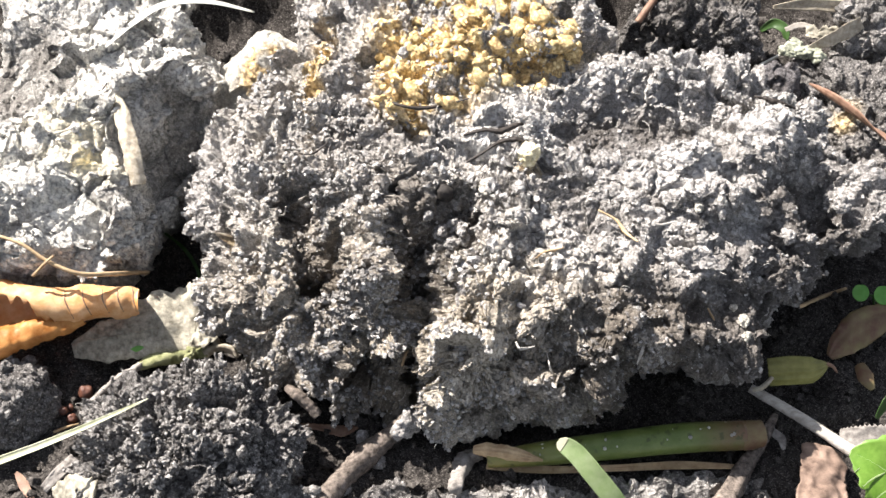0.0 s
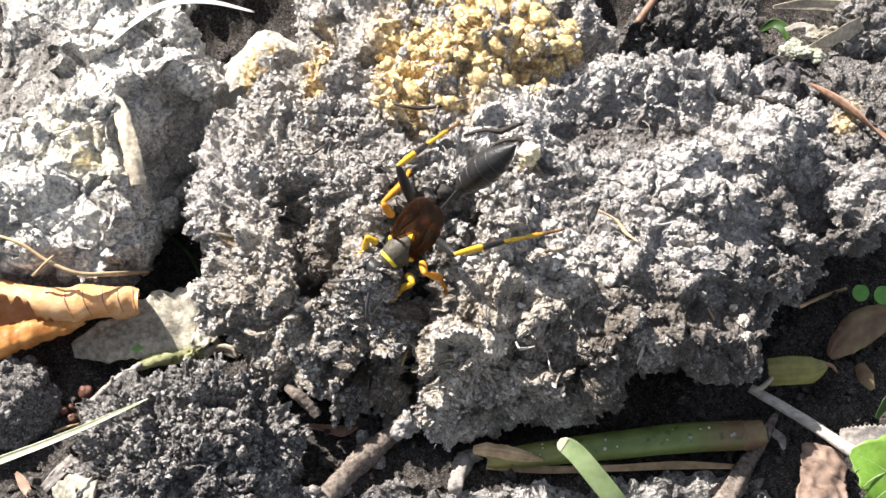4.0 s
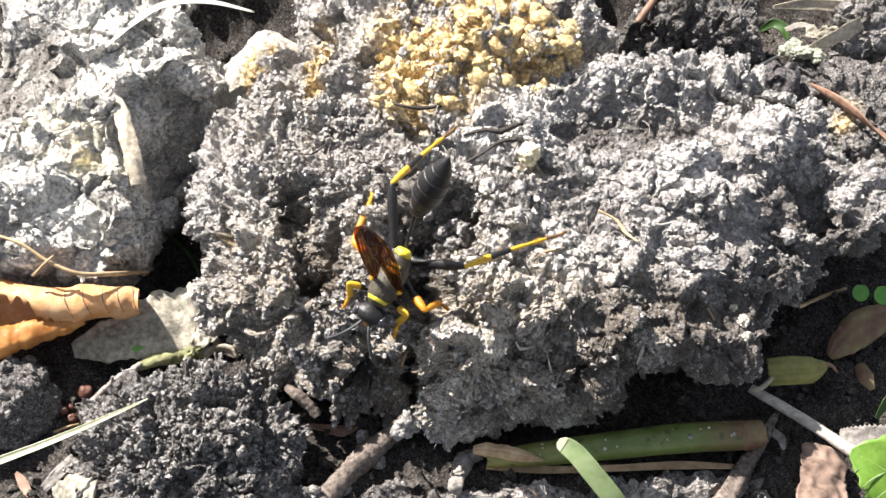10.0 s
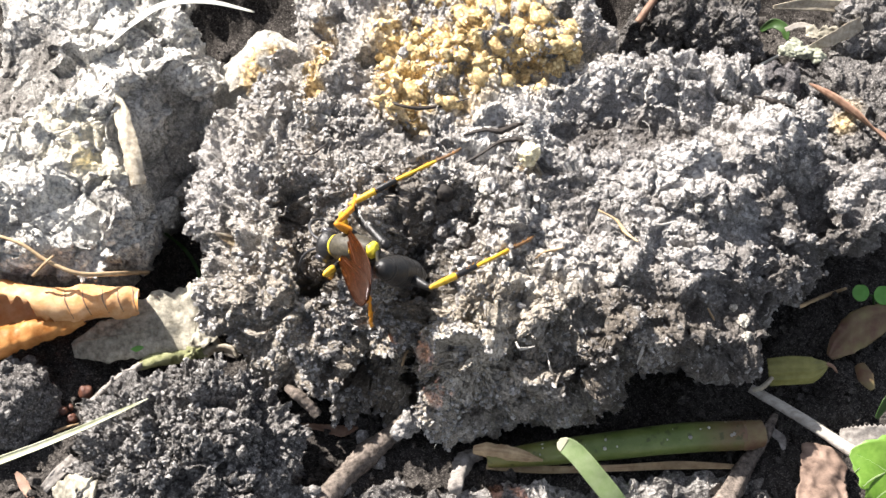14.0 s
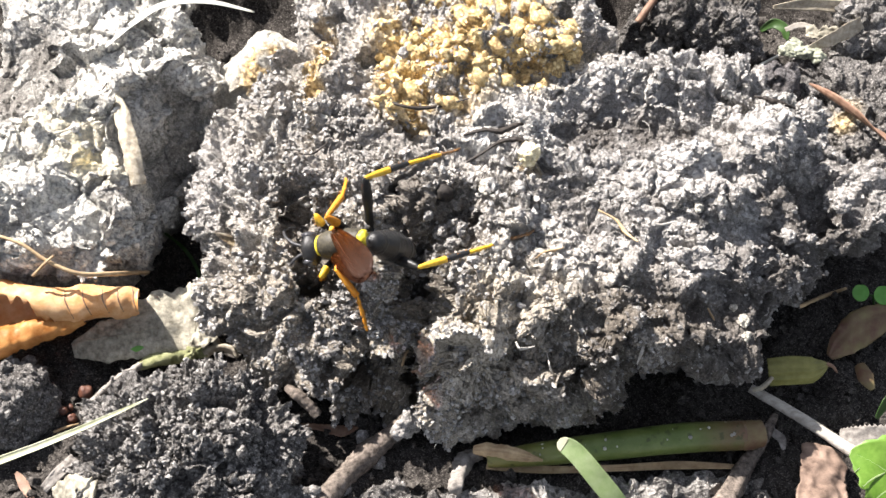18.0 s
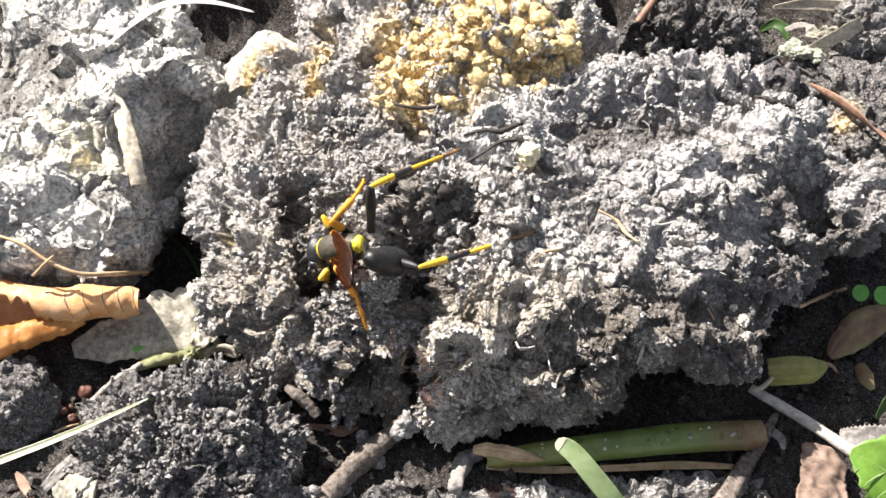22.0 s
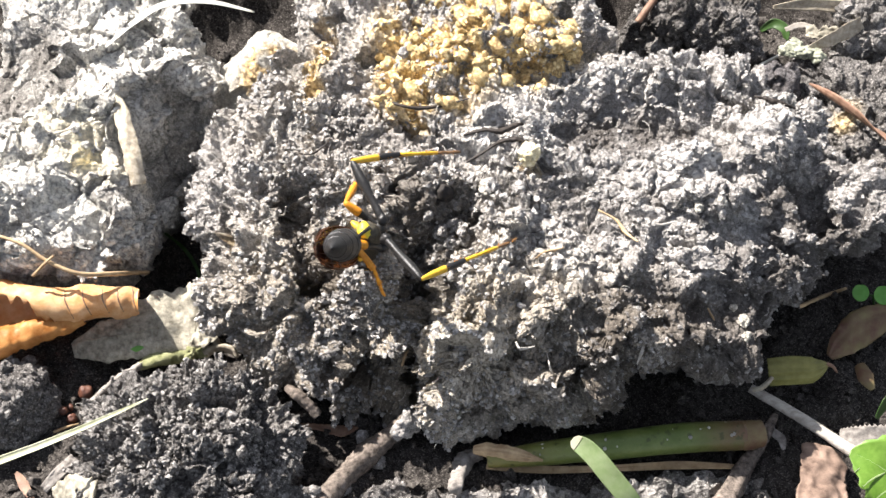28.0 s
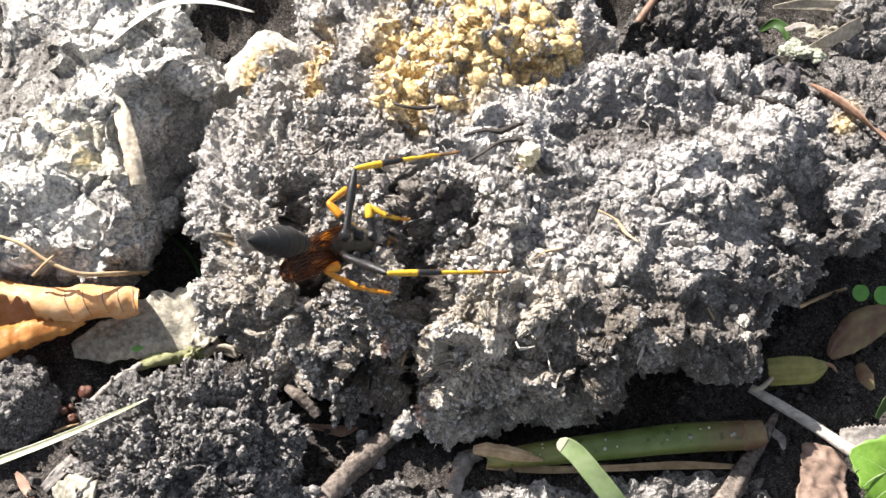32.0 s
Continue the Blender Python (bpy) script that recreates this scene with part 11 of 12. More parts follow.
    walk(v["wing", "right"], [(0, at(0.9, -1.5, 1.2, 179.6, -8.3, -177.3)), (5.3, at(0.9, -1.5, 1.2, 179.6, -8.3, -177.3)), (5.6, at(0.9, -1.5, 1.2, 179.6, -8.3, -177.3)), (5.8, at(0.9, -1.5, 1.2, 179.6, -8.3, -177.3)), (5.9, at(0.9, -1.5, 1.2, 179.6, -8.3, -177.3)), (6, at(0.9, -1.5, 1.2, -178.3, -10.3, 170.6)), (6.1, at(0.9, -1.5, 1.2, -172.4, -31.4, 165.7)), (6.2, at(0.9, -1.5, 1.2, -177.9, -22.6, 174.6)), (6.3, at(0.9, -1.5, 1.2, -179.9, -4.5, 178.6)), (6.4, at(0.9, -1.5, 1.2, 177.8, 19.9, 173.5)), (6.5, at(0.9, -1.5, 1.2, -179.9, -6.4, 178.8)), (6.6, at(0.9, -1.5, 1.2, -179.4, -5.9, 174)), (6.7, at(0.9, -1.5, 1.2, 178.7, 6.6, 168.9)), (6.8, at(0.9, -1.5, 1.2, 179.1, 13.4, 176.1)), (6.9, at(0.9, -1.5, 1.2, 175, -26.3, -168.8)), (7, at(0.9, -1.5, 1.2, 179.2, -31, -178.4)), (7.1, at(0.9, -1.5, 1.2, 165, -34.5, -154.6)), (7.3, at(0.9, -1.5, 1.2, 177.3, -41, -175.9)), (7.5, at(0.9, -1.5, 1.2, 171.7, -38, -166.7)), (7.7, at(0.9, -1.5, 1.2, 179.6, 4, 175)), (7.8, at(0.9, -1.5, 1.2, 178.6, 10.5, 172.1)), (7.9, at(0.9, -1.5, 1.2, 179.6, -8.3, -177.3)), (8, at(0.9, -1.5, 1.2, 179.6, -8.3, -177.3)), (8.2, at(0.9, -1.5, 1.2, 179.6, -8.3, -177.3)), (8.35, at(0.9, -1.5, 1.2, 179.6, -8.3, -177.3)), (8.5, at(0.9, -1.5, 1.2, 179.6, -8.3, -177.3)), (8.65, at(0.9, -1.5, 1.2, 179.6, -8.3, -177.3)), (8.9, at(0.9, -1.5, 1.2, 179.6, -8.3, -177.3)), (9.6, at(0.9, -1.5, 1.2, 179.6, -8.3, -177.3)), (32, at(0.9, -1.5, 1.2, 179.6, -8.3, -177.3))])
    walk(v["femur", "front", "left"], [(0, at(2.2, 1, -1.7, 0, -37.8, 76.3)), (5.3, at(2.2, 1, -1.7, 0, -37.8, 76.3)), (5.6, at(2.2, 1, -1.7, 1.4, -21.8, 73.5)), (5.8, at(2.2, 1, -1.7, 2.1, -21.3, 71.7)), (5.9, at(2.2, 1, -1.7, 2.1, -21.3, 71.6)), (6, at(2.2, 1, -1.7, -5.7, -23.7, 91.9)), (6.1, at(2.2, 1, -1.7, 2.7, -38.2, 75.6)), (6.2, at(2.2, 1, -1.7, 2.2, -37.6, 76.6)), (6.3, at(2.2, 1, -1.7, 1.9, -37.4, 76.9)), (6.4, at(2.2, 1, -1.7, 2, -37.5, 76.8)), (6.5, at(2.2, 1, -1.7, 4.6, -40, 72.7)), (6.6, at(2.2, 1, -1.7, 2.1, -37.5, 76.7)), (6.7, at(2.2, 1, -1.7, 5.9, -41, 70.7)), (6.8, at(2.2, 1, -1.7, 3.3, -38.8, 74.7)), (6.9, at(2.2, 1, -1.7, 10.6, -44.1, 63.7)), (7, at(2.2, 1, -1.7, 9.2, -43.3, 65.8)), (7.1, at(2.2, 1, -1.7, 4.9, -40.2, 72.3)), (7.3, at(2.2, 1, -1.7, 5.2, -40.5, 71.8)), (7.5, at(2.2, 1, -1.7, 2.7, -38.2, 75.7)), (7.7, at(2.2, 1, -1.7, 2.5, -38, 76.1)), (7.8, at(2.2, 1, -1.7, 2.3, -37.7, 76.4)), (7.9, at(2.2, 1, -1.7, 3.8, -39.3, 73.9)), (8, at(2.2, 1, -1.7, 2.9, -38.4, 75.3)), (8.2, at(2.2, 1, -1.7, 3, -38.5, 75.2)), (8.35, at(2.2, 1, -1.7, 5.5, -20.8, 70.1)), (8.5, at(2.2, 1, -1.7, 4.4, -21.8, 73.4)), (8.65, at(2.2, 1, -1.7, 3.8, -22.2, 74.8)), (8.9, at(2.2, 1, -1.7, 4.3, -21.9, 73.5)), (9.6, at(2.2, 1, -1.7, 2.3, -37, 77.6)), (32, at(2.2, 1, -1.7, 2.3, -37, 77.6))])
    walk(v["tibia", "front", "left"], [(0, at(2.95, 4.07, 0.75, 0, 55.9, -8.8)), (5.3, at(2.95, 4.07, 0.75, 0, 55.9, -8.8)), (5.6, at(3.26, 4.56, -0.21, -113.5, 60.5, -130.5)), (5.8, at(3.37, 4.54, -0.25, -115.3, 59.8, -132.5)), (5.9, at(3.38, 4.54, -0.25, -115.4, 59.8, -132.6)), (6, at(2.08, 4.66, -0.09, -10.7, 42.4, -15.1)), (6.1, at(2.98, 4.04, 0.77, -5.5, 56.3, -8.4)), (6.2, at(2.94, 4.08, 0.74, -5.9, 55.7, -8.9)), (6.3, at(2.92, 4.1, 0.73, -6.1, 55.4, -9.1)), (6.4, at(2.92, 4.09, 0.73, -6.1, 55.5, -9.1)), (6.5, at(3.11, 3.93, 0.87, -3.9, 58.1, -6.5)), (6.6, at(2.93, 4.09, 0.74, -6, 55.6, -9)), (6.7, at(3.2, 3.85, 0.93, -2.7, 59.2, -5)), (6.8, at(3.02, 4.01, 0.81, -5, 56.9, -7.8)), (6.9, at(3.47, 3.58, 1.08, 2.2, 62.6, 0.6)), (7, at(3.39, 3.66, 1.04, 0.7, 61.7, -1.2)), (7.1, at(3.13, 3.91, 0.88, -3.6, 58.3, -6.2)), (7.3, at(3.15, 3.89, 0.9, -3.3, 58.6, -5.8)), (7.5, at(2.97, 4.05, 0.77, -5.5, 56.2, -8.4)), (7.7, at(2.96, 4.06, 0.76, -5.7, 56, -8.6)), (7.8, at(2.94, 4.07, 0.75, -5.9, 55.8, -8.8)), (7.9, at(3.06, 3.98, 0.83, -4.6, 57.4, -7.3)), (8, at(2.99, 4.03, 0.79, -5.3, 56.5, -8.2)), (8.2, at(3, 4.03, 0.79, -5.2, 56.6, -8.1)), (8.35, at(3.47, 4.52, -0.28, -123.5, 59.2, -134.3)), (8.5, at(3.26, 4.56, -0.21, -120.2, 60.5, -130.6)), (8.65, at(3.17, 4.57, -0.19, -118.7, 61, -128.9)), (8.9, at(3.25, 4.56, -0.21, -120.1, 60.5, -130.4)), (9.6, at(2.89, 4.12, 0.71, -7.7, 55, -9.5)), (32, at(2.89, 4.12, 0.71, -7.7, 55, -9.5))])
    walk(v["femur", "front", "right"], [(0, at(2.2, -1, -1.7, 0, -38.3, -75.5)), (5.3, at(2.2, -1, -1.7, 0, -38.3, -75.5)), (5.6, at(2.2, -1, -1.7, -1.3, -21.7, -72.9)), (5.8, at(2.2, -1, -1.7, -2.5, -20.7, -69.7)), (5.9, at(2.2, -1, -1.7, -3.3, -20, -67.4)), (6, at(2.2, -1, -1.7, 4.1, -31.9, -84.1)), (6.1, at(2.2, -1, -1.7, 8.3, -21.7, -93.5)), (6.2, at(2.2, -1, -1.7, -1, -38.6, -75.1)), (6.3, at(2.2, -1, -1.7, -2.6, -40, -72.6)), (6.4, at(2.2, -1, -1.7, -4.2, -41.3, -70.1)), (6.5, at(2.2, -1, -1.7, 6.9, -26.1, -89.8)), (6.6, at(2.2, -1, -1.7, 0, -37.4, -76.9)), (6.7, at(2.2, -1, -1.7, -6.2, -42.7, -67.2)), (6.8, at(2.2, -1, -1.7, -5.8, -42.4, -67.9)), (6.9, at(2.2, -1, -1.7, -4.3, -41.3, -70.2)), (7, at(2.2, -1, -1.7, -3.7, -40.9, -71)), (7.1, at(2.2, -1, -1.7, -0.9, -38.4, -75.4)), (7.3, at(2.2, -1, -1.7, -0.7, -38.2, -75.7)), (7.5, at(2.2, -1, -1.7, -1, -38.5, -75.2)), (7.7, at(2.2, -1, -1.7, -0.2, -37.7, -76.5)), (7.8, at(2.2, -1, -1.7, -0.3, -37.8, -76.3)), (7.9, at(2.2, -1, -1.7, 0.3, -37.1, -77.3)), (8, at(2.2, -1, -1.7, -1.5, -39, -74.4)), (8.2, at(2.2, -1, -1.7, -2.6, -40, -72.7)), (8.35, at(2.2, -1, -1.7, -3.7, -21, -70.5)), (8.5, at(2.2, -1, -1.7, -4.2, -20.5, -69.1)), (8.65, at(2.2, -1, -1.7, -4.4, -20.3, -68.6)), (8.9, at(2.2, -1, -1.7, -3.5, -21.1, -71.1)), (9.6, at(2.2, -1, -1.7, -2.4, -39.6, -73.3)), (32, at(2.2, -1, -1.7, -2.4, -39.6, -73.3))])
    walk(v["tibia", "front", "right"], [(0, at(2.98, -4.04, 0.78, 0, 56.3, 8.3)), (5.3, at(2.98, -4.04, 0.78, 0, 56.3, 8.3)), (5.6, at(3.29, -4.55, -0.22, 114.7, 60.3, 131.1)), (5.8, at(3.5, -4.51, -0.29, 118, 59, 134.8)), (5.9, at(3.64, -4.47, -0.33, 120.2, 58, 137.4)), (6, at(2.55, -4.38, 0.41, 5.9, 50, 12.7)), (6.1, at(1.98, -4.71, -0.22, 7.8, 40.6, 15.4)), (6.2, at(3, -4.02, 0.79, 2.2, 56.6, 8)), (6.3, at(3.12, -3.92, 0.87, 0.8, 58.1, 6.4)), (6.4, at(3.22, -3.83, 0.94, -0.7, 59.5, 4.6)), (6.5, at(2.21, -4.59, 0.06, 7.3, 44.6, 14.7)), (6.6, at(2.92, -4.1, 0.73, 3.1, 55.4, 9.1)), (6.7, at(3.34, -3.71, 1.01, -2.7, 61, 2.4)), (6.8, at(3.31, -3.74, 1, -2.2, 60.7, 2.9)), (6.9, at(3.22, -3.83, 0.94, -0.7, 59.5, 4.7)), (7, at(3.18, -3.86, 0.92, -0.2, 59, 5.3)), (7.1, at(2.99, -4.03, 0.78, 2.3, 56.4, 8.2)), (7.3, at(2.98, -4.05, 0.77, 2.5, 56.2, 8.4)), (7.5, at(3, -4.03, 0.79, 2.2, 56.6, 8.1)), (7.7, at(2.94, -4.08, 0.75, 2.8, 55.7, 8.9)), (7.8, at(2.95, -4.07, 0.75, 2.8, 55.8, 8.8)), (7.9, at(2.9, -4.11, 0.71, 3.3, 55.1, 9.4)), (8, at(3.04, -3.99, 0.82, 1.8, 57.1, 7.6)), (8.2, at(3.11, -3.93, 0.87, 0.8, 58.1, 6.5)), (8.35, at(3.45, -4.52, -0.27, 120.8, 59.3, 133.9)), (8.5, at(3.54, -4.5, -0.3, 122.2, 58.7, 135.6)), (8.65, at(3.57, -4.49, -0.31, 122.7, 58.5, 136.1)), (8.9, at(3.41, -4.53, -0.26, 120.2, 59.6, 133.3)), (9.6, at(3.09, -3.95, 0.85, 1.4, 57.7, 6.9)), (32, at(3.09, -3.95, 0.85, 1.4, 57.7, 6.9))])
    walk(v["femur", "middle", "left"], [(0, at(-0.6, 1.3, -2, 0, -58.8, 63.6)), (5.3, at(-0.6, 1.3, -2, 0, -58.8, 63.6)), (5.6, at(-0.6, 1.3, -2, -10.5, -37.3, 77.4)), (5.8, at(-0.6, 1.3, -2, -9, -36.2, 74.9)), (5.9, at(-0.6, 1.3, -2, -11.2, -37.7, 78.5)), (6, at(-0.6, 1.3, -2, -15.5, -21, 87.3)), (6.1, at(-0.6, 1.3, -2, -31.3, -62.6, 109.3)), (6.2, at(-0.6, 1.3, -2, -53.1, -54.1, 134.7)), (6.3, at(-0.6, 1.3, -2, -76.1, -59.2, 162)), (6.4, at(-0.6, 1.3, -2, -75.3, -53.6, 161.1)), (6.5, at(-0.6, 1.3, -2, -67.5, -52.4, 151.3)), (6.6, at(-0.6, 1.3, -2, -48.7, -54, 127.9)), (6.7, at(-0.6, 1.3, -2, -52.6, -47.5, 133.1)), (6.8, at(-0.6, 1.3, -2, -56.9, -14.3, 140.9)), (6.9, at(-0.6, 1.3, -2, -17, -60.1, 83)), (7, at(-0.6, 1.3, -2, -14.6, -60.1, 80.3)), (7.1, at(-0.6, 1.3, -2, -6.6, -59.7, 71.1)), (7.3, at(-0.6, 1.3, -2, -3.4, -59.3, 67.4)), (7.5, at(-0.6, 1.3, -2, -1.5, -59, 65.1)), (7.7, at(-0.6, 1.3, -2, -4.3, -59.4, 68.4)), (7.8, at(-0.6, 1.3, -2, -7.1, -59.7, 71.7)), (7.9, at(-0.6, 1.3, -2, -10.3, -60, 75.3)), (8, at(-0.6, 1.3, -2, -4.2, -59.4, 68.3)), (8.2, at(-0.6, 1.3, -2, -1.6, -59, 65.2)), (8.35, at(-0.6, 1.3, -2, -10, -36.8, 76.4)), (8.5, at(-0.6, 1.3, -2, -11.5, -37.9, 78.9)), (8.65, at(-0.6, 1.3, -2, -11.4, -37.8, 78.6)), (8.9, at(-0.6, 1.3, -2, -9.9, -36.7, 76.1)), (9.6, at(-0.6, 1.3, -2, -8, -59.9, 73.6)), (32, at(-0.6, 1.3, -2, -8, -59.9, 73.6))])
    walk(v["tibia", "middle", "left"], [(0, at(0.67, 3.85, 2.7, 0, 58.9, 92.1)), (5.3, at(0.67, 3.85, 2.7, 0, 58.9, 92.1)), (5.6, at(0.35, 5.57, 1.33, 91.3, 67.8, -170.3)), (5.8, at(0.56, 5.59, 1.25, 91.1, 66.4, -170.6)), (5.9, at(0.27, 5.56, 1.37, 91.4, 68.4, -170.3)), (5.95, at(-0.04, 6, 0.67, 12.1, 30.7, 98)), (6, at(-0.35, 6.43, -0.03, 11.2, -27, 73.6)), (6.1, at(-1.44, 3.69, 2.88, 16, -0.6, 54.1)), (6.2, at(-2.87, 3.59, 2.45, 19, -9.4, 20.7)), (6.3, at(-3.28, 2.17, 2.72, 19, 10.3, 22.1)), (6.4, at(-3.69, 2.36, 2.43, 19.7, 15.2, 25.3)), (6.5, at(-3.55, 2.91, 2.36, 22.9, 9.8, 39.9)), (6.6, at(-2.59, 3.85, 2.45, 19.9, 10, 22.3)), (6.7, at(-3.14, 4.02, 2.05, 36.5, 46.2, 55.3)), (6.8, at(-4.74, 4.66, -0.64, 48.6, 59.2, 70.4)), (6.9, at(-0.27, 4.02, 2.77, 57.1, 59.7, 80.3)), (7, at(-0.14, 4, 2.77, 58.6, 59.7, 81.9)), (7.1, at(0.3, 3.93, 2.75, 63.4, 59.4, 87.5)), (7.3, at(0.48, 3.89, 2.73, 65.3, 59.2, 89.8)), (7.5, at(0.59, 3.87, 2.72, 66.5, 59, 91.1)), (7.7, at(0.43, 3.9, 2.74, 64.7, 59.3, 89.1)), (7.8, at(0.27, 3.93, 2.75, 63, 59.4, 87.1)), (7.9, at(0.1, 3.96, 2.76, 61.1, 59.6, 84.9)), (8, at(0.44, 3.9, 2.73, 64.8, 59.3, 89.2)), (8.2, at(0.59, 3.87, 2.72, 66.4, 59, 91.1)), (8.35, at(0.44, 5.58, 1.3, 158.5, 67.2, -170.5)), (8.5, at(0.24, 5.56, 1.38, 158.7, 68.6, -170.2)), (8.65, at(0.26, 5.56, 1.37, 158.7, 68.4, -170.2)), (8.9, at(0.46, 5.58, 1.29, 158.5, 67.1, -170.5)), (9.6, at(0.18, 3.95, 2.76, 61.2, 59.5, 86)), (32, at(0.18, 3.95, 2.76, 61.2, 59.5, 86))])
    walk(v["femur", "middle", "right"], [(0, at(-0.6, -1.3, -2, 0, -58.9, -64.3)), (5.3, at(-0.6, -1.3, -2, 0, -58.9, -64.3)), (5.6, at(-0.6, -1.3, -2, 9.9, -37.3, -77.4)), (5.8, at(-0.6, -1.3, -2, 7.7, -35.6, -73.8)), (5.9, at(-0.6, -1.3, -2, 9.3, -36.8, -76.4)), (6, at(-0.6, -1.3, -2, 78.7, -66.9, -157.1)), (6.1, at(-0.6, -1.3, -2, -0.8, -59.7, -71.4)), (6.2, at(-0.6, -1.3, -2, 3.7, -60, -76.5)), (6.25, at(-0.6, -1.3, -2, 0.8, -13.2, -72)), (6.3, at(-0.6, -1.3, -2, 1.3, 33.6, -69.3)), (6.4, at(-0.6, -1.3, -2, 3.3, 55.2, -66.5)), (6.5, at(-0.6, -1.3, -2, 14.3, 41.6, -51.9)), (6.55, at(-0.6, -1.3, -2, 12.8, -8.6, -56.5)), (6.6, at(-0.6, -1.3, -2, 17, -58.8, -63.3)), (6.65, at(-0.6, -1.3, -2, 46.8, -24.3, -105.3)), (6.7, at(-0.6, -1.3, -2, 48.4, 16, -126.4)), (6.75, at(-0.6, -1.3, -2, 49, -18.4, -151.7)), (6.8, at(-0.6, -1.3, -2, 70.8, -47.9, 170.6)), (6.9, at(-0.6, -1.3, -2, -30.6, -60, -76.7)), (7, at(-0.6, -1.3, -2, -58.7, -76.6, -46.8)), (7.1, at(-0.6, -1.3, -2, -35.2, -59.8, -71.8)), (7.3, at(-0.6, -1.3, -2, -32.1, -60, -75.4)), (7.5, at(-0.6, -1.3, -2, -33.4, -59.9, -73.9)), (7.7, at(-0.6, -1.3, -2, -31.7, -60, -75.8)), (7.8, at(-0.6, -1.3, -2, -31.5, -60, -76)), (7.9, at(-0.6, -1.3, -2, -31.4, -60, -76.2)), (8, at(-0.6, -1.3, -2, -31, -60, -76.7)), (8.2, at(-0.6, -1.3, -2, -37.6, -59.5, -69.1)), (8.35, at(-0.6, -1.3, -2, -33.6, -35.9, -74.3)), (8.5, at(-0.6, -1.3, -2, -34.3, -35.4, -73.2)), (8.65, at(-0.6, -1.3, -2, -31.6, -37.4, -77.8)), (8.9, at(-0.6, -1.3, -2, -33.3, -36.1, -74.8)), (9.6, at(-0.6, -1.3, -2, -33.8, -59.9, -74.2)), (32, at(-0.6, -1.3, -2, -33.8, -59.9, -74.2))])
    walk(v["tibia", "middle", "right"], [(0, at(0.63, -3.86, 2.71, 0, 58.9, -91.6)), (5.3, at(0.63, -3.86, 2.71, 0, 58.9, -91.6)), (5.6, at(0.36, -5.57, 1.33, -91.8, 67.8, 170.4)), (5.8, at(0.65, -5.59, 1.21, -91.4, 65.7, 170.8)), (5.9, at(0.44, -5.58, 1.3, -91.7, 67.2, 170.5)), (5.95, at(-1.08, -3.86, 2.18, 82.5, 59.4, -14.7)), (6, at(-2.59, -2.14, 3.06, 83.8, 6.1, -12.7)), (6.05, at(-1.15, -3.03, 2.9, 74.5, 38.1, -36.2)), (6.1, at(0.29, -3.93, 2.75, 34.2, 59.4, -87.3)), (6.2, at(0.04, -3.97, 2.76, 36.9, 59.6, -84.2)), (6.25, at(0.53, -4.78, -1.14, 40.4, -10.7, -77.2)), (6.3, at(1.02, -5.58, -5.04, 21.6, -80.4, -55.6)), (6.4, at(0.65, -4.18, -6.51, 49.6, -70.5, -84.5)), (6.5, at(1.94, -4.54, -5.65, -63.8, -69.5, 32.2)), (6.533, at(1.52, -4.31, -2.86, -2.4, -34.4, -39.2)), (6.567, at(1.1, -4.08, -0.08, 1.6, 13.5, -59.2)), (6.6, at(0.68, -3.85, 2.7, -19.9, 58.9, -92.2)), (6.65, at(-1.53, -4.7, -0.41, 15.6, 13.1, -38.9)), (6.7, at(-3.74, -5.55, -3.52, 7.3, -39.2, -6.6)), (6.8, at(-4.24, -0.7, 2.08, 23.3, 9, -59.2)), (6.9, at(0.03, -3.97, 2.76, 7.6, 59.6, -84.1)), (7, at(0.27, -2.23, 3.35, -13, 45.5, -109.7)), (7.1, at(0.26, -3.93, 2.75, 5.2, 59.5, -87)), (7.3, at(0.09, -3.96, 2.76, 7.1, 59.6, -84.9)), (7.5, at(0.17, -3.95, 2.76, 6.3, 59.5, -85.8)), (7.7, at(0.07, -3.97, 2.76, 7.3, 59.6, -84.6)), (7.8, at(0.06, -3.97, 2.76, 7.4, 59.6, -84.5)), (7.9, at(0.06, -3.97, 2.76, 7.5, 59.6, -84.4)), (8, at(0.03, -3.97, 2.76, 7.7, 59.6, -84.1)), (8.2, at(0.4, -3.91, 2.74, 3.8, 59.3, -88.7)), (8.35, at(0.61, -5.59, 1.22, -90.2, 66, 170.7)), (8.5, at(0.7, -5.59, 1.18, -90, 65.4, 170.9)), (8.65, at(0.33, -5.57, 1.34, -90.6, 68, 170.3)), (8.9, at(0.56, -5.59, 1.24, -90.2, 66.3, 170.7)), (9.6, at(0.15, -3.95, 2.76, 7, 59.6, -85.6)), (32, at(0.15, -3.95, 2.76, 7, 59.6, -85.6))])
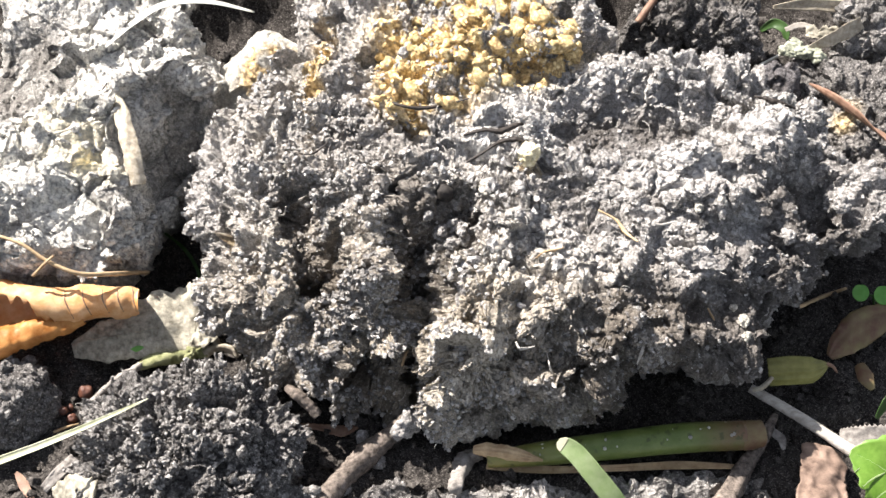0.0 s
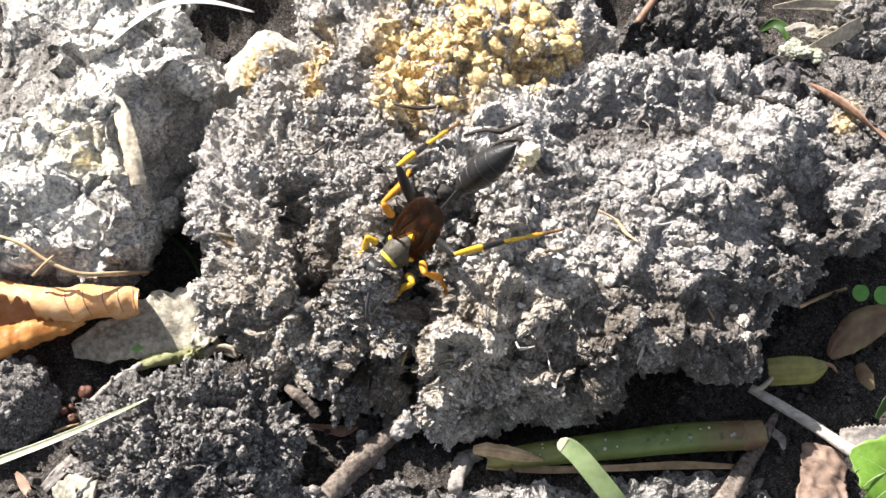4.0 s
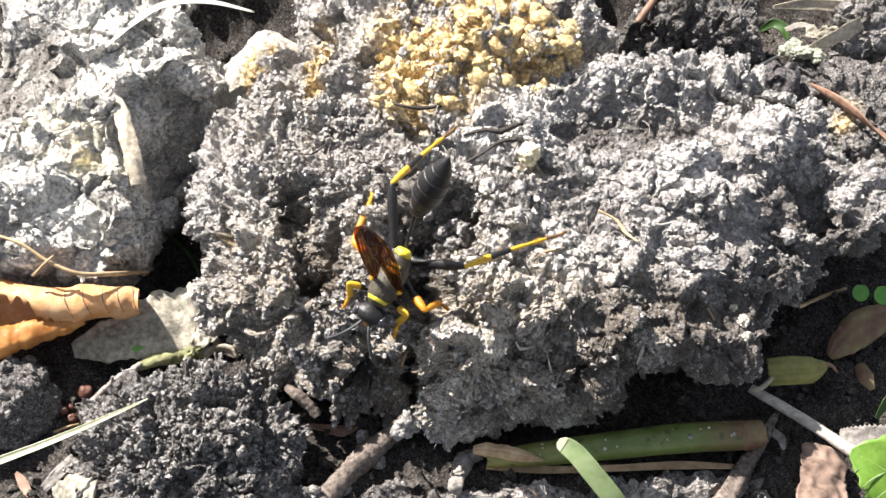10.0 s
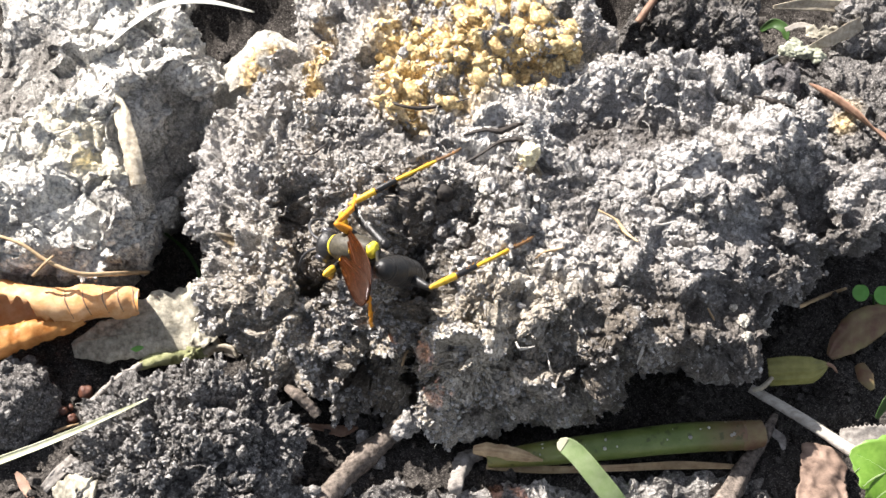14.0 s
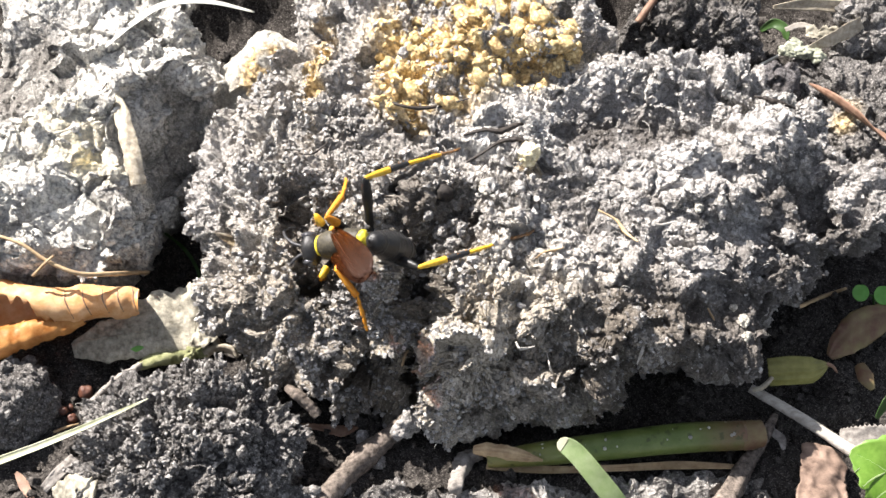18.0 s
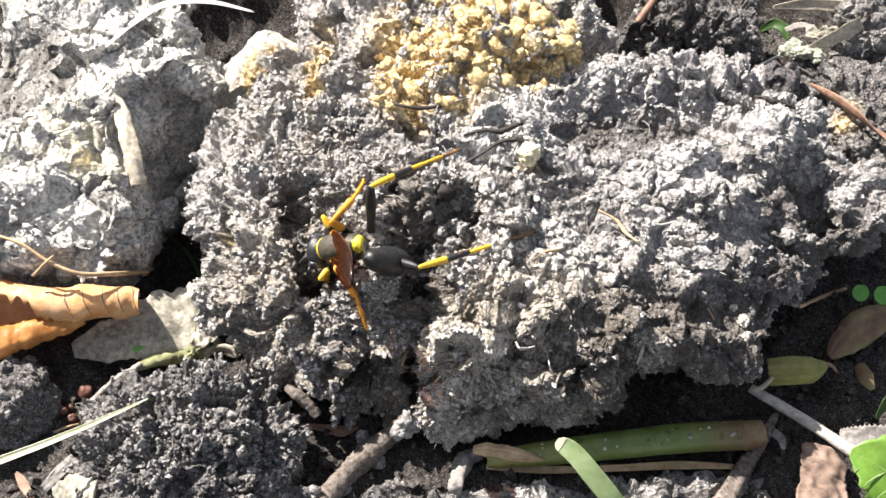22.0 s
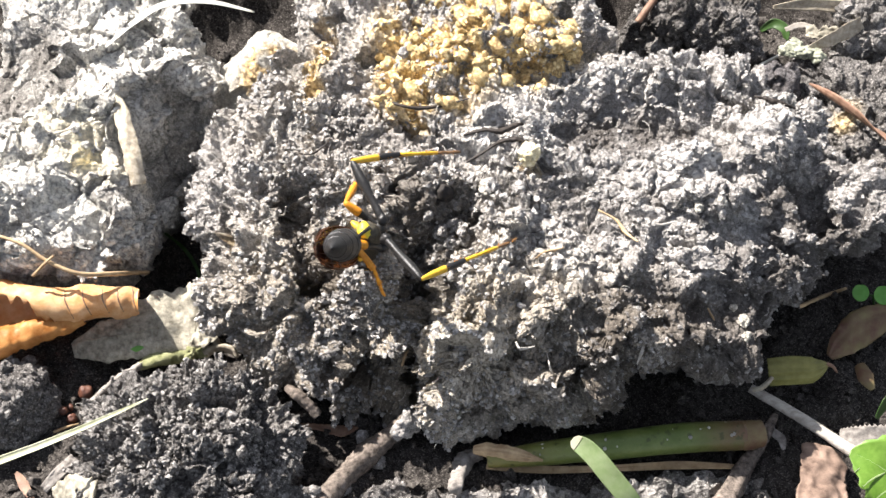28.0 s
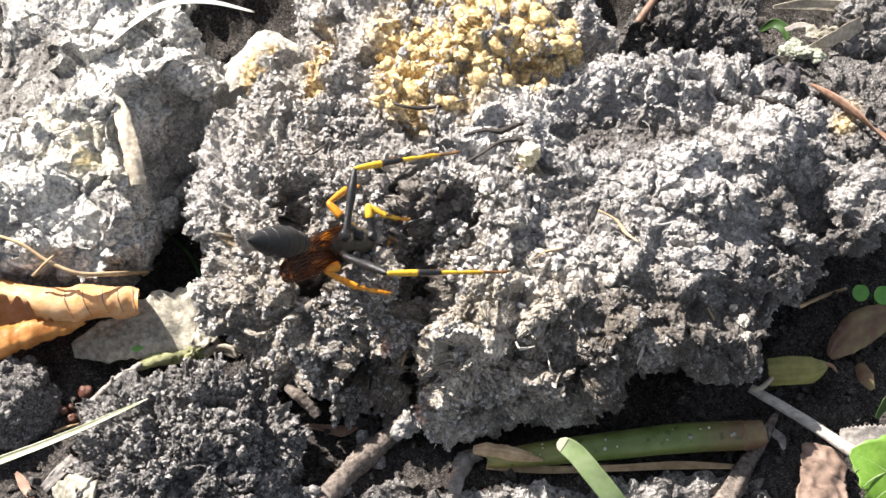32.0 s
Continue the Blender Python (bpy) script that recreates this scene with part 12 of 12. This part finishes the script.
    walk(v["femur", "hind", "left"], [(0, at(-3, 1.2, -1.9, 0, -72.8, 43.5)), (5.3, at(-3, 1.2, -1.9, 0, -72.8, 43.5)), (5.6, at(-3, 1.2, -1.9, -47.1, -53, 94.9)), (5.8, at(-3, 1.2, -1.9, -48.7, -54.9, 97)), (5.9, at(-3, 1.2, -1.9, -47.4, -53.4, 95.4)), (6, at(-3, 1.2, -1.9, 0, -73.9, 43.9)), (6.1, at(-3, 1.2, -1.9, 0, -74, 43.9)), (6.2, at(-3, 1.2, -1.9, 0.4, -72.8, 43.5)), (6.3, at(-3, 1.2, -1.9, 0.8, -71.5, 43)), (6.4, at(-3, 1.2, -1.9, 1, -70.9, 42.8)), (6.5, at(-3, 1.2, -1.9, -0.1, -74.3, 44)), (6.6, at(-3, 1.2, -1.9, 0.7, -72, 43.2)), (6.7, at(-3, 1.2, -1.9, 0.3, -73.1, 43.6)), (6.8, at(-3, 1.2, -1.9, 0.5, -72.4, 43.3)), (6.9, at(-3, 1.2, -1.9, -0.2, -74.3, 44.1)), (7, at(-3, 1.2, -1.9, -172.7, -79.1, -143.2)), (7.1, at(-3, 1.2, -1.9, -6.4, -83, 50.3)), (7.3, at(-3, 1.2, -1.9, -3.9, -80.8, 47.8)), (7.5, at(-3, 1.2, -1.9, -2.6, -79.1, 46.5)), (7.7, at(-3, 1.2, -1.9, -1.7, -77.5, 45.5)), (7.8, at(-3, 1.2, -1.9, -0.6, -75.3, 44.5)), (7.9, at(-3, 1.2, -1.9, -0.4, -74.9, 44.3)), (8, at(-3, 1.2, -1.9, -1.1, -76.5, 45)), (8.2, at(-3, 1.2, -1.9, -1.1, -76.3, 44.9)), (8.35, at(-3, 1.2, -1.9, -49.9, -55, 97.1)), (8.5, at(-3, 1.2, -1.9, -48.7, -53.6, 95.6)), (8.65, at(-3, 1.2, -1.9, -48.5, -53.4, 95.4)), (8.9, at(-3, 1.2, -1.9, -47.1, -51.6, 93.6)), (9.6, at(-3, 1.2, -1.9, -1.6, -74.7, 44.2)), (32, at(-3, 1.2, -1.9, -1.6, -74.7, 44.2))])
    walk(v["tibia", "hind", "left"], [(0, at(-1.18, 2.93, 6.22, 0, 44.5, 144.8)), (5.3, at(-1.18, 2.93, 6.22, 0, 44.5, 144.8)), (5.6, at(-3.44, 6.3, 4.89, 33.2, 48, -170.3)), (5.8, at(-3.59, 6.05, 5.05, 32.3, 48.9, -171.5)), (5.9, at(-3.47, 6.25, 4.92, 33, 48.2, -170.6)), (6, at(-1.3, 2.83, 6.27, -0.7, 44.8, 144.1)), (6.1, at(-1.31, 2.83, 6.27, -0.7, 44.8, 144)), (6.2, at(-1.17, 2.93, 6.22, -0.2, 44.5, 144.8)), (6.3, at(-1.03, 3.04, 6.16, 0.5, 44.2, 145.7)), (6.4, at(-0.96, 3.09, 6.13, 0.8, 44.1, 146.1)), (6.5, at(-1.34, 2.8, 6.28, -0.9, 44.8, 143.8)), (6.6, at(-1.08, 3, 6.18, 0.2, 44.3, 145.4)), (6.7, at(-1.21, 2.91, 6.23, -0.3, 44.6, 144.6)), (6.8, at(-1.14, 2.96, 6.2, 0, 44.4, 145.1)), (6.9, at(-1.35, 2.79, 6.28, -0.9, 44.9, 143.8)), (7, at(-4.29, 0.24, 6.45, -20.8, 43.2, 115.5)), (7.1, at(-2.34, 2, 6.54, -5.3, 46.1, 137.4)), (7.3, at(-2.09, 2.2, 6.49, -4.1, 45.9, 139.1)), (7.5, at(-1.89, 2.37, 6.45, -3.1, 45.7, 140.4)), (7.7, at(-1.72, 2.51, 6.4, -2.3, 45.4, 141.5)), (7.8, at(-1.46, 2.71, 6.32, -1.2, 45, 143.1)), (7.9, at(-1.41, 2.75, 6.31, -1, 45, 143.4)), (8, at(-1.59, 2.61, 6.36, -1.8, 45.3, 142.3)), (8.2, at(-1.58, 2.62, 6.36, -1.7, 45.2, 142.4)), (8.35, at(-3.6, 6.04, 5.06, 32.9, 48.9, -171.6)), (8.5, at(-3.49, 6.22, 4.94, 33.5, 48.3, -170.7)), (8.65, at(-3.48, 6.24, 4.93, 33.6, 48.2, -170.6)), (8.9, at(-3.33, 6.47, 4.76, 34.4, 47.3, -169.5)), (9.6, at(-1.4, 2.76, 6.3, -0.4, 44.9, 143.5)), (32, at(-1.4, 2.76, 6.3, -0.4, 44.9, 143.5))])
    walk(v["femur", "hind", "right"], [(0, at(-3, -1.2, -1.9, 0, -72.6, -43.4)), (5.3, at(-3, -1.2, -1.9, 0, -72.6, -43.4)), (5.6, at(-3, -1.2, -1.9, 49.6, -55.2, -97.3)), (5.8, at(-3, -1.2, -1.9, 47.7, -53, -95)), (5.9, at(-3, -1.2, -1.9, 46.5, -51.5, -93.5)), (6, at(-3, -1.2, -1.9, 0.9, -71.8, -43.1)), (6.1, at(-3, -1.2, -1.9, 0.5, -70.5, -42.7)), (6.2, at(-3, -1.2, -1.9, 0.2, -69.5, -42.4)), (6.3, at(-3, -1.2, -1.9, 1.4, -73.3, -43.7)), (6.4, at(-3, -1.2, -1.9, 2.5, -76, -44.8)), (6.5, at(-3, -1.2, -1.9, 3.2, -77.5, -45.5)), (6.6, at(-3, -1.2, -1.9, 3.9, -78.6, -46.2)), (6.7, at(-3, -1.2, -1.9, 2.2, -75.3, -44.4)), (6.8, at(-3, -1.2, -1.9, 3, -77, -45.2)), (6.9, at(-3, -1.2, -1.9, 2.8, -76.7, -45.1)), (7, at(-3, -1.2, -1.9, 72.7, -55.4, -118.9)), (7.1, at(-3, -1.2, -1.9, 2.4, -73.2, -43.6)), (7.3, at(-3, -1.2, -1.9, 1.8, -71.2, -42.9)), (7.5, at(-3, -1.2, -1.9, 1.8, -71.2, -42.9)), (7.7, at(-3, -1.2, -1.9, 2.9, -74.5, -44.1)), (7.8, at(-3, -1.2, -1.9, 3.5, -75.9, -44.7)), (7.9, at(-3, -1.2, -1.9, 2.4, -73.2, -43.6)), (8, at(-3, -1.2, -1.9, 3.3, -75.5, -44.6)), (8.2, at(-3, -1.2, -1.9, 3.3, -75.4, -44.5)), (8.35, at(-3, -1.2, -1.9, 51.6, -54.4, -96.4)), (8.5, at(-3, -1.2, -1.9, 51.6, -54.4, -96.4)), (8.65, at(-3, -1.2, -1.9, 52.1, -55, -97.1)), (8.9, at(-3, -1.2, -1.9, 51.8, -54.7, -96.7)), (9.6, at(-3, -1.2, -1.9, 3.2, -75.5, -44.6)), (32, at(-3, -1.2, -1.9, 3.2, -75.5, -44.6))])
    walk(v["tibia", "hind", "right"], [(0, at(-1.15, -2.95, 6.21, 0, 44.5, -145)), (5.3, at(-1.15, -2.95, 6.21, 0, 44.5, -145)), (5.6, at(-3.62, -6.01, 5.08, -32.3, 49, 171.7)), (5.8, at(-3.44, -6.3, 4.89, -33.3, 48, 170.3)), (5.9, at(-3.32, -6.48, 4.75, -34, 47.3, 169.5)), (6, at(-1.06, -3.01, 6.18, -0.9, 44.3, -145.5)), (6.1, at(-0.92, -3.12, 6.11, -1.5, 44, -146.4)), (6.2, at(-0.8, -3.21, 6.06, -1.9, 43.7, -147)), (6.3, at(-1.24, -2.88, 6.24, -0.1, 44.6, -144.5)), (6.4, at(-1.54, -2.65, 6.35, 1.2, 45.2, -142.6)), (6.5, at(-1.71, -2.51, 6.4, 1.9, 45.4, -141.5)), (6.6, at(-1.84, -2.41, 6.43, 2.5, 45.6, -140.7)), (6.7, at(-1.46, -2.71, 6.32, 0.8, 45, -143.1)), (6.8, at(-1.65, -2.56, 6.38, 1.7, 45.3, -141.9)), (6.9, at(-1.62, -2.58, 6.37, 1.5, 45.3, -142.1)), (7, at(-5.34, -5.43, 5.09, -31.6, 60, 177.2)), (7.1, at(-1.22, -2.89, 6.24, -0.6, 44.6, -144.5)), (7.3, at(-1, -3.06, 6.15, -1.6, 44.2, -145.9)), (7.5, at(-0.99, -3.07, 6.14, -1.6, 44.1, -145.9)), (7.7, at(-1.37, -2.78, 6.29, 0, 44.9, -143.7)), (7.8, at(-1.53, -2.66, 6.34, 0.7, 45.1, -142.7)), (7.9, at(-1.22, -2.89, 6.24, -0.6, 44.6, -144.5)), (8, at(-1.49, -2.69, 6.33, 0.5, 45.1, -142.9)), (8.2, at(-1.48, -2.7, 6.33, 0.5, 45.1, -143)), (8.35, at(-3.55, -6.12, 5.01, -33.8, 48.6, 171.2)), (8.5, at(-3.55, -6.12, 5.01, -33.8, 48.6, 171.2)), (8.65, at(-3.6, -6.04, 5.06, -33.5, 48.9, 171.6)), (8.9, at(-3.57, -6.08, 5.03, -33.7, 48.8, 171.4)), (9.6, at(-1.49, -2.69, 6.33, 0.6, 45.1, -142.9)), (32, at(-1.49, -2.69, 6.33, 0.6, 45.1, -142.9))])


motions()
